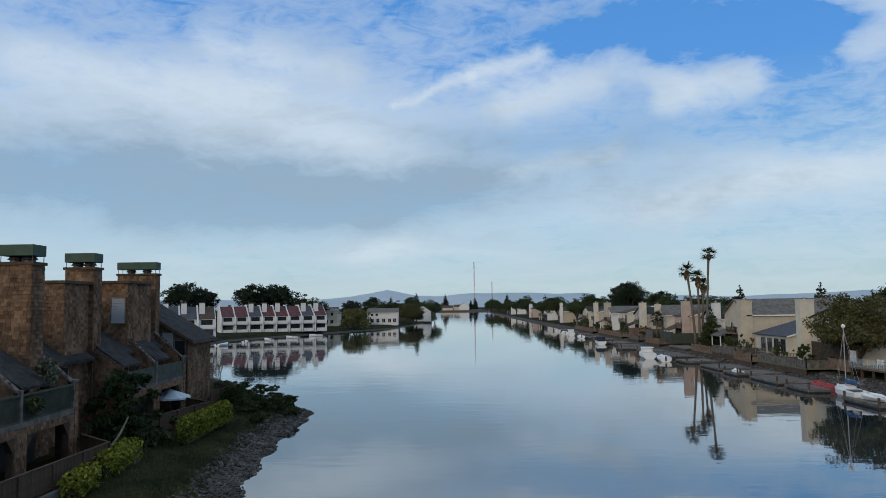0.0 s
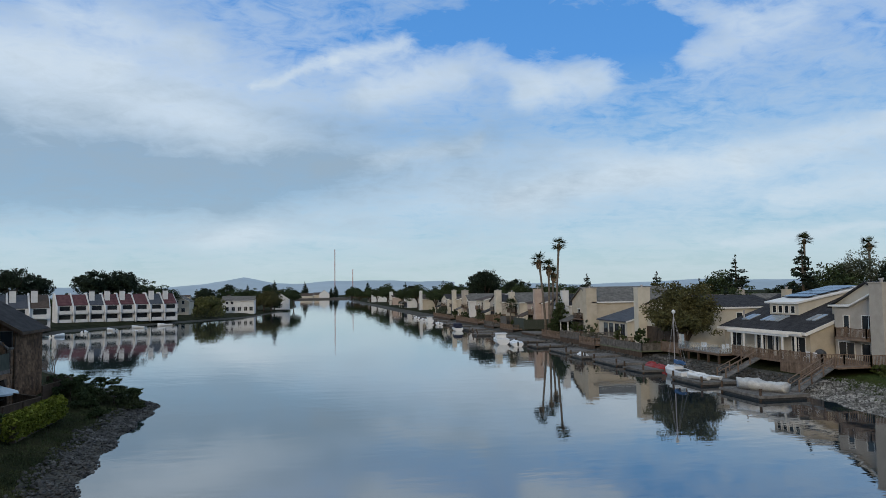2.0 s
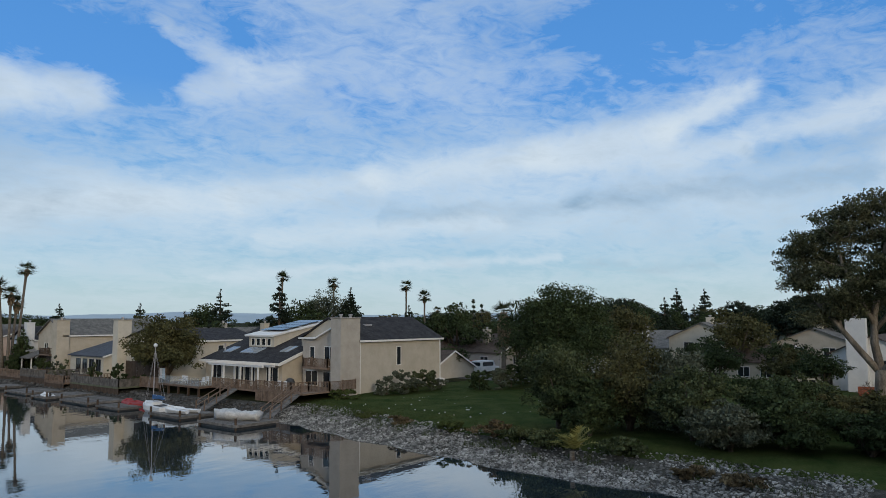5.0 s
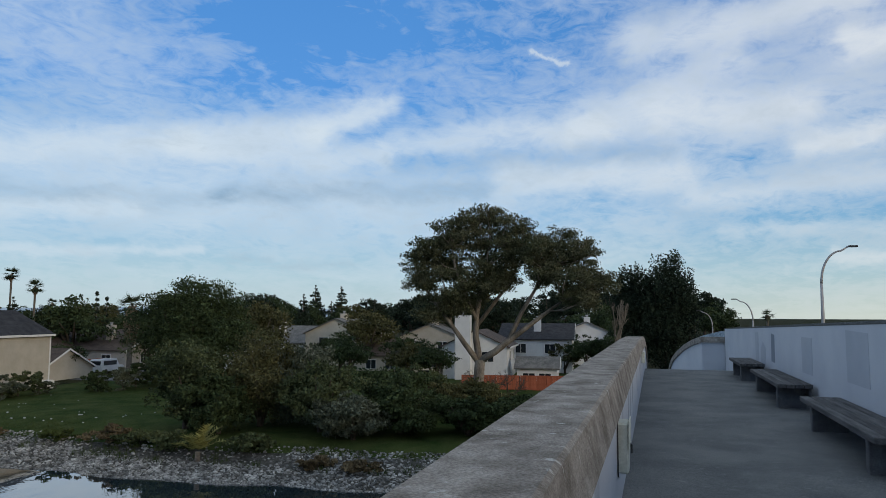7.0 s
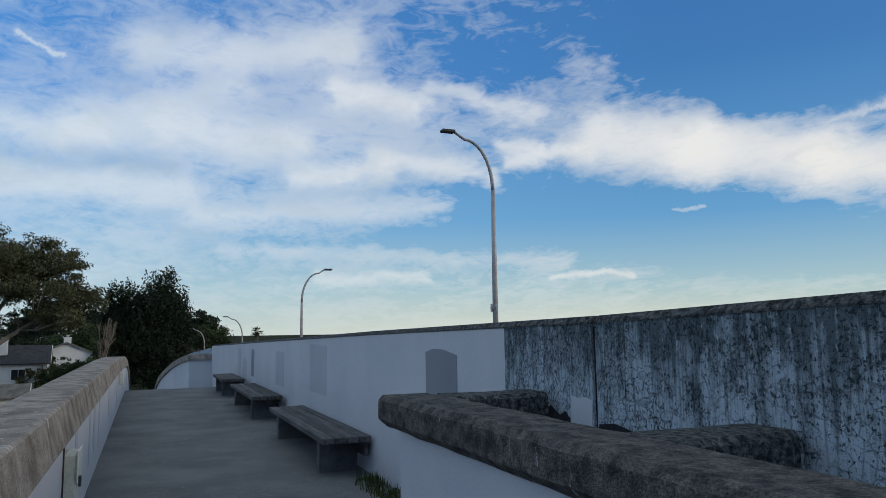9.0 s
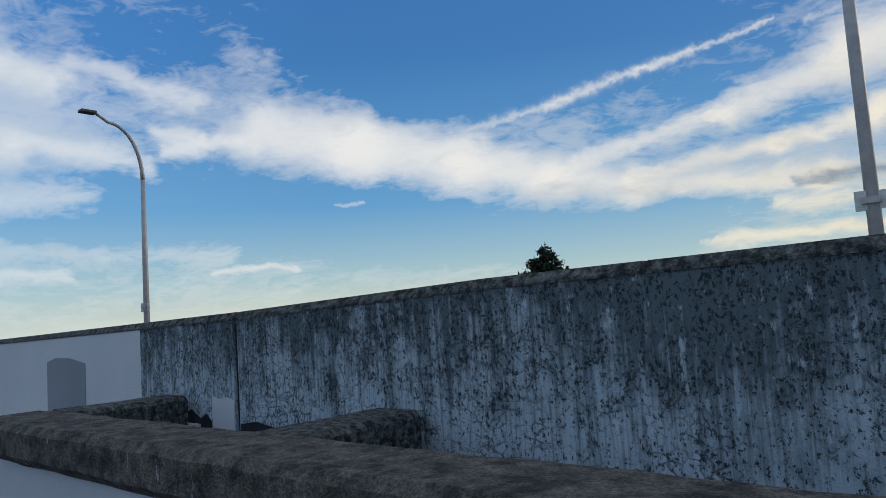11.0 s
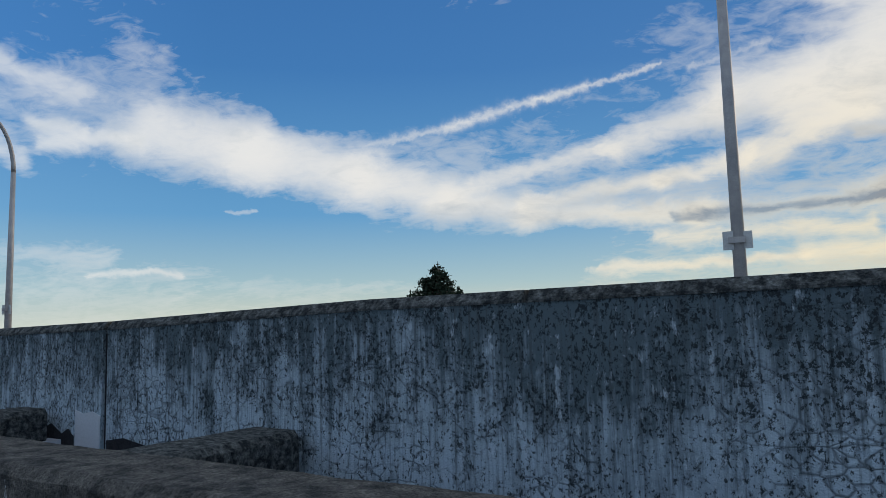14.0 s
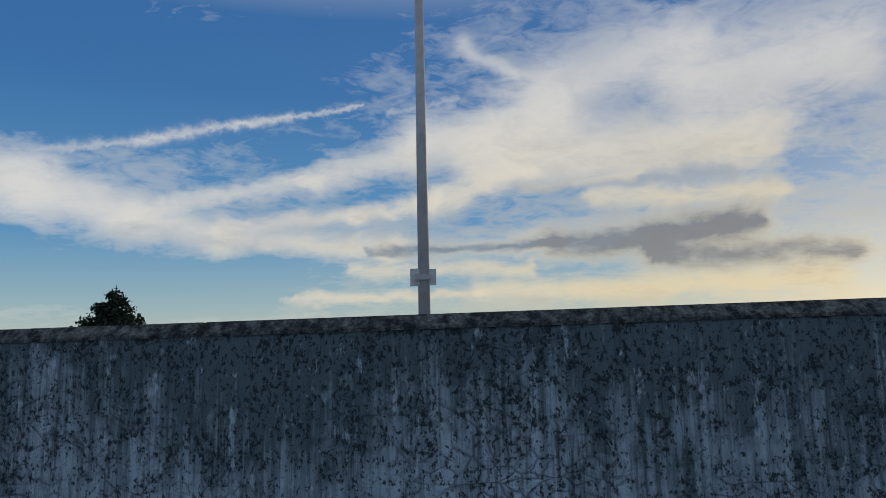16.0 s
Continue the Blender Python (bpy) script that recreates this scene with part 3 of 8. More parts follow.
L_EUC = leaf_mat("eucalyptus_leaf", (0.045, 0.056, 0.028), (0.10, 0.10, 0.058))
L_OAK = leaf_mat("dark_green_leaf", (0.022, 0.036, 0.016), (0.052, 0.072, 0.030))
L_BUSH = leaf_mat("shrub_leaf", (0.034, 0.049, 0.023), (0.083, 0.098, 0.044))
L_GREY = leaf_mat("grey_green_leaf", (0.055, 0.068, 0.048), (0.105, 0.12, 0.085))
L_PINE = leaf_mat("pine_needle", (0.012, 0.021, 0.014), (0.028, 0.042, 0.026))
L_HEDGE = leaf_mat("yellow_green_leaf", (0.10, 0.125, 0.015), (0.20, 0.21, 0.035))
L_WILLOW = leaf_mat("willow_leaf", (0.075, 0.085, 0.032), (0.125, 0.13, 0.055))
L_PALM = leaf_mat("palm_frond", (0.024, 0.036, 0.017), (0.055, 0.07, 0.034))
L_DRY = leaf_mat("dry_palm_skirt", (0.14, 0.105, 0.07), (0.25, 0.20, 0.14))
L_YPALM = leaf_mat("yellow_palm_frond", (0.12, 0.12, 0.035), (0.22, 0.21, 0.07))
L_RUSTY = leaf_mat("olive_brown_leaf", (0.048, 0.053, 0.022), (0.10, 0.094, 0.042))
L_DRYGRASS = leaf_mat("dry_weed", (0.08, 0.06, 0.035), (0.15, 0.12, 0.07))
L_WEED = leaf_mat("green_weed", (0.03, 0.05, 0.012), (0.065, 0.08, 0.028))


# ---- building helpers ----
BASE = {}


def thing(name, base, label, category, group="", kind="", turn=None):
    """An Empty at the thing's base; parts are built in the same coordinates as base, which turn carries into the world."""
    ob = new(name)
    ob.empty_display_size = 0.2
    ob.matrix_world = (turn or Matrix()) @ Matrix.Translation(base)
    BASE[ob.name] = Matrix.Translation(base).inverted()
    return tagged(ob, label, category, group, kind)


def mesh_of(bm, name, material, smooth=False):
    me = bpy.data.meshes.new(name)
    bm.normal_update()
    bm.to_mesh(me)
    bm.free()
    me.materials.append(material)
    if smooth:
        me.shade_smooth()
    return me


def part(name, bm, material, parent, label="", smooth=False, kind=""):
    me = bm if isinstance(bm, bpy.types.Mesh) else mesh_of(bm, name, material, smooth)
    ob = new(name, me)
    ob.parent = parent
    if parent.name in BASE:
        ob.matrix_parent_inverse = BASE[parent.name]
    return tagged(ob, label, kind=kind)


def solo(name, bm, material, label, category, group="", kind="", smooth=False, turn=None):
    """A thing or piece of the setting that is one mesh."""
    me = bm if isinstance(bm, bpy.types.Mesh) else mesh_of(bm, name, material, smooth)
    ob = new(name, me)
    if turn:
        ob.matrix_world = turn
    BASE[ob.name] = Matrix()
    return tagged(ob, label, category, group, kind)


def box(bm, x0, y0, z0, x1, y1, z1, bevel=0.0):
    vs = [bm.verts.new((x, y, z)) for z in (z0, z1) for x, y in ((x0, y0), (x1, y0), (x1, y1), (x0, y1))]
    fs = [bm.faces.new([vs[i] for i in f]) for f in ((3, 2, 1, 0), (4, 5, 6, 7), (0, 1, 5, 4), (1, 2, 6, 5), (2, 3, 7, 6), (3, 0, 4, 7))]
    if bevel:
        bmesh.ops.bevel(bm, geom=list({e for f in fs for e in f.edges}), offset=bevel, segments=1, affect="EDGES")
    return bm


def nb():
    return bmesh.new()


def boxes(*items, bevel=0.0):
    bm = nb()
    for b in items:
        box(bm, *b, bevel=bevel)
    return bm


def slab(bm, pts, thick):
    """A plate over the polygon pts, thick along z downwards."""
    top = [bm.verts.new(p) for p in pts]
    low = [bm.verts.new((p[0], p[1], p[2] - thick)) for p in pts]
    bm.faces.new(top)
    bm.faces.new(low[::-1])
    n = len(pts)
    for i in range(n):
        bm.faces.new((top[i], low[i], low[(i + 1) % n], top[(i + 1) % n]))
    bmesh.ops.recalc_face_normals(bm, faces=bm.faces[:])
    return bm


def extrude_poly(bm, pts, axis, a, b):
    """A prism: the outline pts (two coordinates each) swept along axis 0, 1 or 2 from a to b."""
    def put(p, c):
        q = list(p)
        q.insert(axis, c)
        return bm.verts.new(q)
    lo, hi = [put(p, a) for p in pts], [put(p, b) for p in pts]
    fs = [bm.faces.new(lo), bm.faces.new(hi[::-1])]
    n = len(pts)
    for i in range(n):
        fs.append(bm.faces.new((lo[i], hi[i], hi[(i + 1) % n], lo[(i + 1) % n])))
    bmesh.ops.recalc_face_normals(bm, faces=fs)
    return bm


def sweep(bm, section, stations, closed=True):
    """Carries a cross-section (v, z pairs) along stations of (u, dv, dz, zscale)."""
    rings = [[bm.verts.new((u, v + dv, z)) for v, z in sec] for u, dv, sec in stations]
    for a, b in zip(rings, rings[1:]):
        n = len(a)
        for i in range(n):
            bm.faces.new((a[i], a[(i + 1) % n], b[(i + 1) % n], b[i]))
    bm.faces.new(rings[0][::-1])
    bm.faces.new(rings[-1])
    bmesh.ops.recalc_face_normals(bm, faces=bm.faces[:])
    return bm


def tube(bm, pts, radii, n=8):
    """A tapered round bar along pts."""
    rings = []
    pts = [Vector(p) for p in pts]
    for i, p in enumerate(pts):
        d = (pts[min(i + 1, len(pts) - 1)] - pts[max(i - 1, 0)]).normalized()
        a = d.orthogonal().normalized() if abs(d.z) < 0.99 else Vector((1, 0, 0))
        a = (Vector((1, 0, 0)) - d * d.x).normalized() if abs(d.x) < 0.9 else (Vector((0, 1, 0)) - d * d.y).normalized()
        b = d.cross(a)
        r = radii[i] if isinstance(radii, (list, tuple)) else radii
        rings.append([bm.verts.new(p + (a * math.cos(t) + b * math.sin(t)) * r) for t in (2 * math.pi * k / n for k in range(n))])
    for a, b in zip(rings, rings[1:]):
        for i in range(n):
            bm.faces.new((a[i], a[(i + 1) % n], b[(i + 1) % n], b[i]))
    bm.faces.new(rings[0][::-1])
    bm.faces.new(rings[-1])
    return bm


# ---- ground, water ----
RIGHT_Y = [-400, 0, 9, 15, 23, 32, 43, 50, 60, 75, 107, 155, 186, 259, 372, 700, 1000]
RIGHT_X = [37, 37, 37.2, 37.4, 37.2, 38.4, 39.8, 41.5, 41.5, 41, 40, 40.5, 41, 42, 43, 47, 60]
LEFT_Y = [-400, 0, 35, 42, 51, 60, 62.5, 66.4, 76, 100, 160, 201, 220, 242, 260, 269, 290, 345, 460, 700, 1000]
LEFT_X = [-10, -10, -10.2, -11, -11.6, -11.5, -11.4, -13.4, -18.9, -33, -57, -61, -53, -43.1, -35.6, -31, -19.7, -12.5, -4, -8, -12]


def shore_r(y):
    return float(np.interp(y, RIGHT_Y, RIGHT_X)) + 0.25 * math.sin(y * 0.9) * (y < 52)


def shore_l(y):
    return float(np.interp(y, LEFT_Y, LEFT_X)) + 0.25 * math.sin(y * 1.1) * (y < 80)


def land_z(x, y):
    d = max(x - shore_r(y), shore_l(y) - x)
    return float(np.interp(d, [-30, -3, 0, 2.2, 6.5, 12, 60], [-2.5, -1.2, 0.0, 0.45, 1.2, 1.35, 1.4]))


def ground_sheet():
    ys = sorted({*np.arange(-60, 100, 2.0), *np.arange(100, 320, 8.0), *np.arange(320, 1000, 40.0), -2600, -1200, -500, -250, -120, 985, 1000, 1010, 1100, 1400, 2000, 2900})
    off = [-3, 0, 0.5, 1, 1.6, 2.2, 3.2, 4.4, 5.6, 6.8, 8.5, 11, 15, 22, 35, 60, 120, 300, 900, 2600]
    verts, faces = [], []
    n = 2 * len(off)
    for y in ys:
        for s, sh in ((-1, shore_l(y)), (1, shore_r(y))):
            for o in (off[::-1] if s < 0 else off):
                x = sh + s * o
                z = land_z(x, y) if y <= 1000 else 1.3
                if o > 1.0 and z < 1.5:
                    z += 0.10 * noise.noise((x * 0.35, y * 0.35, 2.0)) * min(1.0, o / 5)
                verts.append((x, y, z))
    for j in range(len(ys) - 1):
        for i in range(n - 1):
            a = j * n + i
            faces.append((a, a + 1, a + n + 1, a + n))
    me = bpy.data.meshes.new("ground")
    me.from_pydata(verts, [], faces)
    for m in (M_EARTH, M_MUD, M_GRASS):
        me.materials.append(m)
    for p in me.polygons:
        i = p.index % (n - 1)
        cx, cy, _ = p.center
        k = i - (len(off)) if i >= len(off) else len(off) - 2 - i
        if k <= (6 if cx > 0 else 3):
            p.material_index = 1
        elif cx > 20 and -5 < cy < 56 and cx < 130:
            p.material_index = 2
    me.shade_smooth()
    ob = new("ground", me)
    return tagged(ob, "low flat land with turf, lawns and gravel banks round the lagoon", "ground", kind="structure")


ground_sheet()
wbm = nb()
vs = [wbm.verts.new(p) for p in ((-320, -420, 0), (320, -420, 0), (320, 1004, 0), (-320, 1004, 0))]
wbm.faces.new(vs)
solo("water", wbm, M_WATER, "calm grey-blue lagoon water that mirrors the sky", "water", kind="structure")

# ---- footbridge, in its own axes: u along, v across towards the lagoon ----
BR = pose(0, 0, 0, 0, 0, -5.33)


def deck_z(u):
    return float(np.interp(u, [-40, 8, 20, 22.5, 26, 34, 60], [7.62, 7.62, 7.68, 7.66, 7.42, 6.75, 2.6]))


def wall_top(u):
    return float(np.interp(u, [-40, -4, -0.3, 2.3, 4, 8.3, 15, 30, 60], [9.0, 9.34, 9.33, 9.31, 9.265, 9.20, 9.07, 8.76, 8.1]))


us = [-40, -20, -8, 0, 4, 8, 12, 16, 20, 22.5, 24, 26, 30, 34, 45, 60]
solo("footbridge_deck", sweep(nb(), None, [(u, 0, [(-3.4, deck_z(u)), (0.1, deck_z(u)), (0.1, deck_z(u) - 0.5), (-3.4, deck_z(u) - 0.5)]) for u in us]), M_DECK,
     "grey asphalt walkway of the footbridge", "walkway", kind="structure", turn=BR)


def parapet_top(u):
    return float(np.interp(u, [-40, 16, 19, 21.5, 23.5, 25, 26, 26.8, 27.3], [8.72, 8.72, 8.69, 8.63, 8.52, 8.32, 8.08, 7.75, 7.35]))


parapet = thing("parapet", (5, -0.1, 7.6), "white-painted concrete parapet with a broad stained coping", "parapet", turn=BR)
us = [-40, -20, -5, 0, 4, 8, 12, 16, 17.5, 19, 20.3, 21.5, 22.5, 23.5, 24.3, 25, 25.5, 26, 26.4, 26.8, 27.1, 27.3]
part("wall", sweep(nb(), None, [(u, 0, [(-0.30, min(deck_z(u), 7.35) - 0.9), (-0.30, parapet_top(u) - 0.25), (-0.02, parapet_top(u) - 0.25), (-0.02, min(deck_z(u), 7.35) - 0.9)]) for u in us]), M_PAINT, parapet, smooth=False)


def coping_bit(u0, u1, name="coping"):
    st = [u for u in us if u0 < u < u1]
    st = [u0, *st, u1]
    return sweep(nb(), None, [(u, 0, [(-0.325, parapet_top(u) - 0.28), (-0.35, parapet_top(u) - 0.25), (-0.30, parapet_top(u) - 0.015), (-0.28, parapet_top(u)), (0.10, parapet_top(u)), (0.125, parapet_top(u) - 0.02), (0.125, parapet_top(u) - 0.26), (0.10, parapet_top(u) - 0.28)]) for u in st])


for a, b in ((-40, -16), (-15.985, -1.2), (-1.185, 5.3), (5.315, 12.0), (12.015, 27.3)):
    part("coping", coping_bit(a, b), M_COPE, parapet, "stained exposed-aggregate concrete coping")
rng = random.Random(5)
for k in range(26):
    u = rng.uniform(3, 24)
    w, h = rng.uniform(0.04, 0.25), rng.uniform(0.2, 0.7)
    zt = parapet_top(u) - 0.29
    part("paint_patch", boxes((u, -0.3035, max(zt - h, 7.7), u + w, -0.3, zt)), M_PAINT2, parapet, "slightly darker repainted patch")
ebox = thing("junction_box", (6.3, -0.3, 8.0), "ivory metal electrical junction box on the parapet", "electrical box", turn=BR)
part("body", boxes((6.35, -0.39, 7.97, 6.62, -0.301, 8.36), bevel=0.012), M_BOX, ebox)
part("cover", boxes((6.33, -0.402, 8.16, 6.64, -0.391, 8.38), bevel=0.004), M_BOX, ebox)
part("latch", boxes((6.36, -0.42, 8.13, 6.42, -0.403, 8.2)), M_DARK, ebox)
part("conduit", tube(nb(), [(6.31, -0.31, 7.95), (6.31, -0.31, 8.42)], 0.006, 6), M_DARK, ebox, "thin dark conduit")
eb2 = thing("junction_box", (17.3, -0.3, 8.1), "small ivory junction box on the parapet", "electrical box", turn=BR)
part("body", boxes((17.2, -0.38, 8.15, 17.5, -0.301, 8.4), bevel=0.01), M_BOX, eb2)

# wall between footbridge and road: painted stretch, then bare weathered concrete
road_wall = thing("wall_road", (0, -3.3, 7.6), "tall concrete road wall, part painted pale, part weathered with lichen and cracks", "wall", kind="structure", turn=BR)


def wall_bit(u0, u1, v0=-3.17, v1=-3.5, high=0.045):
    st = [u0, *[u for u in (-20, -4, -0.3, 2.3, 4, 8.3, 15, 30) if u0 < u < u1], u1]
    return sweep(nb(), None, [(u, 0, [(v0, min(deck_z(u), 7.6) - 0.6), (v0, wall_top(u) - high), (v1, wall_top(u) - high), (v1, min(deck_z(u), 7.6) - 0.6)]) for u in st])


part("painted_panel", wall_bit(5.12, 29.9), M_PAINT, road_wall, "wall face painted pale blue-grey")
part("bare_panel", wall_bit(4.045, 5.12), M_WALL, road_wall, "weathered concrete with streaks of worn paint")
part("bare_panel", wall_bit(-40, 4.0), M_WALL, road_wall, "weathered concrete with streaks of worn paint")
part("joint_filler", boxes((4.0, -3.4, 7.2, 4.045, -3.19, 9.2)), M_TAR, road_wall, "dark expansion joint")
for a, b in ((-40, -9.02), (-9.0, 1.6), (1.62, 4.0), (4.045, 5.1), (5.1, 12.3), (12.32, 30)):
    lip = 0.045
    st = [a, *[u for u in (-20, -4, -0.3, 2.3, 4, 8.3, 15, 30) if a < u < b], b]
    part("coping", sweep(nb(), None, [(u, 0, [(-3.166, wall_top(u) - lip), (-3.168, wall_top(u) - 0.035), (-3.20, wall_top(u)), (-3.5, wall_top(u)), (-3.52, wall_top(u) - 0.03), (-3.52, wall_top(u) - lip)]) for u in st]), M_COPE_OLD, road_wall, "rough lichened coping")
patches = (("patch", [(5.97, 8.62), (5.97, 8.99), (6.25, 9.03), (6.5, 9.035), (6.68, 9.0), (6.68, 8.6), (6.65, 7.85), (5.99, 7.85)], M_PAINT3),
           ("patch", [(18.0, 8.17), (18.0, 8.8), (18.45, 8.82), (18.5, 8.18)], M_PAINT3),
           ("patch", [(14.0, 8.2), (14.0, 8.84), (14.9, 8.84), (14.9, 8.2)], M_PAINT2),
           ("patch", [(19.4, 8.0), (19.4, 8.45), (19.8, 8.6), (20.2, 8.4), (20.2, 8.0)], M_PAINT2),
           ("patch", [(20.6, 7.8), (20.6, 8.8), (21.2, 8.8), (21.2, 7.8)], M_PAINT2),
           ("patch", [(10.6, 8.3), (10.6, 9.0), (11.7, 9.02), (11.7, 8.3)], M_PAINT2))
for nm, pts, mt_ in patches:
    part(nm, extrude_poly(nb(), pts[::-1], 1, -3.17, -3.166), mt_, road_wall, "patch of darker covering paint")
part("patch", extrude_poly(nb(), [(4.06, 8.2), (4.05, 8.78), (4.12, 8.80), (4.20, 8.785), (4.27, 8.80), (4.28, 8.2)], 1, -3.17, -3.166), M_PAINT, road_wall, "pale patch of fresh paint")
part("tar_band", extrude_poly(nb(), [(2.9, 8.0), (2.9, 8.66), (3.3, 8.67), (3.6, 8.645), (3.85, 8.68), (3.99, 8.66), (3.99, 8.0)], 1, -3.17, -3.166), M_TAR, road_wall, "black coating low on the wall")
part("tar_band", extrude_poly(nb(), [(4.285, 8.0), (4.285, 8.66), (4.34, 8.70), (4.40, 8.67), (4.50, 8.72), (4.56, 8.70), (4.66, 8.74), (5.1, 8.73), (5.1, 8.0)], 1, -3.17, -3.166), M_TAR, road_wall, "black coating low on the wall")

# planter box of old concrete walls with heavy copings
planter = thing("planter_box", (3.5, -2.5, 7.6), "old concrete planter box with lichened copings against the road wall", "planter", turn=BR)
part("front_wall", boxes((-9, -2.42, 7.4, 4.58, -2.2, 8.64)), M_PAINT, planter, "white-painted outer face with rust marks")
part("end_wall", boxes((4.40, -3.168, 7.4, 4.575, -2.205, 8.64)), M_PAINT, planter)
part("cross_wall", boxes((2.62, -3.168, 7.4, 2.78, -2.42, 8.62)), M_TAR, planter, "dark inner cross wall")


def cope_section(c, zt, half=0.17, deep=0.19):
    return [(c - half + 0.05, zt - deep), (c - half, zt - deep + 0.04), (c - half, zt - 0.025), (c - half + 0.025, zt), (c + half - 0.03, zt), (c + half, zt - 0.03), (c + half, zt - deep + 0.05), (c + half - 0.06, zt - deep)]


def rough_bar(section, stations, seed, amp=0.004):
    bm = sweep(nb(), None, [(u, 0, section) for u in stations])
    for v in bm.verts:
        n = noise.noise_vector(v.co * 3.1 + Vector((seed, 0, 0))) + 0.8 * noise.noise_vector(v.co * 11.0)
        v.co += n * amp
    return bm


part("front_coping", rough_bar(cope_section(-2.285, 8.815), [-9 + 0.12 * k for k in range(113)] + [4.6, 4.70, 4.74], 1, 0.006), M_COPE_FLAKED, planter, "heavy lichened concrete coping")
for nm, u0, v1, zt in (("end_coping", 4.55, -2.47, 8.81), ("cross_coping", 2.72, -2.47, 8.80)):
    b = nb()
    rings = []
    for k in range(9):
        v = v1 + (-3.1 - v1) * k / 8
        sq = 1 if k < 8 else 0.86
        rings.append([b.verts.new(Vector((u0 + (a - 0) * sq, v, z)) + noise.noise_vector(Vector((u0 + a, v, z)) * 3.1) * 0.004) for a, z in cope_section(0, zt, 0.15, 0.2)])
    for r0, r1 in zip(rings, rings[1:]):
        for i in range(8):
            b.faces.new((r0[i], r0[(i + 1) % 8], r1[(i + 1) % 8], r1[i]))
    b.faces.new(rings[0]), b.faces.new(rings[-1][::-1])
    bmesh.ops.recalc_face_normals(b, faces=b.faces[:])
    part(nm, b, M_COPE_OLD, planter, "heavy lichened concrete coping")
part("soil", boxes((-9, -3.168, 7.5, 4.4, -2.42, 8.05)), M_MUD, planter, "dry soil")

def bench(u0, u1, v0, z0):
    b = thing("bench", (u0, v0, z0), "weathered grey timber bench on concrete slab legs", "bench", "benches along the road wall", turn=BR)
    w = 0.125
    for k in range(4):
        v = v0 - k * (w + 0.012)
        part("seat_plank", boxes((u0, v - w, z0 + 0.36, u1, v, z0 + 0.43), bevel=0.008), M_BENCH, b)
    for u in (u0 + 0.42, u1 - 0.55):
        part("leg", boxes((u, v0 - 0.5, z0 - 0.05, u + 0.12, v0 - 0.05, z0 + 0.36), bevel=0.01), M_LEG, b, "concrete slab leg")
    part("back_rail", boxes((u0 + 0.1, v0 - 0.53, z0 + 0.2, u1 - 0.1, v0 - 0.49, z0 + 0.358)), M_BENCH, b)
    return b


bench(8.3, 12.0, -2.6, deck_z(9))
bench(13.6, 17.2, -2.55, deck_z(15))
bench(18.6, 21.2, -2.5, deck_z(19.5))

# far end of the walk: low walls that curve down beside the descending ramp
endw = thing("curved_end_wall", (30, -2.4, 7.0), "white concrete end wall with a coping that curves down to the ramp", "wall", turn=BR)
curve = ((30.0, -2.28, 8.42), (31.5, -2.04, 8.25), (33.0, -1.77, 7.99), (34.5, -1.52, 7.63), (35.4, -1.37, 7.38), (36.0, -1.28, 7.15), (36.6, -1.21, 6.85), (37.0, -1.17, 6.5))
part("wall", sweep(nb(), None, [(u, dv, [(-0.06, 4.5), (-0.06, z - 0.22), (-0.3, z - 0.22), (-0.3, 4.5)]) for u, dv, z in curve]), M_PAINT, endw)
part("face", boxes((29.94, -3.168, 5.5, 30.2, -2.37, 8.2)), M_PAINT, endw, "flat painted end face")
part("coping", sweep(nb(), None, [(u, dv, [(0.0, z - 0.22), (0.0, z), (-0.4, z), (-0.4, z - 0.22)]) for u, dv, z in curve]), M_COPE, endw, "concrete coping")
part("coping", boxes((29.86, -3.168, 8.2, 30.25, -2.69, 8.42), (29.86, -2.685, 8.2, 29.995, -2.28, 8.42)), M_COPE, endw, "concrete coping")
inner = thing("streaked_wall", (33, -3, 6.8), "low concrete wall with dark streaks behind the end wall", "wall", turn=BR)
part("wall", sweep(nb(), None, [(u, dv, [(0, 4.5), (0, z), (-0.2, z), (-0.2, 4.5)]) for u, dv, z in ((30.3, -3.25, 8.62), (32, -3.2, 8.6), (34, -2.6, 8.36), (36, -2.25, 8.1), (38, -1.95, 7.8), (41, -1.6, 7.2))]), M_WALL, inner)


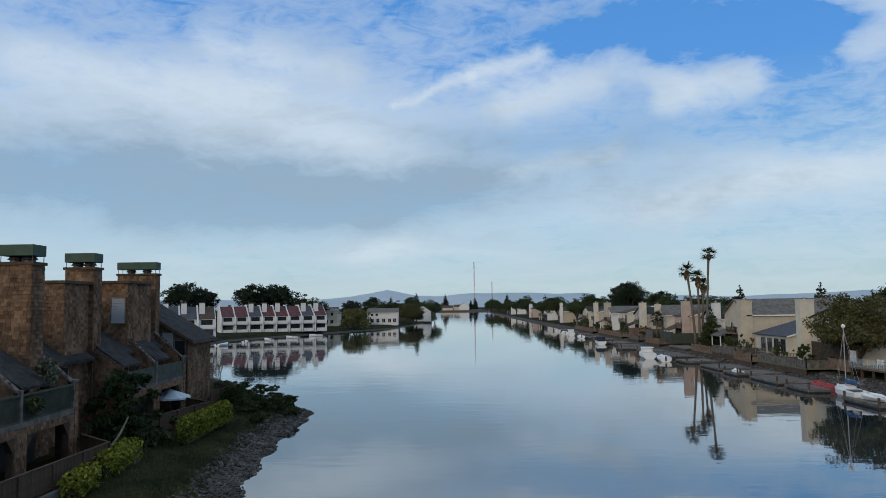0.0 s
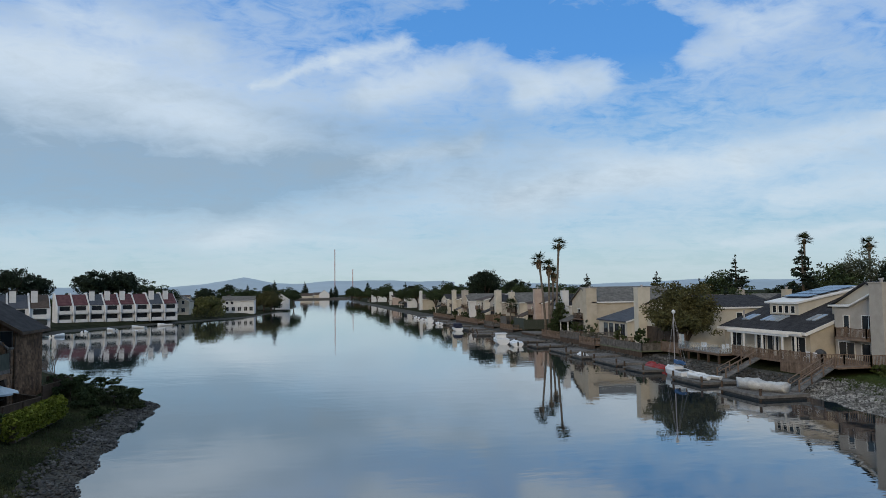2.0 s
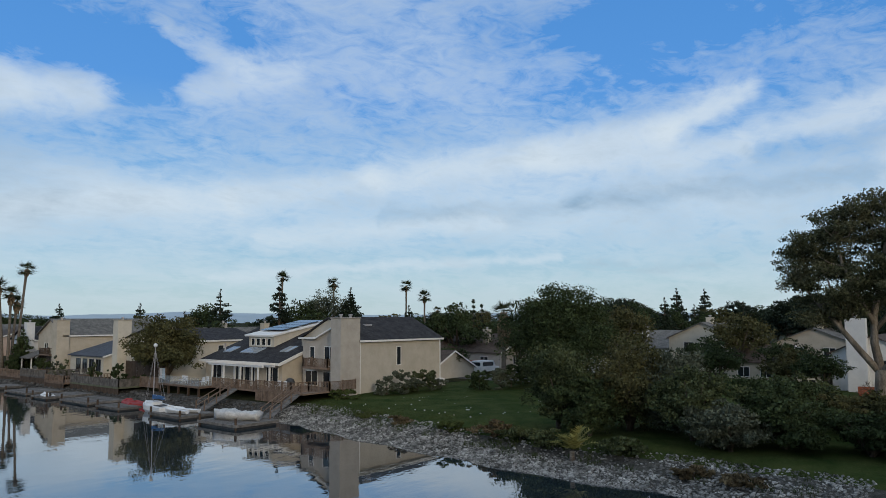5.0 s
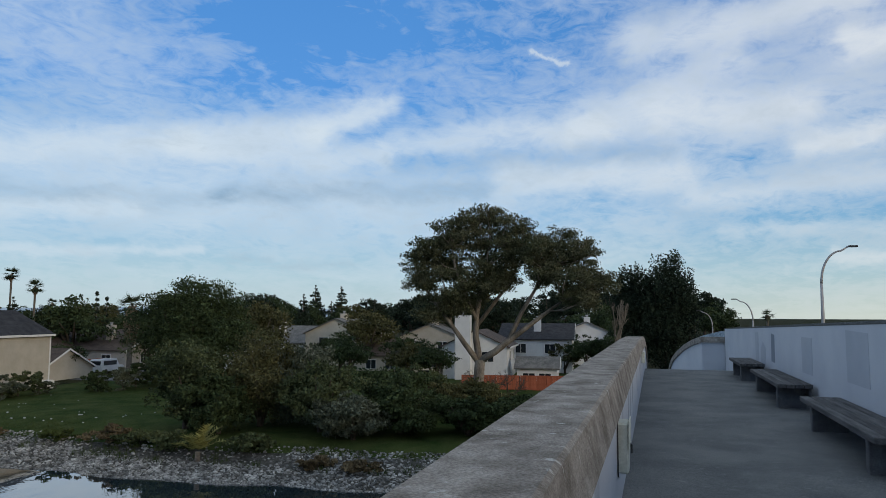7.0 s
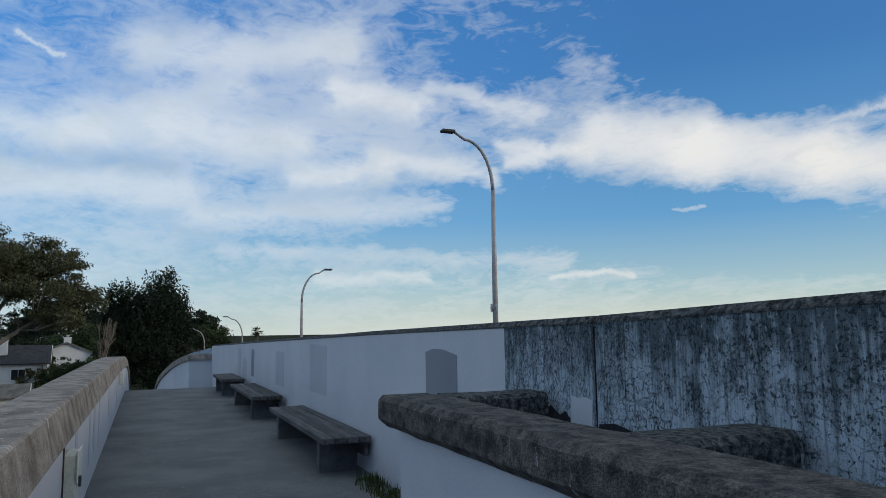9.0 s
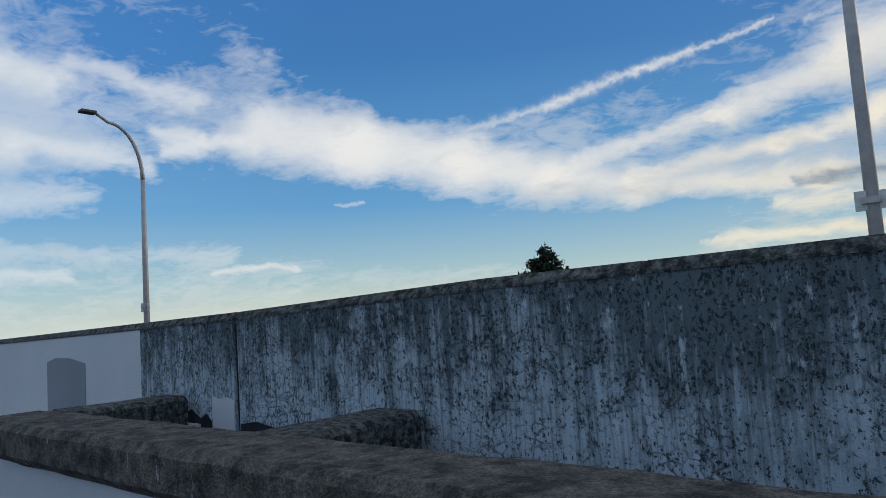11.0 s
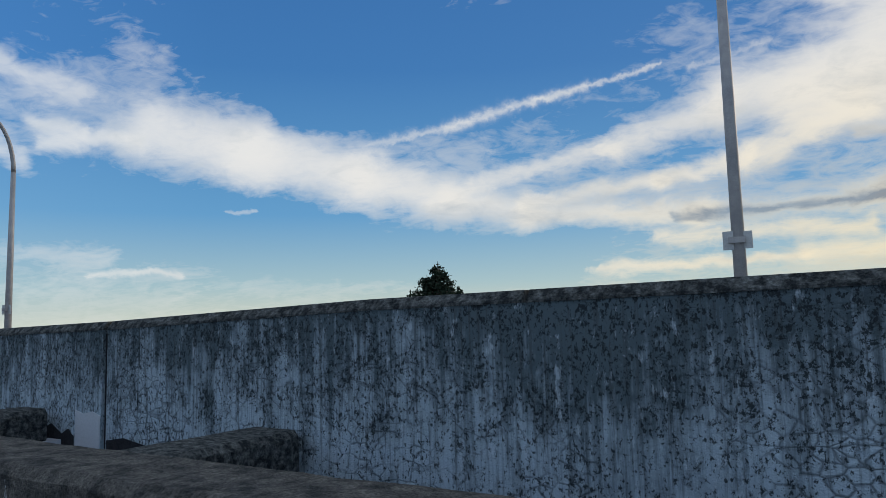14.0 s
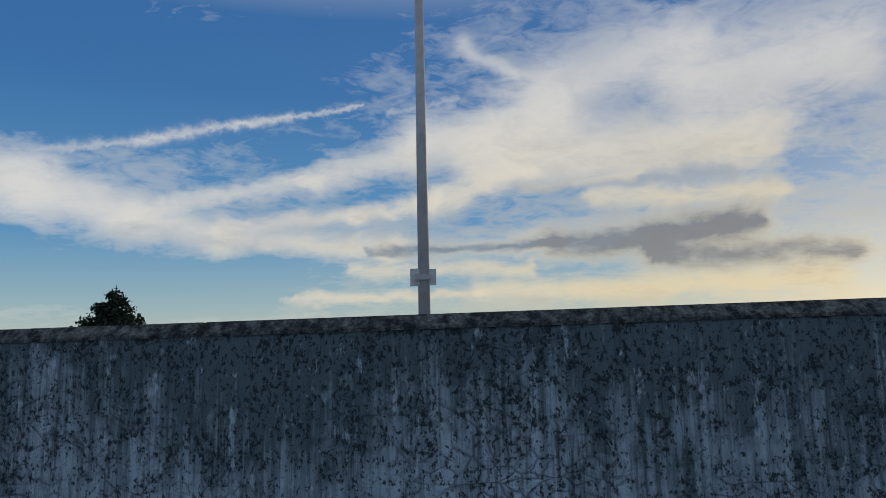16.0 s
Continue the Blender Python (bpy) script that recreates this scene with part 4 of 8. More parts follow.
# street lamps on the road
def street_lamp(u, v, z_low, z_top, arm, r=0.1, sign=True, signz=9.9):
    t = thing("street_lamp", (u, v, z_low), "tall grey steel street lamp with a curved arm", "street lamp", "street lamps along the road", turn=BR)
    part("pole", tube(nb(), [(u, v, z_low), (u, v, z_low + (z_top - z_low) * 0.5), (u, v, z_top - 1.9)], [r, r * 0.8, r * 0.62], 12), M_STEEL, t, smooth=True)
    pts = []
    for k in range(11):
        a = math.pi / 2 * k / 10
        pts.append((u, v + arm * 0.62 * (1 - math.cos(a)), z_top - 1.9 + 1.62 * math.sin(a)))
    pts.append((u, v + arm * 0.85, z_top - 0.06))
    part("arm", tube(nb(), pts, [r * 0.62 - 0.02 * k / 11 for k in range(12)], 10), M_STEEL, t, smooth=True)
    hb = boxes((u - 0.13, min(v + arm * 0.84, v + arm * 1.12), z_top - 0.11, u + 0.13, max(v + arm * 0.84, v + arm * 1.12), z_top - 0.02), bevel=0.02)
    part("lamp_head", hb, M_DARK, t, "flat dark lamp head")
    if sign:
        sg = thing("pole_sign", (u, v, signz), "small pale sign plates clamped to a lamp pole", "sign", turn=BR)
        part("plate", boxes((u - r - 0.09, v + 0.02, signz - 0.12, u + 0.02, v + 0.035, signz + 0.12)), M_SIGN, sg)
        part("plate", boxes((u + r - 0.05, v + 0.06, signz - 0.13, u + r + 0.09, v + 0.075, signz + 0.13)), M_SIGN, sg)
        part("clamp", boxes((u - r - 0.01, v + r - 0.03, signz - 0.04, u + r + 0.01, v + r + 0.02, signz + 0.04)), M_STEEL, sg)
    return t


street_lamp(21.1, -11.1, 7.0, 15.62, 1.6)
street_lamp(2.33, -11.45, 7.0, 17.2, 1.75, 0.1, True, 10.24)
street_lamp(39.8, -8.6, 6.0, 12.75, -1.5, 0.1, False)
street_lamp(66.2, -8.6, 4.5, 10.75, 1.5, 0.1, False)
street_lamp(86, -6.8, 3.0, 9.9, 1.5, 0.1, False)
solo("road", sweep(nb(), None, [(u, 0, [(-3.5, z), (-14, z), (-14, z - 0.8), (-3.5, z - 0.8)]) for u, z in ((-60, 7.2), (-8, 7.7), (4, 7.65), (15, 7.4), (30, 7.0), (60, 5.4), (110, 2.2), (200, 1.42))]), M_DECK, "grey asphalt road over the bridge", "road", kind="structure", turn=BR)


# ---- houses ----
def window(parent, axis, face, a, z, w, h, out, frame_mat=None, pane=None, t=0.07):
    """A framed window on a wall. axis 0: the wall faces along x at x=face, and a runs in y; axis 1: faces along y. out: +1 or -1."""
    def bx(a0, z0, a1, z1, d0, d1):
        lo, hi = sorted((face + out * d0, face + out * d1))
        return (lo, a0, z0, hi, a1, z1) if axis == 0 else (a0, lo, z0, a1, hi, z1)
    fr = part("window", boxes(bx(a - w / 2 - t, z - h / 2 - t, a - w / 2, z + h / 2 + t, -0.05, 0.06), bx(a + w / 2, z - h / 2 - t, a + w / 2 + t, z + h / 2 + t, -0.05, 0.06),
                              bx(a - w / 2, z + h / 2, a + w / 2, z + h / 2 + t, -0.05, 0.06), bx(a - w / 2, z - h / 2 - t, a + w / 2, z - h / 2, -0.05, 0.06)), frame_mat or M_TRIM, parent, "framed window")
    part("pane", boxes(bx(a - w / 2, z - h / 2, a + w / 2, z + h / 2, -0.04, 0.015)), pane or M_GLASS, fr)
    if w > 1.0:
        part("mullion", boxes(bx(a - 0.03, z - h / 2, a + 0.03, z + h / 2, 0.016, 0.045)), frame_mat or M_TRIM, fr)
    return fr


def gable_x(name, label, x0, x1, y0, y1, base, eave, ridge, wall, roof, over=0.35, group="", ridge_y=None):
    """A house with its ridge along x."""
    t = thing(name, ((x0 + x1) / 2, (y0 + y1) / 2, base), label, "house", group)
    ry = (y0 + y1) / 2 if ridge_y is None else ridge_y
    part("wall", extrude_poly(nb(), [(y0, base - 0.4), (y1, base - 0.4), (y1, eave), (ry, ridge - 0.06), (y0, eave)], 0, x0, x1), wall, t)
    k0, k1 = (ridge - eave) / (ry - y0), (ridge - eave) / (y1 - ry)
    b = nb()
    slab(b, [(x0 - over, y0 - over, eave - over * k0 + 0.1), (x1 + over, y0 - over, eave - over * k0 + 0.1), (x1 + over, ry, ridge + 0.1), (x0 - over, ry, ridge + 0.1)], 0.14)
    part("roof", b, roof, t)
    b = nb()
    slab(b, [(x0 - over, ry + 0.002, ridge + 0.1), (x1 + over, ry + 0.002, ridge + 0.1), (x1 + over, y1 + over, eave - over * k1 + 0.1), (x0 - over, y1 + over, eave - over * k1 + 0.1)], 0.14)
    part("roof", b, roof, t)
    part("fascia", boxes((x0 - over, y0 - over - 0.05, eave - over * k0 - 0.12, x1 + over, y0 - over - 0.002, eave - over * k0 + 0.09)), M_TRIM, t, "white fascia board")
    return t


def gable_y(name, label, x0, x1, y0, y1, base, eave, ridge, wall, roof, over=0.35, group="", ridge_x=None):
    """A house with its ridge along y: the gable faces south."""
    t = thing(name, ((x0 + x1) / 2, (y0 + y1) / 2, base), label, "house", group)
    rx = (x0 + x1) / 2 if ridge_x is None else ridge_x
    part("wall", extrude_poly(nb(), [(x0, base - 0.4), (x1, base - 0.4), (x1, eave), (rx, ridge - 0.06), (x0, eave)], 1, y0, y1), wall, t)
    k0, k1 = (ridge - eave) / (rx - x0), (ridge - eave) / (x1 - rx)
    b = nb()
    slab(b, [(x0 - over, y0 - over, eave - over * k0 + 0.1), (rx, y0 - over, ridge + 0.1), (rx, y1 + over, ridge + 0.1), (x0 - over, y1 + over, eave - over * k0 + 0.1)], 0.14)
    part("roof", b, roof, t)
    b = nb()
    slab(b, [(rx + 0.002, y0 - over, ridge + 0.1), (x1 + over, y0 - over, eave - over * k1 + 0.1), (x1 + over, y1 + over, eave - over * k1 + 0.1), (rx + 0.002, y1 + over, ridge + 0.1)], 0.14)
    part("roof", b, roof, t)
    b = nb()
    for xa, za, xb, zb in ((x0 - over, eave - over * k0, rx, ridge), (rx, ridge, x1 + over, eave - over * k1)):
        extrude_poly(b, [(xa, za - 0.14), (xb, zb - 0.14), (xb, zb + 0.09), (xa, za + 0.09)], 1, y0 - over - 0.05, y0 - over - 0.003)
    part("barge_board", b, M_TRIM, t, "white barge boards")
    return t


def chimney(parent, x0, x1, y0, y1, z0, z1, mat, caps=2, name="chimney"):
    c = part(name, boxes((x0, y0, z0, x1, y1, z1), bevel=0.03), mat, parent)
    part("crown", boxes((x0 - 0.06, y0 - 0.06, z1 + 0.002, x1 + 0.06, y1 + 0.06, z1 + 0.1), bevel=0.02), mat, c)
    for k in range(caps):
        cx = x0 + (x1 - x0) * (k + 0.5) / caps
        part("flue_cap", tube(nb(), [(cx, (y0 + y1) / 2, z1 + 0.1), (cx, (y0 + y1) / 2, z1 + 0.32), (cx, (y0 + y1) / 2, z1 + 0.33), (cx, (y0 + y1) / 2, z1 + 0.45)], [0.14, 0.14, 0.24, 0.2], 8), M_STEEL, c, "metal flue cap")
    return c


def railing(parent, pts, z, h=1.0, gap=0.14, mat=None, post=1.6, name="railing", solid=False):
    """Posts, rails and balusters along pts on the level z."""
    mat = mat or M_REDWOOD
    spots, bal, rails = [], nb(), nb()
    for (xa, ya), (xb, yb) in zip(pts, pts[1:]):
        L = math.hypot(xb - xa, yb - ya)
        dx, dy = (xb - xa) / L, (yb - ya) / L
        n = max(1, round(L / post))
        for k in range(n + 1):
            x, y = xa + dx * L * k / n, ya + dy * L * k / n
            spots.append((x, y))
        m = max(2, int(L / gap))
        for k in range(1, m):
            x, y = xa + dx * L * k / m, ya + dy * L * k / m
            w = gap * (0.47 if solid else 0.22)
            box(bal, x - max(abs(dx) * w, 0.015), y - max(abs(dy) * w, 0.015), z + 0.08, x + max(abs(dx) * w, 0.015), y + max(abs(dy) * w, 0.015), z + h - 0.06)
        for zz in (z + 0.05, z + h - 0.05):
            ex, ey = abs(dy) * 0.04 + 0.001, abs(dx) * 0.04 + 0.001
            vs = [(xa - ex, ya - ey), (xb - ex, yb - ey), (xb + ex, yb + ey), (xa + ex, ya + ey)]
            extrude_poly(rails, vs, 2, zz - 0.03, zz + 0.03)
    r = part(name, rails, mat, parent)
    for x, y in spots:
        part("post", boxes((x - 0.05, y - 0.05, z, x + 0.05, y + 0.05, z + h + 0.05)), mat, r)
    part("baluster_row", bal, mat, r, kind="stuff")
    return r


def lap_siding(parent, axis, face, a0, a1, z0, z1, out, mat, pitch=0.2):
    """Overlapping boards on a wall."""
    b = nb()
    z = z0
    while z < z1 - 0.02:
        zt = min(z + pitch, z1)
        prof = [(face, z), (face + out * 0.05, z), (face + out * 0.008, zt - 0.001), (face, zt - 0.001)]
        if axis == 1:
            extrude_poly(b, prof, 0, a0, a1)
        else:
            extrude_poly(b, [(p, q) for p, q in prof], 1, a0, a1)
        z += pitch
    return part("siding", b, mat, parent, "overlapping horizontal boards", kind="stuff")


# house beside the lawn, grey chimney, balcony over a deck
g = gable_x("house", "two-storey house with pale beige lap siding and a dark shingle roof", 54.15, 67.6, 55.4, 65.0, 1.35, 7.1, 9.45, M_SIDING, M_ROOF)
lap_siding(g, 1, 55.4, 54.2, 67.5, 1.2, 6.85, -1, M_SIDING)
for x in (54.15, 67.6):
    part("corner_trim", boxes((x - 0.09, 55.32, 1.2, x + 0.09, 55.36, 6.9)), M_TRIM, g)
window(g, 1, 55.36, 60.25, 5.15, 0.62, 2.0, -1)
chimney(g, 51.15, 53.95, 55.1, 56.7, 1.3, 9.36, M_GREYBEIGE)
part("roof_vent", boxes((57.6, 58.0, 8.5, 58.6, 58.8, 8.72)), M_STEEL, g, "small metal roof vent")
part("skirt", boxes((66.2, 54.6, 1.2, 67.6, 55.3, 2.2)), M_TRIM, g, "low white utility enclosure")
part("front_bay", extrude_poly(nb(), [(56.7, 1.0), (62.5, 1.0), (62.5, 7.1), (60.2, 7.1), (56.7, 8.6)], 0, 52.3, 54.14), M_GREYBEIGE, g, "front wall under a sloping roof edge")
b = nb()
slab(b, [(51.9, 56.72, 8.75), (51.9, 60.2, 7.28), (54.14, 60.2, 7.28), (54.14, 56.72, 8.75)], 0.16)
slab(b, [(51.9, 60.201, 7.28), (51.9, 62.9, 7.28), (54.14, 62.9, 7.28), (54.14, 60.201, 7.28)], 0.16)
part("roof_edge", b, M_TRIM, g, "white roof edge over the front")
window(g, 0, 52.3, 58.1, 5.3, 1.6, 2.0, -1)
window(g, 0, 52.3, 60.9, 5.4, 0.7, 1.7, -1)
window(g, 0, 52.3, 58.0, 2.6, 2.1, 2.0, -1)
window(g, 0, 52.3, 61.0, 2.9, 2.0, 1.5, -1)
bal = part("balcony", boxes((50.9, 56.9, 4.0, 52.3, 60.9, 4.2)), M_REDWOOD, g, "timber balcony")
railing(bal, [(52.25, 56.95), (50.95, 56.95), (50.95, 60.85), (52.25, 60.85)], 4.2, 0.95)

gdeck = thing("timber_deck", (47, 58, 1.2), "weathered redwood deck with slatted railing on posts", "deck")
part("platform", boxes((46.2, 55.0, 1.85, 52.28, 62.8, 2.0)), M_REDWOOD, gdeck)
part("skirt_boarding", boxes(*[(46.2, 57.0 + 0.2 * k, 0.9, 46.24, 57.17 + 0.2 * k, 1.84) for k in range(29)]), M_REDWOOD, gdeck, kind="stuff")
railing(gdeck, [(53.1, 54.9), (49.5, 54.9), (48.2, 56.6), (46.25, 57.0), (46.25, 62.7)], 2.0, 1.0)

# low house with skylights and a white pergola
s = thing("house", (55, 70, 1.4), "single-storey beige house with a dark skylight roof and clerestory box", "house")
part("wall", extrude_poly(nb(), [(50.0, 1.0), (66, 1.0), (66, 5.6), (60.0, 8.1), (50.0, 4.55)], 1, 63.2, 78.0), M_BEIGE, s)
b = nb()
slab(b, [(49.3, 62.9, 4.5), (60.0, 62.9, 8.35), (60.0, 78.4, 8.35), (49.3, 78.4, 4.5)], 0.16)
slab(b, [(60.002, 62.9, 8.35), (66.4, 62.9, 5.6), (66.4, 78.4, 5.6), (60.002, 78.4, 8.35)], 0.16)
part("roof", b, M_ROOF, s)
b = nb()
extrude_poly(b, [(49.3, 4.2), (60.0, 8.05), (60.0, 8.4), (49.3, 4.55)], 1, 62.84, 62.897)
box(b, 49.22, 62.9, 4.25, 49.297, 78.4, 4.55)
part("fascia", b, M_TRIM, s, "white fascia boards")
part("clerestory", extrude_poly(nb(), [(53.5, 5.4), (61.8, 7.2), (61.8, 8.95), (53.5, 7.35)], 1, 69.3, 74.2), M_CREAM, s, "raised roof box with small windows")
b = nb()
slab(b, [(53.1, 69.0, 7.45), (62.1, 69.0, 9.15), (62.1, 74.6, 9.15), (53.1, 74.6, 7.45)], 0.2)
part("clerestory_roof", b, M_TRIM, s)
for k in range(4):
    window(s, 0, 53.5, 70.2 + k * 1.05, 6.6, 0.62, 0.75, -1)
for k in range(4):
    slab_b = nb()
    x = 55.0 + k * 1.6
    slab(slab_b, [(x, 69.6, 8.0 + (x - 55) * 0.189 + 0.04), (x + 1.4, 69.6, 8.0 + (x + 1.4 - 55) * 0.189 + 0.04), (x + 1.4, 74.0, 8.0 + (x + 1.4 - 55) * 0.189 + 0.04), (x, 74.0, 8.0 + (x - 55) * 0.189 + 0.04)], 0.05)
    part("solar_panel", slab_b, M_SOLAR, s, "dark solar panel")


def roof_z(x):
    return 4.5 + (x - 49.3) * 3.85 / 10.7


for xa, ya, n in ((51.6, 75.4, 2), (51.6, 70.2, 4), (52.3, 65.2, 2), (57.0, 65.5, 2)):
    for k in range(n):
        b = nb()
        y = ya + k * 0.85
        slab(b, [(xa, y, roof_z(xa) + 0.1), (xa + 1.5, y, roof_z(xa + 1.5) + 0.1), (xa + 1.5, y + 0.6, roof_z(xa + 1.5) + 0.1), (xa, y + 0.6, roof_z(xa) + 0.1)], 0.11)
        part("skylight", b, M_SKYLIGHT, s, "pale glass skylight")
for y, w in ((64.9, 2.0), (69.0, 1.8), (71.2, 1.8), (75.6, 1.9)):
    window(s, 0, 50.0, y, 2.9, w, 2.1, -1)
part("vent_pipe", tube(nb(), [(52, 77.0, 5.4), (52, 77.0, 6.4)], 0.1, 8), M_STEEL, s)
pg = thing("pergola", (48.6, 68, 1.8), "white timber pergola over a terrace", "pergola")
for y in (64.0, 67.2, 70.4, 72.6):
    for x in (47.4, 48.9):
        part("post", boxes((x, y, 1.9, x + 0.16, y + 0.16, 4.15)), M_TRIM, pg)
part("beam", boxes((47.35, 63.2, 4.15, 47.55, 73.4, 4.4)), M_TRIM, pg)
part("beam", boxes((48.85, 63.2, 4.15, 49.05, 73.4, 4.4)), M_TRIM, pg)
for k in range(16):
    part("rafter", boxes((46.9, 63.4 + 0.64 * k, 4.4, 49.2, 63.48 + 0.64 * k, 4.56)), M_TRIM, pg)
sdeck = thing("timber_deck", (47, 72, 0.6), "raised redwood terrace on posts over the bank", "deck")
part("platform", boxes((44.8, 71.0, 1.7, 49.98, 80.0, 1.9)), M_REDWOOD, sdeck)
part("platform", boxes((46.3, 63.0, 1.75, 49.98, 70.99, 1.93)), M_REDWOOD, sdeck)
for y in (71.4, 73.5, 75.6, 77.7, 79.6):
    part("post", boxes((44.95, y, 0.1, 45.15, y + 0.2, 1.7)), M_PURLIN, sdeck)
railing(sdeck, [(46.35, 63.0), (46.35, 70.9)], 1.93, 0.95)
gr = part("glass_railing", boxes(*[(44.85, 71.2 + 1.75 * k, 1.95, 44.88, 72.85 + 1.75 * k, 2.85) for k in range(5)], (45.0, 71.05, 1.95, 49.5, 71.08, 2.85)), M_SCREEN, sdeck, "low glass wind screen")
railing(sdeck, [(45.0, 80.0), (44.85, 84.0)], 1.2, 1.3, 0.2, M_REDWOOD, 1.5, "fence", True)


def lounge_chair(x, y, z, a):
    t = thing("patio_chair", (x, y, z), "white plastic patio chair on a terrace", "chair", "patio chairs", turn=None)
    part("seat", boxes((x - 0.25, y - 0.25, z + 0.38, x + 0.25, y + 0.25, z + 0.43)), M_HULL, t)
    part("backrest", boxes((x + 0.2, y - 0.25, z + 0.43, x + 0.25, y + 0.25, z + 0.9)), M_HULL, t)
    for dx in (-0.22, 0.2):
        for dy in (-0.22, 0.2):
            part("leg", boxes((x + dx, y + dy, z, x + dx + 0.04, y + dy + 0.04, z + 0.38)), M_HULL, t)


for x, y in ((46.0, 72.4), (47.0, 73.2), (46.0, 76.0), (46.2, 77.0)):
    lounge_chair(x, y, 1.9, 0)
for x, y in ((47.4, 59.6), (47.6, 60.8)):
    lounge_chair(x, y, 2.0, 0)
gril = thing("covered_grill", (49.5, 60.6, 2.0), "barbecue grill under a black cover", "grill")
b = nb()
bmesh.ops.create_icosphere(b, subdivisions=2, radius=0.62, matrix=Matrix.Translation((49.5, 61.2, 2.55)) @ Matrix.Diagonal((0.7, 1.1, 0.85, 1)))
part("cover", b, M_DARK, gril, smooth=True)

# the row of waterfront houses further along: front chimneys, side gables, decks and docks
ROW = [  # y0, y1, x0, x1, eave, ridge, wall, roof, chimney material, label words
    (84, 96, 48.5, 62, 6.6, 8.0, M_CREAM, M_ROOF, M_CREAM, "cream two-storey house with a dark roof and tall front chimney"),
    (114.5, 124, 48.6, 64, 7.1, 9.5, M_BEIGE, M_ROOFG, M_BEIGE, "beige two-storey house with a grey tiled roof and front chimney"),
    (127, 136, 49, 62, 6.2, 8.2, M_WHITE, M_ROOF, M_WHITE, "white gabled waterfront house with a dark roof"),
    (142, 152, 49, 63, 6.4, 8.2, M_PINK, M_ROOFBR, M_PINK, "rose-beige stucco house with a brown roof and chimney"),
    (158, 167, 49, 62, 6.4, 8.5, M_CREAM, M_ROOFG, M_CREAM, "cream waterfront house with a grey roof"),
    (174, 184, 49, 63, 6.3, 8.0, M_GREYBEIGE, M_ROOF, M_CREAM, "greige waterfront house with a dark roof"),
    (190, 200, 49, 62, 6.6, 8.2, M_CREAM, M_ROOFBR, M_BEIGE, "cream waterfront house with a brown roof"),
    (208, 218, 49, 62, 6.2, 8.2, M_WHITE, M_ROOFG, M_GREYBEIGE, "white waterfront house with a grey roof"),
    (226, 236, 49, 62, 6.4, 8.2, M_BEIGE, M_ROOFBR, M_CREAM, "beige waterfront house with a brown roof"),
    (246, 257, 50, 62, 6.4, 8.0, M_CREAM, M_ROOF, M_CREAM, "cream waterfront house far along the bank"),
    (300, 312, 50, 62, 6.0, 8.0, M_BEIGE, M_ROOFBR, M_WHITE, "beige house far along the bank"),
    (345, 358, 50, 64, 6.0, 8.0, M_WHITE, M_ROOFG, M_BEIGE, "white house far along the bank"),
    (420, 436, 52, 66, 6.0, 8.0, M_PINK, M_ROOFBR, M_WHITE, "rose house far along the bank"),
    (560, 580, 54, 70, 6.0, 8.5, M_WHITE, M_ROOFG, M_WHITE, "white house at the far end of the lagoon")]
for i, (y0, y1, x0, x1, ev_, rd, wm_, rm_, cm_, lab) in enumerate(ROW):
    h = (gable_y if i in (3, 6, 8, 11) else gable_x)("house", lab, x0, x1, y0, y1, 1.4, ev_, rd, wm_, rm_, group="houses along the waterfront")
    cy = y1 - 1.2 if i == 0 else y0 - 0.4 + (i * 37 % 5) * (0 if i < 3 else 1.1)
    cw = (1.9, 1.9, 1.3, 1.7, 1.2, 1.5)[i % 6]
    if i not in (6, 9, 11):
        chimney(h, x0 - 1.3, x0 - 1.3 + cw, cy, cy + (1.4, 1.5, 1.0, 1.3)[i % 4], 1.2, (9.25, 9.3, 8.9, 9.3, 8.7, 9.1, 9.3)[i % 7], cm_, 1)
    window(h, 0, x0, y0 + 2.6, 5.0, 1.8, 1.9, -1)
    window(h, 0, x0, y0 + 6.3, 5.0, 1.2, 1.4, -1)
    window(h, 0, x0, y0 + 3.0, 2.7, 2.4, 2.0, -1)
    window(h, 0, x0, y0 + 6.8, 2.7, 1.8, 1.6, -1)
    window(h, 1, y0, x0 + 7.5, 5.2, 0.8, 1.3, -1)
    bl_ = part("balcony", boxes((x0 - 1.4, y0 + 1.8, 3.9, x0, y0 + 5.4, 4.08)), M_REDWOOD, h, "timber balcony")
    if y0 < 260:
        railing(bl_, [(x0 - 0.05, y0 + 1.85), (x0 - 1.35, y0 + 1.85), (x0 - 1.35, y0 + 5.35), (x0 - 0.05, y0 + 5.35)], 4.08, 0.95, 0.2, (M_REDWOOD, M_PURLIN, M_GREYWOOD)[i % 3])
    # dark lower storey set back under the balcony, and a side shed
    part("porch", boxes((x0 - 0.06, y0 + 1.3, 1.3, x0 - 0.002, y1 - 0.5, 3.85)), (M_PURLIN, M_GREYWOOD, M_ROOFB)[i % 3], h, "darker timber-clad lower storey")
    if i % 2:
        b = nb()
        slab(b, [(x0 - 2.6, y0 + 5.6, 3.5), (x0 + 0.4, y0 + 5.6, 4.7), (x0 + 0.4, y1 + 0.2, 4.7), (x0 - 2.6, y1 + 0.2, 3.5)], 0.14)
        part("porch_roof", b, rm_, h, "lean-to porch roof")
        for yy in (y0 + 5.8, y1):
            part("porch_post", boxes((x0 - 2.4, yy - 0.08, 1.3, x0 - 2.24, yy + 0.08, 3.45)), M_TRIM, h)
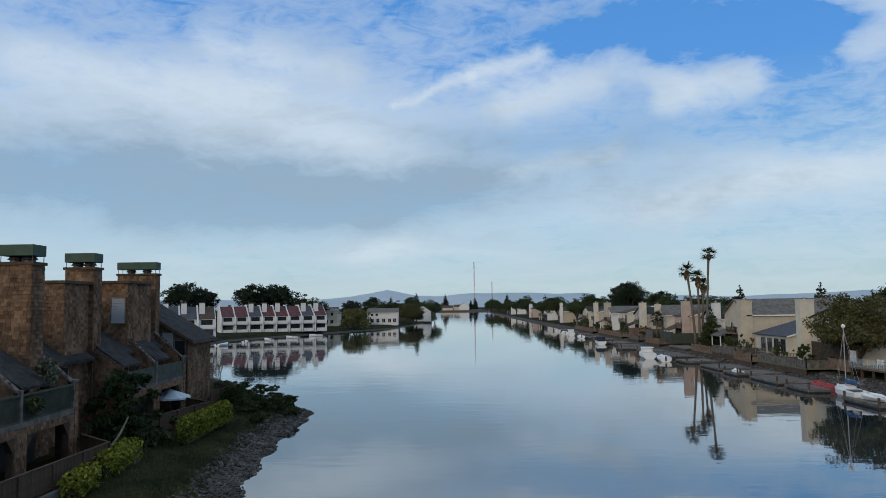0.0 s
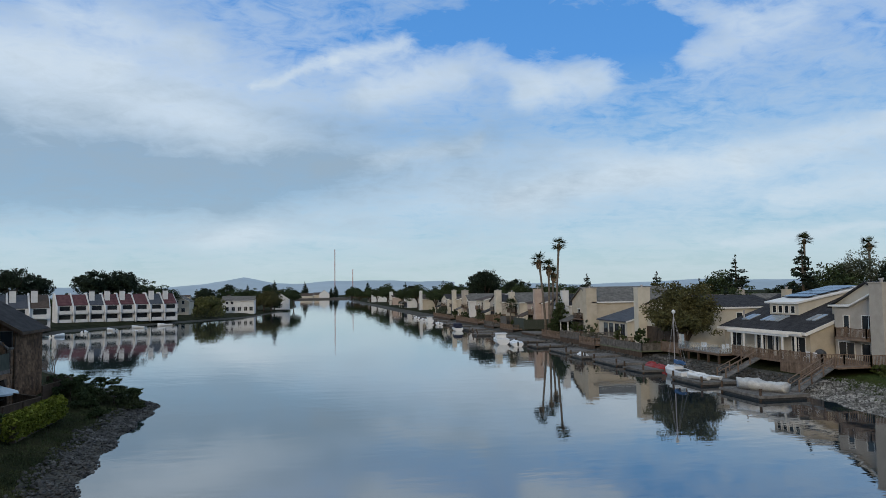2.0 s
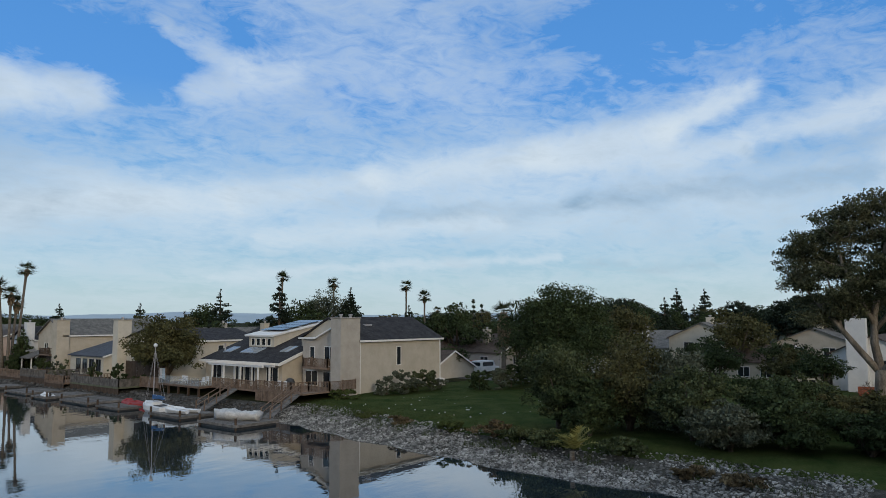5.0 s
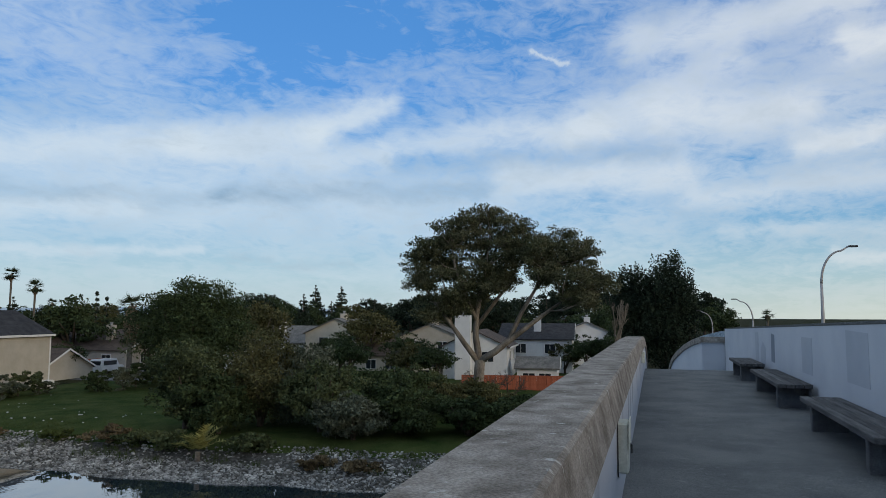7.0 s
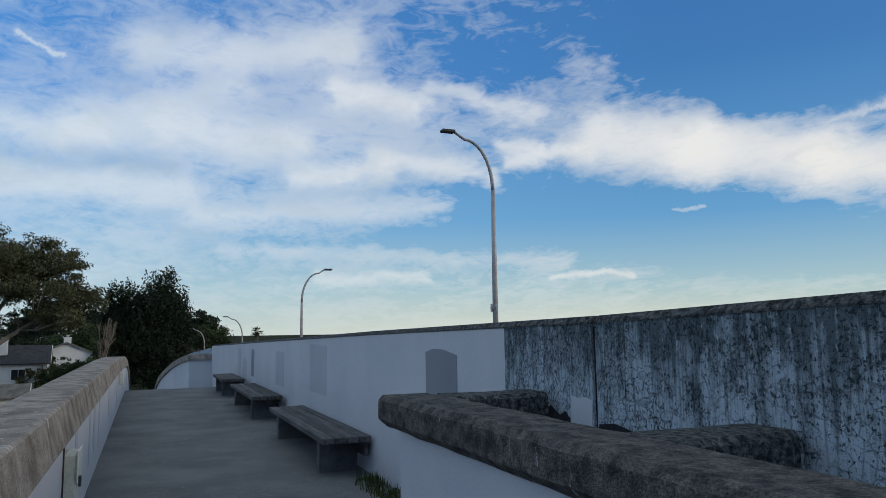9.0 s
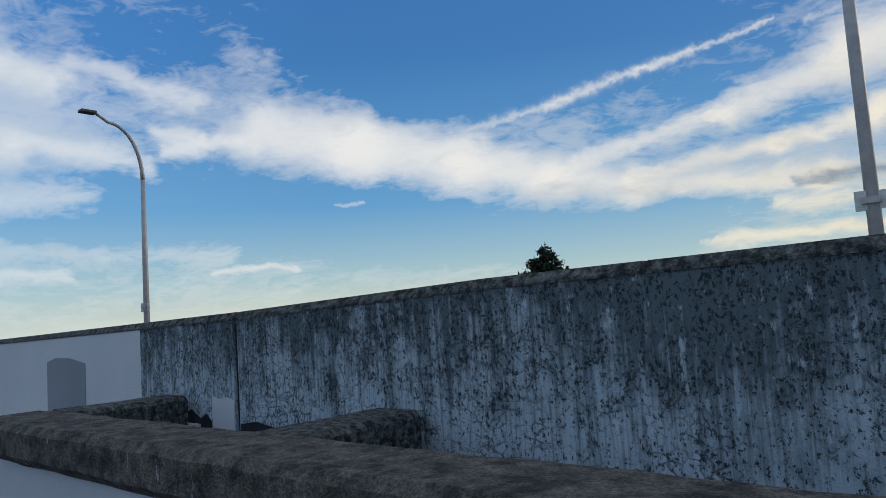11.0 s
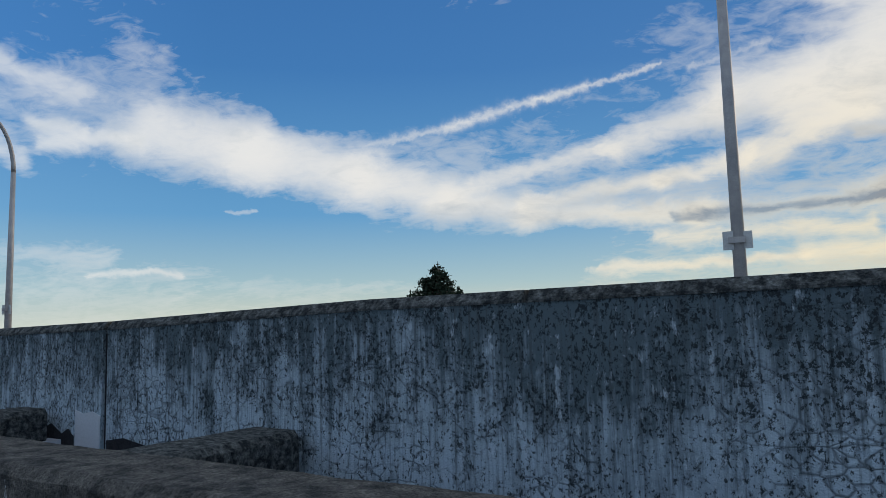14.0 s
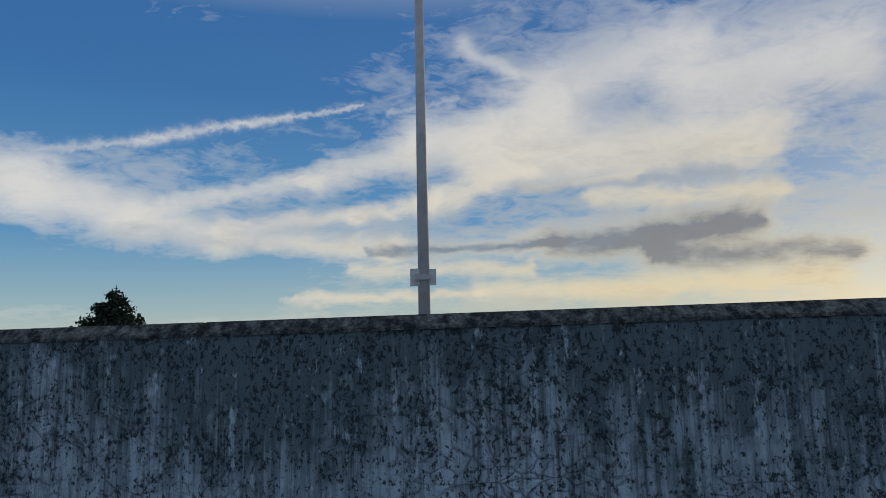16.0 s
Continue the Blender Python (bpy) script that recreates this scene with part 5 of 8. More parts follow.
# low wing with a blue-grey roof
w = gable_y("house_wing", "low cream wing with a blue-grey roof and glazed porch", 48.6, 63.0, 101.5, 112.0, 1.4, 4.2, 7.0, M_CREAM, M_ROOFB, ridge_x=58.5)
for y in (103.0, 105.1, 107.2, 109.3):
    window(w, 0, 48.6, y, 2.7, 1.3, 1.9, -1, M_ROOFB)



# ---- plants ----
def leaf_mesh(name, lobes, n, size, mat, seed, shell=0.55, flat=0.0, hang=0.0):
    """Many small leaf blades scattered over lobes (x, y, z, rx, ry, rz)."""
    r = np.random.default_rng(seed)
    L = np.array(lobes, float)
    wgt = (L[:, 3] * L[:, 4] * L[:, 5]) ** 0.67
    pick = r.choice(len(L), n, p=wgt / wgt.sum())
    d = r.normal(size=(n, 3))
    d /= np.linalg.norm(d, axis=1)[:, None]
    rad = shell + (1.06 - shell) * r.random(n) ** 0.6
    c = L[pick, :3] + d * L[pick, 3:] * rad[:, None]
    a = r.normal(size=(n, 3))
    a[:, 2] *= 1 - flat
    a[:, 2] -= hang * 2
    a /= np.linalg.norm(a, axis=1)[:, None]
    b = np.cross(a, r.normal(size=(n, 3)))
    b /= np.linalg.norm(b, axis=1)[:, None] + 1e-9
    s = size * (0.55 + 0.9 * r.random(n))[:, None]
    a, b = a * s, b * s * 0.55
    v = np.stack([c - a, c + b * 0.9, c + a, c - b * 0.9], 1).reshape(-1, 3)
    f = np.arange(4 * n).reshape(n, 4)
    me = bpy.data.meshes.new(name)
    me.from_pydata(v.tolist(), [], f.tolist())
    me.materials.append(mat)
    return me


def clumps(cx, cy, cz, rx, ry, rz, k, seed, small=0.40, low=-0.6):
    """Lobes spread over an ellipsoid, with an uneven outline."""
    r = random.Random(seed)
    out = []
    while len(out) < k:
        d = Vector((r.gauss(0, 1), r.gauss(0, 1), r.gauss(0, 1))).normalized()
        if d.z < low:
            continue
        q = r.uniform(0.3, 0.84)
        s = small * r.uniform(0.45, 1.2)
        out.append((cx + d.x * rx * q, cy + d.y * ry * q, cz + d.z * rz * q, rx * s, ry * s, rz * s * 0.85))
    return out


def sprays(lobes, k, seed, size=0.34):
    """Splits each lobe into smaller sprays of leaves, so that the crown shows clumps and gaps."""
    r = random.Random(seed)
    out = []
    for x, y, z, rx, ry, rz in lobes:
        for _ in range(k):
            d = Vector((r.gauss(0, 1), r.gauss(0, 1), r.gauss(0.15, 1))).normalized()
            q = r.uniform(0.55, 1.0)
            s = size * r.uniform(0.6, 1.25)
            out.append((x + d.x * rx * q, y + d.y * ry * q, z + d.z * rz * q, rx * s, ry * s, rz * s * 0.8))
    return out


def broadleaf(x, y, z, h, r, mat, seed, label, n=3500, size=0.28, trunk_h=0.25, k=20, bark=None, squash=1.0, category="tree", group="", low=-0.6):
    t = thing("tree", (x, y, z), label, category, group)
    rng = random.Random(seed)
    zc = z + h * (0.5 + trunk_h / 2)
    rz = h * (0.5 - trunk_h / 2) * 1.02
    b = nb()
    tube(b, [(x, y, z - 0.3), (x + rng.uniform(-.2, .2), y, z + h * trunk_h), (x + rng.uniform(-.4, .4), y + rng.uniform(-.4, .4), zc)], [r * 0.07 + 0.06, r * 0.055 + 0.04, 0.05], 7)
    for i in range(5):
        a = rng.uniform(0, 6.28)
        tube(b, [(x, y, z + h * trunk_h * rng.uniform(0.7, 1.1)), (x + math.cos(a) * r * 0.35, y + math.sin(a) * r * 0.35, zc - rz * 0.2), (x + math.cos(a) * r * 0.7, y + math.sin(a) * r * 0.7, zc + rz * rng.uniform(-0.1, 0.5))], [r * 0.035 + 0.03, r * 0.025 + 0.02, 0.02], 5)
    part("trunk", b, bark or M_BARKD, t, smooth=True)
    part("crown", leaf_mesh("crown", sprays(clumps(x, y, zc, r, r * squash, rz, int(k * 1.5), seed, 0.44, low), 7, seed, 0.5), n, size, mat, seed, 0.15), mat, t)
    return t


def bush(x, y, z, rx, ry, h, mat, seed, label, n=1500, size=0.16, k=12, name="shrub"):
    t = thing(name, (x, y, z), label, "shrub")
    part("stems", tube(nb(), [(x, y, z - 0.2), (x, y, z + h * 0.5)], [0.07, 0.03], 5), M_BARKD, t)
    part("foliage", leaf_mesh("foliage", sprays(clumps(x, y, z + h * 0.42, rx, ry, h * 0.58, k, seed, 0.42, -0.9), 6, seed), int(n * 1.7), size * 0.72, mat, seed, 0.2), mat, t)
    return t


def conifer(x, y, z, h, r, mat, seed, label, n=4000, size=0.3, open_=False, layers=15, bark=None, group=""):
    t = thing("tree", (x, y, z), label, "tree", group)
    rng = random.Random(seed)
    part("trunk", tube(nb(), [(x, y, z - 0.3), (x, y, z + h * 0.5), (x, y, z + h)], [r * 0.08 + 0.05, r * 0.05 + 0.04, 0.03], 7), bark or M_BARKD, t, smooth=True)
    lobes = []
    br = nb()
    for i in range(layers):
        q = i / (layers - 1)
        zz = z + h * (0.13 + 0.85 * q)
        rr = r * (1 - q) ** 0.8 * rng.uniform(0.75, 1.15) + 0.25
        m = 3 if open_ else 5
        for j in range(m):
            a = rng.uniform(0, 6.28)
            ex, ey = x + math.cos(a) * rr, y + math.sin(a) * rr
            tube(br, [(x, y, zz), (ex, ey, zz + (0.1 if open_ else -0.04) * h * 0.2)], [0.05 + 0.02 * r * (1 - q), 0.015], 4)
            for s in (0.45, 0.75) if rr > 0.7 else (0.5,):
                w = rr * (0.36 if open_ else 0.42)
                lobes.append((x + math.cos(a) * rr * s, y + math.sin(a) * rr * s, zz - 0.1 * rr + (rng.uniform(-0.3, 0.3) if open_ else rng.uniform(-0.15, 0.15)), w * rng.uniform(0.7, 1.2), w * rng.uniform(0.7, 1.2), max(0.18, w * (0.34 if open_ else 0.5))))
    lobes.append((x, y, z + h * 0.97, 0.25, 0.25, 0.5))
    part("branches", br, bark or M_BARKD, t)
    part("crown", leaf_mesh("crown", lobes, n, size, mat, seed, 0.3, 0.4 if open_ else 0.0), mat, t)
    return t


def palm(x, y, z, top, lean, seed, label, skirt=0.8, fr=1.9, n_f=46, r=0.22, group="", droop=1.0):
    """A fan palm: slender ringed trunk, dry skirt, round head of stiff fronds."""
    t = thing("palm_tree", (x, y, z), label, "palm tree", group)
    rng = random.Random(seed)
    tx, ty = x + lean[0], y + lean[1]
    b = nb()
    pts = [(x + lean[0] * q ** 1.4, y + lean[1] * q ** 1.4, z - 0.2 + (top - z + 0.2) * q) for q in (0, 0.15, 0.35, 0.55, 0.75, 0.9, 1.0)]
    part("trunk", tube(b, pts, [r * 1.35, r * 1.05, r * 0.95, r * 0.85, r * 0.8, r * 0.9, r], 9), M_PALMBARK, t, smooth=True)
    v, f = [], []

    def frond(d, length, width):
        side = d.cross(Vector((0, 0, 1)))
        side = side.normalized() if side.length > 0.05 else Vector((1, 0, 0))
        c = Vector((tx, ty, top))
        stem = c + d * length * 0.46
        for s in range(9):
            a = (s - 4) / 4 * 1.1
            e = stem + (d * math.cos(a) + side * math.sin(a)) * length * 0.56 + Vector((0, 0, -0.25 * length * abs(a) * 0.35 * droop))
            w = (side * math.cos(a) - d * math.sin(a)) * width
            i = len(v)
            v.extend([tuple(stem - w * 0.5), tuple(stem + w * 0.5), tuple(e)])
            f.append((i, i + 1, i + 2))
        i = len(v)
        v.extend([tuple(c - side * 0.03), tuple(c + side * 0.03), tuple(stem)])
        f.append((i, i + 1, i + 2))

    for k in range(n_f):
        a, e = rng.uniform(0, 6.28), math.asin(rng.uniform(-0.65, 0.98))
        frond(Vector((math.cos(a) * math.cos(e), math.sin(a) * math.cos(e), math.sin(e))), fr * rng.uniform(0.8, 1.12), fr * 0.075)
    me = bpy.data.meshes.new("fronds")
    me.from_pydata(v, [], f)
    me.materials.append(L_PALM)
    part("head", me, L_PALM, t, "round head of stiff green fronds", kind="stuff")
    if skirt > 0:
        part("skirt", leaf_mesh("skirt", [(tx, ty, top - skirt * 0.55, 0.24 + skirt * 0.13, 0.24 + skirt * 0.13, skirt * 0.55)], int(120 + 200 * skirt), 0.3, L_DRY, seed, 0.2, 0, 1.2), L_DRY, t, "dry brown skirt of dead fronds")
    return t


def eucalyptus():
    x, y, z = 66.4, 9.0, 1.2
    t = thing("tree", (x, y, z), "large spreading eucalyptus with pale forked limbs and an open umbrella crown", "tree")
    rng = random.Random(3)
    limbs = nb()
    tube(limbs, [(x, y + 0.3, 0.8), (x, y + 0.25, 2.2), (x, y - 0.05, 3.6), (x, y - 0.15, 5.1)], [0.72, 0.56, 0.5, 0.46], 12)
    nodes = []

    def limb(pts, radii):
        tube(limbs, pts, radii, 8)
        for a, b, r in zip(pts, pts[1:], radii[1:]):
            for q in (0.5, 1.0):
                nodes.append((Vector(a).lerp(Vector(b), q), r))

    limb([(x, y - 0.1, 5.0), (x - 0.2, 7.4, 5.9), (x - 0.4, 6.0, 7.0), (x - 0.2, 3.9, 8.6), (x + 0.3, 1.2, 10.6)], [0.32, 0.3, 0.27, 0.2, 0.1])
    limb([(x - 0.4, 6.2, 6.8), (x + 0.6, 5.2, 9.2), (x + 0.9, 3.8, 11.6), (x + 0.8, 2.4, 13.8)], [0.24, 0.2, 0.14, 0.07])
    limb([(x, y - 0.1, 5.0), (x + 0.3, 9.3, 7.2), (x + 0.3, 9.2, 9.4), (x, 8.6, 12.0), (x, 8.0, 15.6)], [0.34, 0.3, 0.25, 0.18, 0.08])
    limb([(x + 0.3, 9.2, 8.6), (x - 0.8, 10.0, 11.0), (x - 1.0, 11.0, 13.4), (x - 0.8, 11.4, 15.6)], [0.2, 0.17, 0.12, 0.06])
    limb([(x + 0.3, 9.2, 8.2), (x + 0.9, 7.6, 10.4), (x + 1.2, 6.0, 12.6), (x + 1.0, 5.0, 15.0)], [0.2, 0.17, 0.12, 0.06])
    limb([(x, y, 4.9), (x - 0.5, 10.2, 6.6), (x - 0.8, 11.6, 8.6), (x - 0.9, 13.0, 10.4), (x - 0.7, 14.4, 12.4)], [0.28, 0.24, 0.19, 0.12, 0.06])
    limb([(x - 0.7, 11.4, 8.2), (x - 0.4, 11.8, 10.4), (x - 0.2, 12.4, 12.8)], [0.15, 0.11, 0.06])
    # leaf masses: place across, height, half width, half height
    masses = ((8.2, 18.1, 1.8, 0.8), (11.4, 16.9, 1.5, 1.1), (13.6, 15.3, 1.5, 1.2), (15.0, 13.8, 1.0, 1.2), (12.1, 15.2, 1.6, 1.3), (9.2, 16.2, 1.4, 0.9),
              (6.0, 16.7, 1.2, 1.0), (7.1, 14.6, 2.1, 1.4), (4.8, 15.0, 1.8, 1.4), (1.6, 15.2, 1.8, 1.3), (3.2, 14.0, 1.7, 1.3), (-0.5, 14.2, 1.2, 1.4),
              (-1.5, 12.2, 1.2, 1.0), (0.6, 11.9, 1.4, 1.2), (0.0, 10.8, 1.2, 0.7), (2.5, 13.0, 1.4, 0.7), (8.6, 12.6, 1.8, 1.2), (9.6, 11.1, 1.1, 1.1),
              (7.1, 12.1, 1.2, 1.0), (13.6, 9.7, 1.1, 0.9), (11.7, 10.1, 0.8, 0.6), (11.1, 11.5, 1.0, 0.8), (12.1, 13.4, 1.2, 0.9), (14.4, 12.4, 1.0, 0.7))
    lobes = []
    for cy, cz, ry, rz in masses:
        for k in range(int(12 + 9 * ry * rz)):
            a, q = rng.uniform(0, 6.28), rng.random() ** 0.5
            c = Vector((x + rng.gauss(0, 1.5), cy - 0.25 + math.cos(a) * ry * q * 1.12, cz + math.sin(a) * rz * q * 1.25))
            w = rng.uniform(0.45, 0.95)
            lobes.append((c.x, c.y, c.z, w, w, w * 0.62))
            if k % 3 == 0:
                p, r = min(nodes, key=lambda n: (n[0] - c).length + (3 if n[0].z > c.z else 0))
                m = p.lerp(c, 0.5) + Vector((rng.uniform(-.3, .3), rng.uniform(-.3, .3), -0.08 * (c - p).length))
                tube(limbs, [p, m, c], [min(r, 0.075), 0.045, 0.014], 4)
    part("trunk", limbs, M_BARK, t, "pale peeling trunk and forked limbs", smooth=True)
    part("crown", leaf_mesh("crown", sprays(lobes, 4, 6, 1.0), 150000, 0.095, L_EUC, 4, 0.05, 0.0, 0.35), L_EUC, t, "open masses of olive grey-green leaves")


eucalyptus()
broadleaf(73.0, 42.0, 1.3, 11.9, 7.0, L_OAK, 21, "broad dense dark-green tree on the lawn", 64000, 0.135, 0.05, 60, low=-1.0)
for x, y, h, r, sd, m in ((46.5, 26.6, 6.5, 2.7, 31, L_BUSH), (48.5, 22.0, 7.0, 3.3, 32, L_RUSTY), (47.0, 17.0, 5.4, 2.9, 33, L_BUSH), (50.5, 19.5, 6.3, 2.9, 34, L_GREY), (47.5, 11.5, 3.9, 2.6, 35, L_OAK), (52.5, 13.0, 4.4, 2.8, 36, L_OAK), (58.5, 13.0, 3.8, 2.8, 37, L_BUSH), (56.0, 8.0, 3.3, 2.8, 38, L_RUSTY), (48.0, 7.0, 2.9, 2.6, 39, L_OAK), (50.0, 3.0, 2.6, 2.6, 40, L_OAK), (45.3, 23.5, 4.0, 2.2, 41, L_OAK), (45.0, 14.0, 3.3, 2.2, 42, L_GREY)):
    broadleaf(x, y, 1.2, h, r, m, sd, "dense unkempt evergreen shrub tree on the bank", 17000, 0.105, 0.03, 30, squash=1.05, group="shrub trees on the bank", low=-1.0)
broadleaf(89.8, -10.2, 1.3, 15.2, 3.6, L_PINE, 51, "tall dark dense pine beside the road ramp", 60000, 0.15, 0.04, 100, low=-1.0)
broadleaf(89.2, -6.4, 1.3, 13.6, 2.2, L_PINE, 52, "slim dark tree beside the pine", 22000, 0.14, 0.2, 50)
conifer(43.8, -84.4, 1.3, 16.1, 10.5, L_PINE, 53, "dark pointed pine beyond the road", 60000, 0.26, False, 34)
broadleaf(47.4, 82.4, 1.3, 8.0, 4.4, L_RUSTY, 54, "round dense olive-brown tree on the waterfront", 26000, 0.15, 0.1, 46)
# waterfront palm group
palm(48.0, 131.0, 1.3, 17.9, (0.9, 0.0), 61, "tall slender fan palm on the waterfront", 0.9, 1.9, 46, 0.24, "waterfront palms")
palm(46.4, 132.4, 1.3, 15.0, (-1.2, 0.0), 62, "tall fan palm with a dry skirt on the waterfront", 1.5, 2.0, 50, 0.24, "waterfront palms")
palm(46.9, 131.6, 1.3, 13.8, (0.1, 0.2), 63, "fan palm with a long dry skirt on the waterfront", 1.8, 1.8, 46, 0.24, "waterfront palms")
palm(47.9, 133.0, 1.3, 12.4, (0.5, 0.0), 64, "shorter fan palm on the waterfront", 1.6, 1.7, 42, 0.24, "waterfront palms")
for i, (x, y, tp, sk) in enumerate(((99.0, 126.3, 18.4, 0.7), (128.0, 115.8, 17.2, 1.0), (124.0, 106.5, 14.4, 1.2), (112.0, 124.0, 17.6, 1.4), (210, 168, 13.0, 1.0), (205, 170, 12.6, 1.0))):
    palm(x, y, 1.3, tp, (0.2, 0.1), 70 + i, "solitary tall fan palm among the roofs", sk, 2.1, 46, 0.24, "palms among the roofs")
palm(84.0, 57.2, 1.3, 10.2, (0.1, 0), 78, "old fan palm with a long brown skirt", 4.6, 2.2, 46, 0.34)
palm(140.0, -33.5, 1.3, 9.4, (0.1, 0), 79, "low fan palm beyond the road wall", 0.6, 1.6, 40, 0.24)
conifer(93.0, 140.5, 1.3, 15.0, 5.0, L_PINE, 81, "open-branched old cedar behind the houses", 9000, 0.2, True, 17)
conifer(108.0, 114.0, 1.3, 15.0, 5.0, L_PINE, 82, "dark broad redwood behind the houses", 16000, 0.24, False, 20)
broadleaf(107, 122, 1.3, 14.0, 6.5, L_GREY, 83, "thin grey-leaved tree behind the houses", 7000, 0.2, 0.35, 26, M_BARK)
for x, y, h in ((62.5, 97, 8.0), (118.0, 88, 12.0), (119.5, 87, 11.0)):
    conifer(x, y, 1.3, h, 0.9, L_PINE, int(x * 3), "narrow dark cypress behind the houses", 900, 0.3, False, 10)

# bare twiggy trees
def bare_tree(x, y, z, h, seed, mat, label, spread=0.45):
    t = thing("bare_tree", (x, y, z), label, "tree")
    rng = random.Random(seed)
    b = nb()

    def grow(p, d, r, ln, k):
        e = Vector(p) + Vector(d).normalized() * ln
        tube(b, [p, e], [r, r * 0.65], 4)
        if k:
            for _ in range(3):
                grow(e, Vector(d).normalized() + Vector((rng.gauss(0, spread), rng.gauss(0, spread), rng.gauss(0.15, 0.25))), r * 0.62, ln * rng.uniform(0.6, 0.85), k - 1)

    grow(Vector((x, y, z - 0.2)), (0, 0, 1), h * 0.014 + 0.02, h * 0.28, 5)
    part("twig_work", b, mat, t, "bare twigs", kind="stuff")


bare_tree(84.5, -4.2, 1.3, 10.0, 5, M_BARK, "leafless pale tree in front of the pines", 0.16)
bare_tree(61.0, 8.0, 1.2, 5.0, 6, M_BARKD, "leafless twiggy shrub under the eucalyptus", 0.6)
bare_tree(58.5, 5.2, 1.2, 4.2, 7, M_BARKD, "leafless twiggy shrub under the eucalyptus", 0.6)
bare_tree(-20.5, 66.0, 1.2, 4.5, 9, M_BARK, "small leafless tree by the water", 0.45)

# shrubs round the near lawn
for x, y, rx, h, m, n in ((55.2, 52.4, 1.5, 2.0, L_GREY, 1700), (57.6, 51.8, 2.0, 3.2, L_GREY, 2600), (60.2, 52.4, 2.0, 2.6, L_BUSH, 2400), (62.4, 52.0, 1.4, 2.0, L_GREY, 1500), (65.5, 47.8, 1.6, 2.5, L_OAK, 2000), (67.5, 46.4, 2.0, 2.7, L_GREY, 2400), (70.0, 46.6, 2.2, 2.8, L_OAK, 2400), (73.5, 47.5, 1.9, 2.3, L_OAK, 2000), (77.0, 47.0, 2.2, 2.4, L_BUSH, 2000), (50.3, 53.6, 1.6, 1.1, L_WEED, 1500), (43.2, 33.5, 1.4, 0.9, L_WEED, 900), (43.0, 30.0, 1.7, 1.1, L_DRYGRASS, 1100), (42.2, 27.2, 1.8, 1.1, L_BUSH, 1300), (41.4, 24.2, 2.0, 1.3, L_BUSH, 1500), (41.6, 20.0, 2.0, 1.2, L_BUSH, 1400), (39.6, 14.3, 1.3, 0.7, L_DRYGRASS, 900), (39.5, 11.6, 1.2, 0.7, L_DRYGRASS, 800), (43.5, 40.0, 1.3, 0.7, L_DRYGRASS, 800), (44.4, 44.5, 1.2, 0.6, L_WEED, 700)):
    bush(x, y, land_z(x, y), rx, rx * 1.1, h, m, int(x * 31 + y * 7), "low rounded shrub on the bank" if h < 1.5 else "rounded grey-green shrub beside the lawn", n, 0.15)
yp = thing("small_palm", (39.9, 21.9, 0.8), "small yellowing palm on the bank", "palm tree")
v, f = [], []
rng = random.Random(4)
for k in range(26):
    a, e = rng.uniform(0, 6.28), rng.uniform(0.5, 1.35)
    d = Vector((math.cos(a) * math.cos(e), math.sin(a) * math.cos(e), math.sin(e)))
    s = d.cross(Vector((0, 0, 1))).normalized()
    c, ln = Vector((39.9, 21.9, 1.0)), rng.uniform(1.4, 2.3)
    for q in range(7):
        p = c + d * ln * (0.25 + 0.12 * q) + Vector((0, 0, -0.05 * q * q * 0.3))
        for sg in (-1, 1):
            i = len(v)
            v.extend([tuple(p), tuple(p + d * 0.12), tuple(p + s * sg * 0.4 + d * 0.3)])
            f.append((i, i + 1, i + 2))
me = bpy.data.meshes.new("fronds")
me.from_pydata(v, [], f)
me.materials.append(L_YPALM)
part("fronds", me, L_YPALM, yp, kind="stuff")
part("trunk", tube(nb(), [(39.9, 21.9, 0.4), (39.9, 21.9, 1.1)], 0.16, 7), M_PALMBARK, yp)

# left bank planting
bush(-19.3, 44.4, 1.2, 2.2, 2.2, 4.4, L_OAK, 91, "dark rounded shrub against the townhouse", 5000, 0.18, 20)
tl = thing("leaning_sapling", (-18.6, 40.6, 1.2), "leaning pale-barked sapling on the bank", "tree")
part("trunk", tube(nb(), [(-18.9, 40.2, 1.1), (-18.5, 41.2, 2.2), (-18.4, 42.0, 3.0)], [0.09, 0.07, 0.05], 6), M_BARK, tl)
for i, (x, y, rx, ry, h) in enumerate(((-17.1, 43.2, 1.0, 1.2, 1.1), (-17.4, 41.6, 0.9, 1.0, 1.9), (-15.6, 58.5, 1.6, 2.4, 1.6), (-14.6, 61.2, 1.6, 2.0, 1.7), (-17.5, 60.0, 1.5, 2.0, 2.0), (-13.6, 62.5, 1.4, 1.8, 1.4), (-13.0, 60.0, 1.3, 1.6, 1.0), (-16.5, 64.5, 2.2, 2.0, 1.8), (-19.5, 67.5, 2.6, 2.0, 1.7), (-18.6, 62.0, 1.6, 1.6, 2.2), (-14.2, 55.0, 0.9, 1.2, 0.8))):
    bush(x, y, land_z(x, y), rx, ry, h, L_OAK if i % 3 else L_BUSH, 100 + i, "dark low shrub on the grassy point", 1900, 0.13)


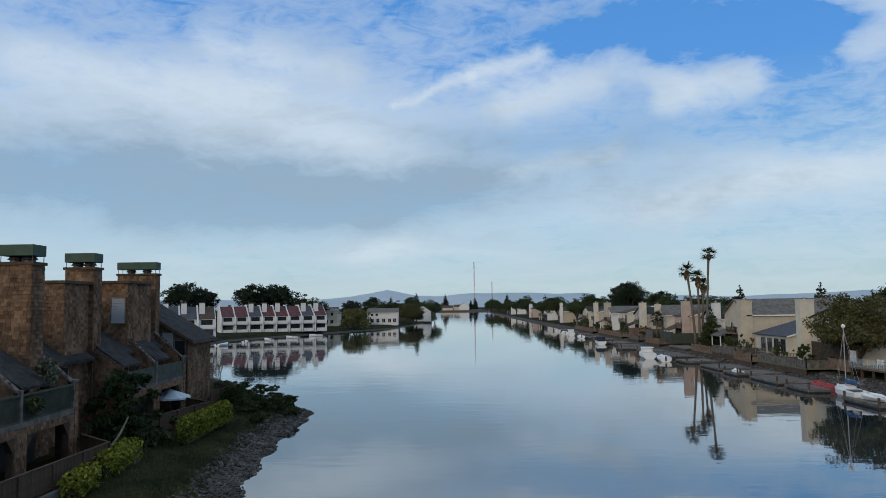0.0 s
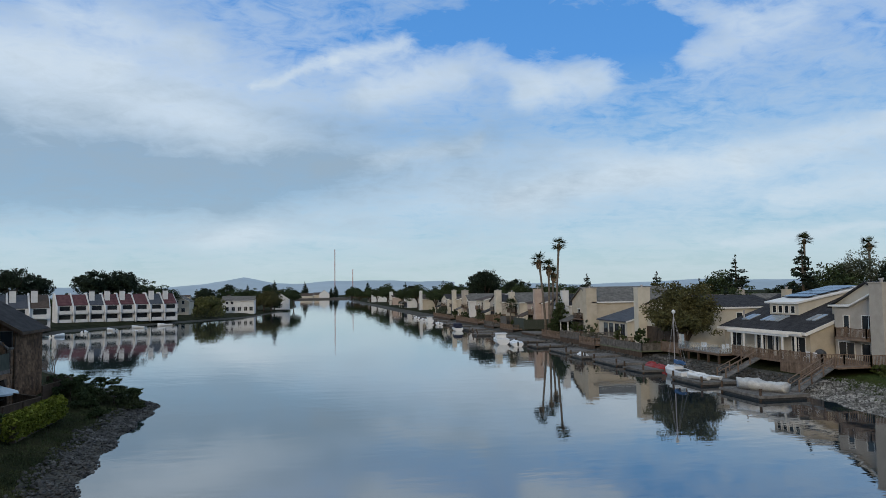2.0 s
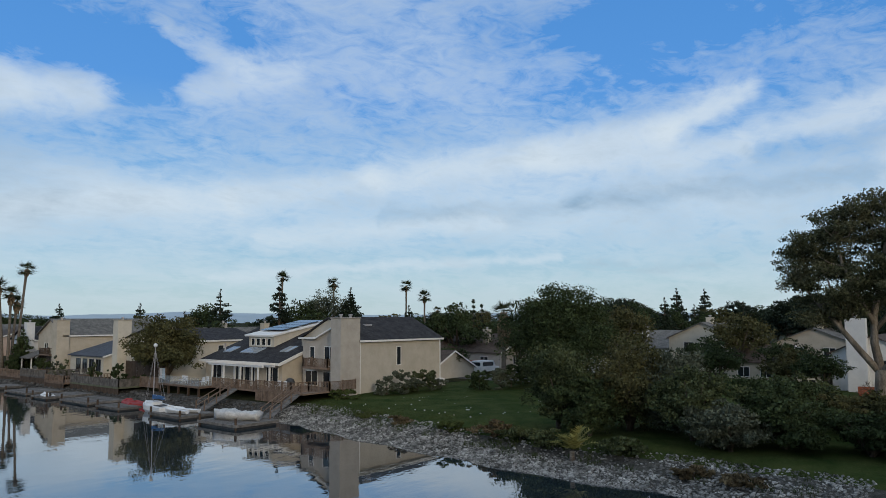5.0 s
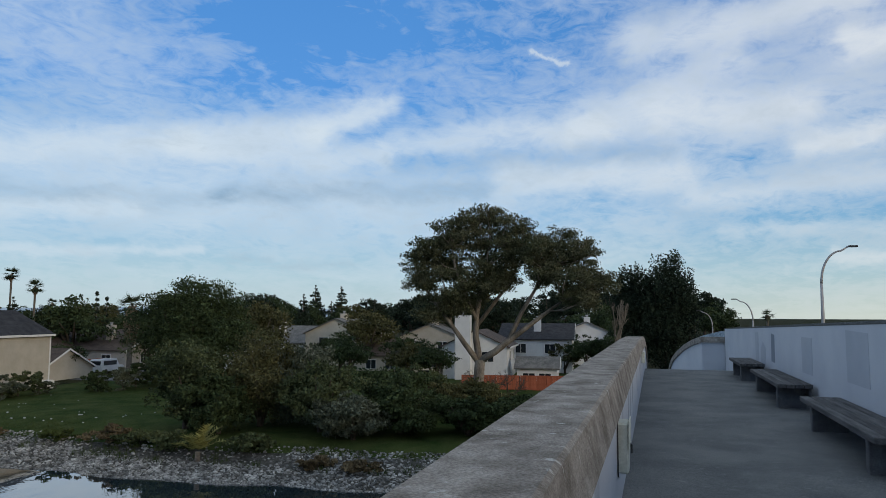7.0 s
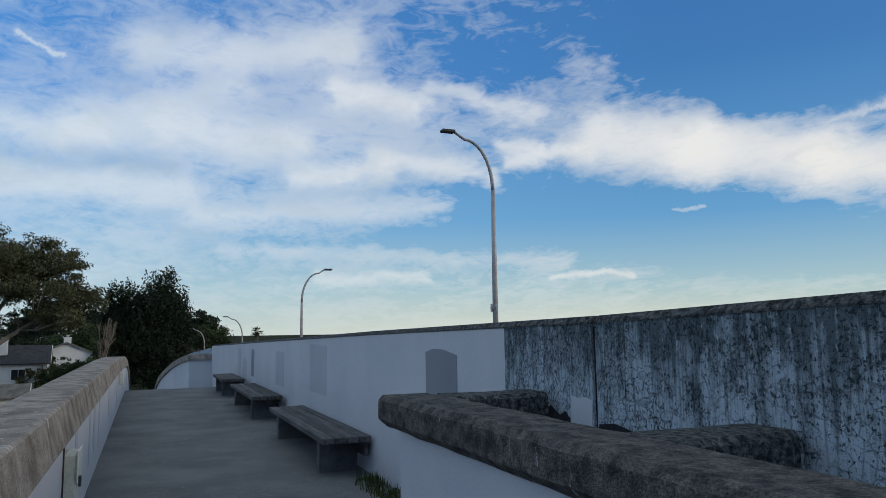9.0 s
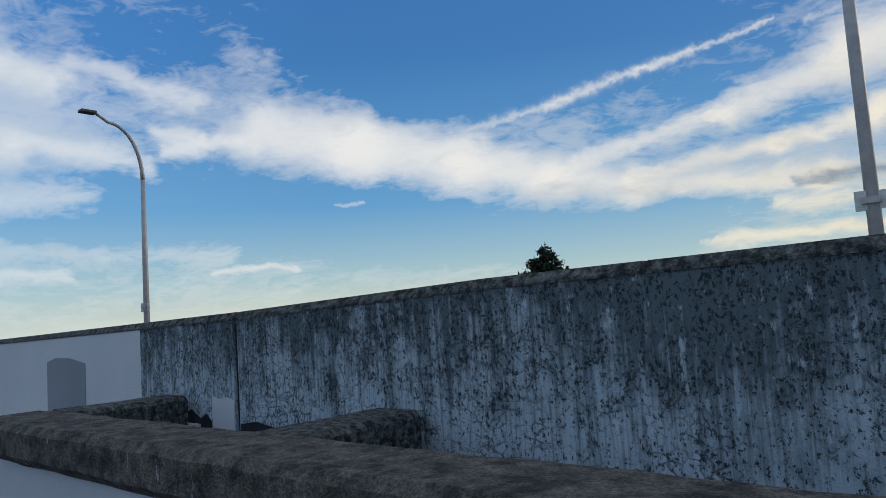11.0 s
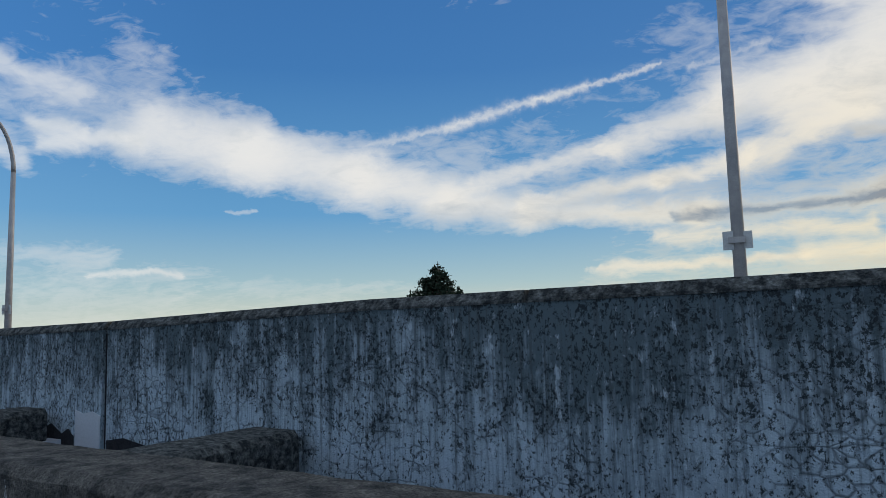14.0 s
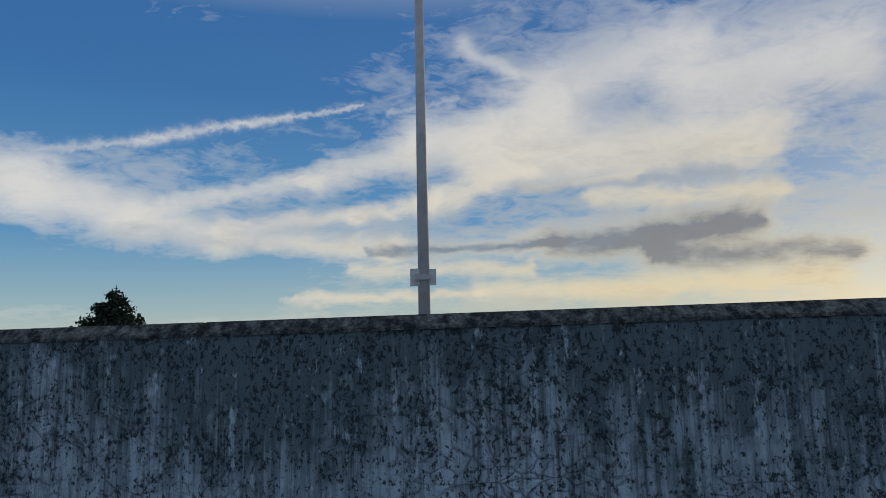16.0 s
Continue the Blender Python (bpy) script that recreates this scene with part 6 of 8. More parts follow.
def hedge(x0, y0, x1, y1, w, h, seed, z=1.15):
    t = thing("hedge", ((x0 + x1) / 2, (y0 + y1) / 2, z), "clipped yellow-green hedge along a garden fence", "hedge", "clipped hedges")
    lobes = []
    n = max(3, int(math.hypot(x1 - x0, y1 - y0) / 0.45))
    for k in range(n + 1):
        q = k / n
        for zz in (0.28, 0.72):
            lobes.append((x0 + (x1 - x0) * q, y0 + (y1 - y0) * q, z + h * zz, w * 0.55, 0.42, h * 0.36))
    part("stems", boxes((min(x0, x1) - 0.1, min(y0, y1), z - 0.2, max(x0, x1) + 0.1, max(y0, y1), z + h * 0.55)), M_BARKD, t)
    part("foliage", leaf_mesh("foliage", lobes, 420 * n, 0.1, L_HEDGE, seed, 0.7), L_HEDGE, t)


hedge(-16.0, 44.5, -15.9, 52.2, 1.0, 1.35, 5)
hedge(-16.5, 35.2, -16.9, 39.0, 1.1, 1.15, 6)
hedge(-16.2, 31.6, -16.4, 33.4, 1.0, 1.0, 7)

# far trees: a few models, repeated
protos = [
    broadleaf(80, 92, 1.3, 9.0, 4.5, L_OAK, 201, "dark round tree among the houses", 6500, 0.21, 0.2, 20, group="trees among the houses"),
    broadleaf(92, 72, 1.3, 9.5, 5.4, L_OAK, 202, "spreading tree among the houses", 6500, 0.22, 0.25, 22, group="trees among the houses"),
    conifer(118, 62, 1.3, 12.0, 3.4, L_PINE, 203, "dark conifer among the houses", 3600, 0.28, False, 16, group="trees among the houses"),
    broadleaf(86, 110, 1.3, 7.5, 4.2, L_RUSTY, 204, "olive-brown tree among the houses", 4500, 0.24, 0.15, 18, group="trees among the houses"),
    broadleaf(126, 30, 1.3, 11.5, 4.0, L_PINE, 205, "tall dark tree among the houses", 6000, 0.22, 0.35, 20, group="trees among the houses"),
    broadleaf(98, 46, 1.3, 10.0, 5.0, L_RUSTY, 206, "olive green tree among the houses", 6000, 0.21, 0.2, 22, group="trees among the houses")]


def plant(i, x, y, s, z=1.3):
    o = protos[i]
    return copy_thing(o, Matrix.Translation((x, y, z)) @ Matrix.Rotation(x * 7.3 + y, 4, "Z") @ Matrix.Diagonal((s * 1.05, s * 1.05, s, 1)))


rng = random.Random(77)
for k in range(46):
    y = rng.uniform(95, 420)
    plant(rng.choice([0, 1, 2, 3, 4, 0]), rng.uniform(68, 105) + y * 0.06, y, rng.uniform(0.72, 1.2))
for k in range(32):
    a, d = radians(rng.uniform(47, 101)), rng.uniform(130, 300)
    plant(rng.choice([0, 1, 2, 3, 4, 5]), math.sin(a) * d, math.cos(a) * d, rng.uniform(0.55, 0.85) * (0.75 + d / 420))
for x, y, i, s in ((100, 30, 5, 0.88), (118, 24, 4, 0.95), (122, 20, 2, 0.95), (128, 15, 4, 1.0), (135, 14, 0, 1.1), (92, 22, 0, 0.62), (84, 20, 3, 0.6), (80, 26, 0, 0.6), (88, 30, 1, 0.55), (78, 15.5, 0, 0.55), (100, 2, 3, 0.55), (97, -1, 0, 0.6), (106, -5, 0, 0.62), (112, 3, 1, 0.6), (120, -8, 0, 0.9), (130, -4, 1, 0.95), (140, 0, 0, 1.05), (95, 62, 0, 0.75), (100, 66, 3, 0.8), (104, 56, 4, 0.7), (78, 62, 0, 0.5), (74, 70, 3, 0.6), (70, 84, 0, 0.7), (68, 104, 1, 0.75), (72, 120, 2, 0.8), (66, 139, 0, 0.85), (66, 170, 0, 0.9), (64, 205, 1, 0.95), (60, 265, 0, 1.15), (56, 275, 1, 1.1), (54, 290, 0, 1.1), (52, 325, 1, 1.05), (55, 335, 0, 1.2), (53, 375, 0, 1.1), (56, 395, 2, 1.1), (54, 455, 0, 1.2), (57, 490, 1, 1.3), (54, 530, 0, 1.2), (62, 240, 4, 1.35), (64, 246, 4, 1.3)):
    plant(i, x, y, s)
for x, y, i, s in ((-92, 252, 4, 1.55), (-88, 258, 4, 1.4), (-70, 262, 4, 1.5), (-66, 266, 4, 1.4), (-62, 268, 4, 1.5), (-56, 285, 0, 1.45), (-53, 290, 0, 1.3), (-82, 250, 0, 0.95), (-77, 260, 0, 1.0), (-100, 240, 4, 1.1), (-110, 246, 0, 1.1), (-46, 330, 2, 0.85), (-42, 335, 4, 0.95), (-38, 345, 0, 1.0), (-30, 350, 1, 1.0), (-22, 355, 0, 1.0), (-18, 345, 3, 1.15), (-15, 352, 3, 1.2), (-14, 365, 2, 1.2), (-10, 400, 0, 1.1), (-8, 440, 1, 1.1), (-6, 470, 0, 1.0), (-25, 380, 0, 1.2), (-35, 300, 3, 0.6), (-14, 335, 3, 0.9)):
    plant(i, x, y, s)
for k in range(34):
    plant(rng.choice([0, 1, 2, 4]), rng.uniform(-160, 330), rng.uniform(1015, 1090), rng.uniform(1.1, 2.1))
for k in range(16):
    plant(rng.choice([0, 1, 3]), rng.uniform(50, 66), rng.uniform(560, 960), rng.uniform(0.9, 1.4))
for k in range(10):
    plant(rng.choice([0, 1, 3]), rng.uniform(-40, -14), rng.uniform(480, 960), rng.uniform(0.9, 1.4))
for k in range(60):
    a, d = radians(rng.uniform(62, 101)), rng.uniform(170, 300)
    plant(rng.choice([0, 1, 2, 4, 4, 3]), math.sin(a) * d, math.cos(a) * d, rng.uniform(1.0, 1.35) * (0.75 + d / 700))
wl = thing("willow", (-33.4, 272.5, 0.9), "pale green weeping willow on the far bank", "tree")
part("trunk", tube(nb(), [(-33.4, 272.5, 0.5), (-33.2, 272.5, 6.0)], [0.4, 0.2], 7), M_BARKD, wl)
part("crown", leaf_mesh("crown", clumps(-33.4, 272.5, 5.4, 5.6, 4.5, 3.4, 20, 7) + [(-33.4 + dx, 271.0, 3.0, 1.0, 1.0, 2.2) for dx in (-5, -3.6, -2, -0.5, 1, 2.6, 4.2, 5)], 4200, 0.34, L_WILLOW, 12, 0.4, 0, 0.8), L_WILLOW, wl)


# ---- brown shingled townhouses on the near left point ----
def shingles(parent, axis, face, a0, a1, z0, z1, out, mat, seed, row=0.21, w0=0.16, w1=0.34, slope=None):
    """Courses of split shingles of uneven width; slope gives the upper limit at a."""
    r = random.Random(seed)
    v, f = [], []
    z = z0
    while z < z1 - 0.03:
        a = a0 - r.uniform(0, 0.2)
        while a < a1:
            b = a + r.uniform(w0, w1)
            p, q = max(a, a0), min(b - 0.012, a1)
            zt = min(z + row + 0.02, z1, slope((p + q) / 2) if slope else 1e9)
            zl = z + r.uniform(-0.02, 0.02)
            if q - p > 0.03 and zt - zl > 0.05:
                d0, d1 = r.uniform(0.028, 0.05), 0.006
                i = len(v)
                for (aa, zz, dd) in ((p, zl, d0), (q, zl, d0), (q, zt, d1), (p, zt, d1), (p, zl, 0.0), (q, zl, 0.0)):
                    v.append((face + out * dd, aa, zz) if axis == 0 else (aa, face + out * dd, zz))
                f.extend([(i, i + 1, i + 2, i + 3), (i + 4, i + 5, i + 1, i), (i, i + 3, i + 4), (i + 1, i + 5, i + 2)])
            a = b
        z += row
    me = bpy.data.meshes.new("shingles")
    me.from_pydata(v, [], f)
    me.materials.append(mat)
    return part("shingles", me, mat, parent, "weathered cedar shingles", kind="stuff")


def shaft(parent, x0, x1, y0, y1, z0, z1, seed):
    c = part("chimney", boxes((x0, y0, z0, x1, y1, z1)), M_PURLIN, parent, "broad shingled chimney shaft")
    shingles(c, 1, y0, x0, x1, z0, z1 - 0.12, -1, M_SHINGLE, seed)
    shingles(c, 0, x1, y0, y1, z0, z1 - 0.12, 1, M_SHINGLE, seed + 1)
    part("crown", boxes((x0 - 0.1, y0 - 0.1, z1 - 0.12, x1 + 0.1, y1 + 0.1, z1 + 0.04)), M_PURLIN, c)
    for x in (x0 + (x1 - x0) * 0.3, x0 + (x1 - x0) * 0.72):
        part("flue", tube(nb(), [(x, (y0 + y1) / 2, z1 + 0.04), (x, (y0 + y1) / 2, z1 + 0.16), (x, (y0 + y1) / 2, z1 + 0.17), (x, (y0 + y1) / 2, z1 + 0.34)], [0.3, 0.3, 0.42, 0.3], 10), M_DARK, c)
    for x in (x0 + 0.02, x1 - 0.05):
        for y in (y0 + 0.02, y1 - 0.05):
            part("strut", boxes((x, y, z1 + 0.04, x + 0.03, y + 0.03, z1 + 0.36)), M_DARK, c)
    part("hood", boxes((x0 - 0.05, y0 - 0.05, z1 + 0.36, x1 + 0.05, y1 + 0.05, z1 + 0.95), bevel=0.02), M_CAPGREEN, c, "green sheet-metal chimney hood")
    return c


def lattice(parent, y0, y1, x, z0, z1):
    r = part("railing", boxes((x - 0.06, y0, z1 - 0.1, x + 0.06, y1, z1), (x - 0.05, y0, z0, x + 0.05, y1, z0 + 0.08)), M_GREENRAIL, parent, "green balcony railing")
    b = nb()
    n = int((y1 - y0) / 0.13)
    h = z1 - z0 - 0.18
    for k in range(-int(h / 0.13), n):
        for s in (1, -1):
            ya, yb = y0 + k * 0.13, y0 + k * 0.13 + h
            za, zb = (z0 + 0.08, z1 - 0.1) if s > 0 else (z1 - 0.1, z0 + 0.08)
            if ya < y0:
                za += (zb - za) * (y0 - ya) / h
                ya = y0
            if yb > y1:
                zb = za + (zb - za) * (y1 - ya) / (yb - ya)
                yb = y1
            if yb - ya > 0.05:
                w = 0.022
                extrude_poly(b, [(ya - w, za), (ya + w, za), (yb + w, zb), (yb - w, zb)], 0, x - 0.012 + s * 0.013, x + 0.012 + s * 0.013)
    part("lattice", b, M_GREENRAIL, r, kind="stuff")
    return r


def townhouse(y0, y1, fx, seed, eave=6.5, top=10.2, back=-36):
    t = thing("townhouse", ((fx + back) / 2, (y0 + y1) / 2, 1.2), "brown cedar-shingled townhouse with steep dark roofs and balconies", "house", "brown townhouses")
    run = 6.0
    part("wall", extrude_poly(nb(), [(fx, 0.8), (fx, eave), (fx - run, top), (back, top), (back, 0.8)], 1, y0, y1), M_PURLIN, t)
    shingles(t, 1, y0, fx - 7, fx, 1.0, top, -1, M_SHINGLE, seed, slope=lambda a: eave + (fx - a) * (top - eave) / run if a > fx - run else top)
    shingles(t, 0, fx, y0, y1, 1.0, eave, 1, M_SHINGLE, seed + 5)
    b = nb()
    k = (top - eave) / run
    slab(b, [(fx + 0.5, y0 - 0.3, eave - 0.5 * k + 0.15), (fx + 0.5, y1 + 0.3, eave - 0.5 * k + 0.15), (fx - run, y1 + 0.3, top + 0.15), (fx - run, y0 - 0.3, top + 0.15)], 0.16)
    part("roof", b, M_ROOF, t, "steep dark shingle roof")
    b = nb()
    extrude_poly(b, [(fx + 0.55, eave - 0.5 * k - 0.12), (fx - run, top - 0.1), (fx - run, top + 0.17), (fx + 0.55, eave - 0.5 * k + 0.17)], 1, y0 - 0.36, y0 - 0.303)
    box(b, fx + 0.5, y0 - 0.3, eave - 0.5 * k - 0.08, fx + 0.57, y1 + 0.3, eave - 0.5 * k + 0.12)
    part("barge_board", b, M_PURLIN, t)
    return t


t1 = townhouse(26.0, 40.2, -22.0, 300)
shaft(t1, -23.2, -21.48, 37.2, 38.35, 4.2, 11.75, 310)
t2 = townhouse(46.2, 57.2, -22.6, 320)
shaft(t2, -24.42, -22.56, 46.0, 47.05, 1.0, 11.95, 330)
t3 = townhouse(58.7, 64.2, -20.95, 340, 6.75, 10.4)
shaft(t3, -26.17, -23.12, 57.25, 58.1, 5.8, 12.05, 350)
window(t3, 1, 58.66, -22.6, 6.6, 0.9, 1.3, -1, M_GREYWOOD, M_SKYLIGHT)
window(t3, 1, 58.66, -21.6, 6.0, 0.8, 1.2, -1, M_GREYWOOD)
part("downpipe", tube(nb(), [(-20.95, 58.55, 1.2), (-20.95, 58.55, 6.5)], 0.05, 6), M_PURLIN, t3)
# upper boxes between the shafts
for t, x0, x1, y0, y1, z1, wz in ((t1, -28.0, -22.83, 43.0, 45.9, 10.85, None), (t2, -26.4, -22.55, 51.0, 55.0, 11.1, 9.15)):
    bx_ = part("dormer", boxes((x0, y0, 6.5, x1, y1, z1)), M_PURLIN, t, "shingled roof box")
    shingles(bx_, 1, y0, x0, x1, 6.5, z1, -1, M_SHINGLE, int(y0))
    shingles(bx_, 0, x1, y0, y1, 6.5, z1, 1, M_SHINGLE, int(y0) + 1)
    part("parapet_cap", boxes((x0 - 0.15, y0 - 0.15, z1, x1 + 0.15, y1 + 0.15, z1 + 0.18)), M_PURLIN, bx_)
    if wz:
        window(bx_, 1, y0 - 0.03, x1 - 0.66, wz, 0.95, 1.75, -1, M_GREYWOOD, M_SKYLIGHT)
# link between the first two units
part("link_wall", boxes((-34, 40.2, 0.8, -22.8, 46.2, 6.4)), M_PURLIN, t1)
b = nb()
slab(b, [(-22.3, 40.4, 6.2), (-22.3, 46.0, 6.2), (-27.5, 46.0, 9.6), (-27.5, 40.4, 9.6)], 0.2)
part("roof", b, M_ROOF, t1, "steep dark shingle roof")
shingles(t1, 0, -22.8, 40.2, 46.2, 1.0, 6.3, 1, M_SHINGLE, 360)
window(t1, 0, -22.75, 42.6, 5.2, 1.6, 1.2, 1, M_GREYWOOD)
window(t1, 0, -22.75, 42.6, 3.4, 1.6, 1.4, 1, M_GREYWOOD, M_SKYLIGHT)
part("downpipe", tube(nb(), [(-22.2, 45.6, 1.2), (-22.2, 45.6, 6.1)], 0.06, 6), M_PURLIN, t1)


def balcony_bay(t, y0, y1, x0, x1, seed, lat=True):
    """A balcony over arched garage bays, with a dark lean-to roof."""
    fl = part("balcony", boxes((x0, y0, 3.75, x1, y1, 4.0)), M_GREYWOOD, t, "pale edge of the balcony floor")
    n = 2
    for k in range(n):
        ya, yb = y0 + (y1 - y0) * k / n, y0 + (y1 - y0) * (k + 1) / n
        arch = [(ya, 1.0), (ya + 0.55, 1.0), (ya + 0.55, 2.7), (ya + 1.1, 3.4), (yb - 1.1, 3.4), (yb - 0.55, 2.7), (yb - 0.55, 1.0), (yb, 1.0), (yb, 3.75), (ya, 3.75)]
        a = part("arch", extrude_poly(nb(), arch, 0, x1 - 0.35, x1 - 0.02), M_PURLIN, t, "shingled arch")
        shingles(a, 0, x1 - 0.02, ya + 0.02, ya + 0.5, 1.0, 3.7, 1, M_SHINGLE, seed + k)
        shingles(a, 0, x1 - 0.02, yb - 0.5, yb, 1.0, 3.7, 1, M_SHINGLE, seed + k + 7)
        shingles(a, 0, x1 - 0.02, ya + 0.5, yb - 0.5, 3.38, 3.74, 1, M_SHINGLE, seed + k + 9, 0.18)
        if lat:
            lattice(fl, ya + 0.1, yb - 0.1, x1 - 0.1, 4.0, 5.3)
        else:
            part("railing", boxes((x1 - 0.12, ya + 0.1, 4.0, x1 - 0.05, yb - 0.1, 5.15)), M_GREENRAIL, fl, "solid green-grey balcony panel")
        part("post", boxes((x1 - 0.2, yb - 0.1, 4.0, x1, yb + 0.1, 5.5)), M_GREYWOOD, fl)
    pier = part("pier", boxes((x1 - 1.0, y1, 0.9, x1, y1 + 0.35, 5.4)), M_PURLIN, t, "shingled corner pier")
    shingles(pier, 0, x1, y1, y1 + 0.35, 0.9, 5.35, 1, M_SHINGLE, seed + 20)
    part("lintel", boxes((x1 - 1.1, y1 - 0.05, 5.4, x1 + 0.06, y1 + 0.45, 5.52)), M_GREYWOOD, t)
    for k in range(n):
        ya, yb = y0 + (y1 - y0) * k / n, y0 + (y1 - y0) * (k + 1) / n
        fin = part("fin_wall", extrude_poly(nb(), [(x0 - 0.3, 3.9), (x1 - 0.25, 3.9), (x1 - 0.25, 5.5), (x0 - 0.3, 7.3)], 1, yb - 0.3, yb - 0.1), M_PURLIN, t, "shingled fin wall between balconies")
        shingles(fin, 1, yb - 0.3, x0 - 0.3, x1 - 0.25, 3.9, 7.2, -1, M_SHINGLE, seed + k + 50, slope=lambda a: 5.5 + (x1 - a) * 1.8 / (x1 - x0))
        part("fin_cap", extrude_poly(nb(), [(x1 - 0.1, 5.42), (x1 - 0.1, 5.54), (x0 - 0.35, 7.48), (x0 - 0.35, 7.34)], 1, yb - 0.36, yb - 0.04), M_GREYWOOD, fin, "pale board along the fin's top")
        b = nb()
        slab(b, [(x1 - 0.1, ya + 0.1, 5.6), (x1 - 0.1, ya + (yb - ya) * 0.52, 5.6), (x0 - 0.6, ya + (yb - ya) * 0.52, 7.3), (x0 - 0.6, ya + 0.1, 7.3)], 0.14)
        part("lean_to_roof", b, M_ROOF, t, "dark lean-to roof over half of the balcony")
        window(t, 0, x0 + 0.06, ya + (yb - ya) * 0.72, 5.0, 1.7, 1.8, 1, M_GREYWOOD)
    side = part("side_wall", extrude_poly(nb(), [(x0 - 0.2, 0.9), (x1 - 0.02, 0.9), (x1 - 0.02, 5.5), (x0 - 0.2, 6.9)], 1, y0 - 0.12, y0 - 0.02), M_PURLIN, t, "shingled side wall of the balcony bay")
    shingles(side, 1, y0 - 0.12, x0 - 0.2, x1 - 0.02, 0.9, 6.9, -1, M_SHINGLE, seed + 31, slope=lambda a: 5.5 + (x1 - a) * 1.4 / (x1 - x0 + 0.2))
    # dark sheet before the back wall, painted as the shade below the balcony
    part("bay_shade_panel", boxes((x0 - 0.05, y0 + 0.1, 0.9, x0 + 0.05, y1, 5.6)), M_DARK, t, "dark panel painted as the shade in the bay under the balcony")


balcony_bay(t1, 29.0, 38.6, -21.9, -19.8, 400)
balcony_bay(t2, 46.3, 56.8, -22.5, -20.6, 440, False)

hp = thing("hanging_basket", (-19.7, 34.6, 4.7), "hanging basket of trailing plants on a balcony", "plant")
part("foliage", leaf_mesh("foliage", [(-19.65, 34.6, 4.75, 0.35, 0.5, 0.35)], 300, 0.11, L_BUSH, 3), L_BUSH, hp)
hp = thing("hanging_basket", (-20.2, 36.6, 6.2), "hanging basket of trailing plants on a balcony", "plant")
part("foliage", leaf_mesh("foliage", [(-20.2, 36.6, 6.0, 0.5, 0.5, 0.8)], 500, 0.12, L_GREY, 3), L_GREY, hp)


def board_fence(pts, z0, z1, mat, label, board=0.3):
    (xa, ya), (xb, yb) = pts[0], pts[-1]
    t = thing("garden_fence", (xa, ya, z0), label, "fence")
    for (xa, ya), (xb, yb) in zip(pts, pts[1:]):
        L = math.hypot(xb - xa, yb - ya)
        ang = math.degrees(math.atan2(yb - ya, xb - xa))
        m = pose(xa, ya, 0, 0, 0, ang)
        n = max(1, int(L / board))
        me_b = mesh_of(boxes((0.004, -0.012, z0, L / n - 0.004, 0.012, z1)), "board", mat)
        for k in range(n):
            o = part("board", me_b, mat, t)
            o.matrix_basis = m @ Matrix.Translation((L * k / n, 0, 0))
        for nm, zz in (("rail", z1 - 0.02), ("rail", z0 + 0.25)):
            o = part(nm, boxes((0, -0.06, zz, L, 0.06, zz + 0.06)), mat, t)
            o.matrix_basis = m
        q = max(1, round(L / 2.2))
        for k in range(q + 1):
            o = part("post", boxes((L * k / q - 0.06, -0.09, z0 - 0.3, L * k / q + 0.06, 0.03, z1 + 0.03)), mat, t)
            o.matrix_basis = m
    return t


board_fence([(-17.4, 27.0), (-17.0, 36.6), (-19.6, 39.0)], 1.2, 2.55, M_PURLIN, "dark brown board fence round a patio")
board_fence([(-19.4, 44.2), (-18.6, 44.0), (-17.0, 52.2), (-19.5, 54.5)], 1.2, 2.5, M_PURLIN, "dark brown board fence round a patio")
board_fence([(-19.0, 58.5), (-18.4, 64.0), (-20.9, 65.4)], 1.2, 2.5, M_PURLIN, "dark brown board fence round a patio")
board_fence([(76.3, 12.2), (77.4, 1.0), (78.0, -6.0)], 1.2, 2.85, M_REDFENCE, "red-stained board fence behind the eucalyptus", 0.28)
board_fence([(81.5, 66.5), (96.0, 64.5)], 1.3, 3.0, M_REDFENCE, "reddish board fence by a driveway", 0.35)
kerb = solo("retaining_kerb", boxes((-16.9, 27.5, 0.9, -16.65, 35.6, 1.5), (-18.4, 43.4, 0.9, -18.1, 44.2, 1.5)), M_LEG, "low grey concrete kerb below a fence", "kerb", kind="structure")
um = thing("patio_umbrella", (-21.2, 55.8, 1.25), "open pale-blue patio umbrella over a table", "umbrella")
b = nb()
cx, cy, ring, apex = -21.2, 55.8, [], None
apex = b.verts.new((cx, cy, 3.05))
for k in range(8):
    a = 2 * math.pi * k / 8
    ring.append(b.verts.new((cx + 1.55 * math.cos(a), cy + 1.55 * math.sin(a), 2.45)))
for k in range(8):
    b.faces.new((apex, ring[k], ring[(k + 1) % 8]))
low = [b.verts.new(v.co + Vector((0, 0, -0.14))) for v in ring]
for k in range(8):
    b.faces.new((ring[k], low[k], low[(k + 1) % 8], ring[(k + 1) % 8]))
part("canopy", b, M_UMBRELLA, um)
part("pole", tube(nb(), [(cx, cy, 1.2), (cx, cy, 3.1)], 0.03, 6), M_STEEL, um)
tb = thing("patio_table", (cx, cy, 1.25), "round dark patio table", "table")
part("tabletop", tube(nb(), [(cx, cy, 1.93), (cx, cy, 1.97)], 0.6, 14), M_DARK, tb)
part("leg", tube(nb(), [(cx + 0.1, cy, 1.2), (cx + 0.1, cy, 1.93)], 0.05, 6), M_DARK, tb)

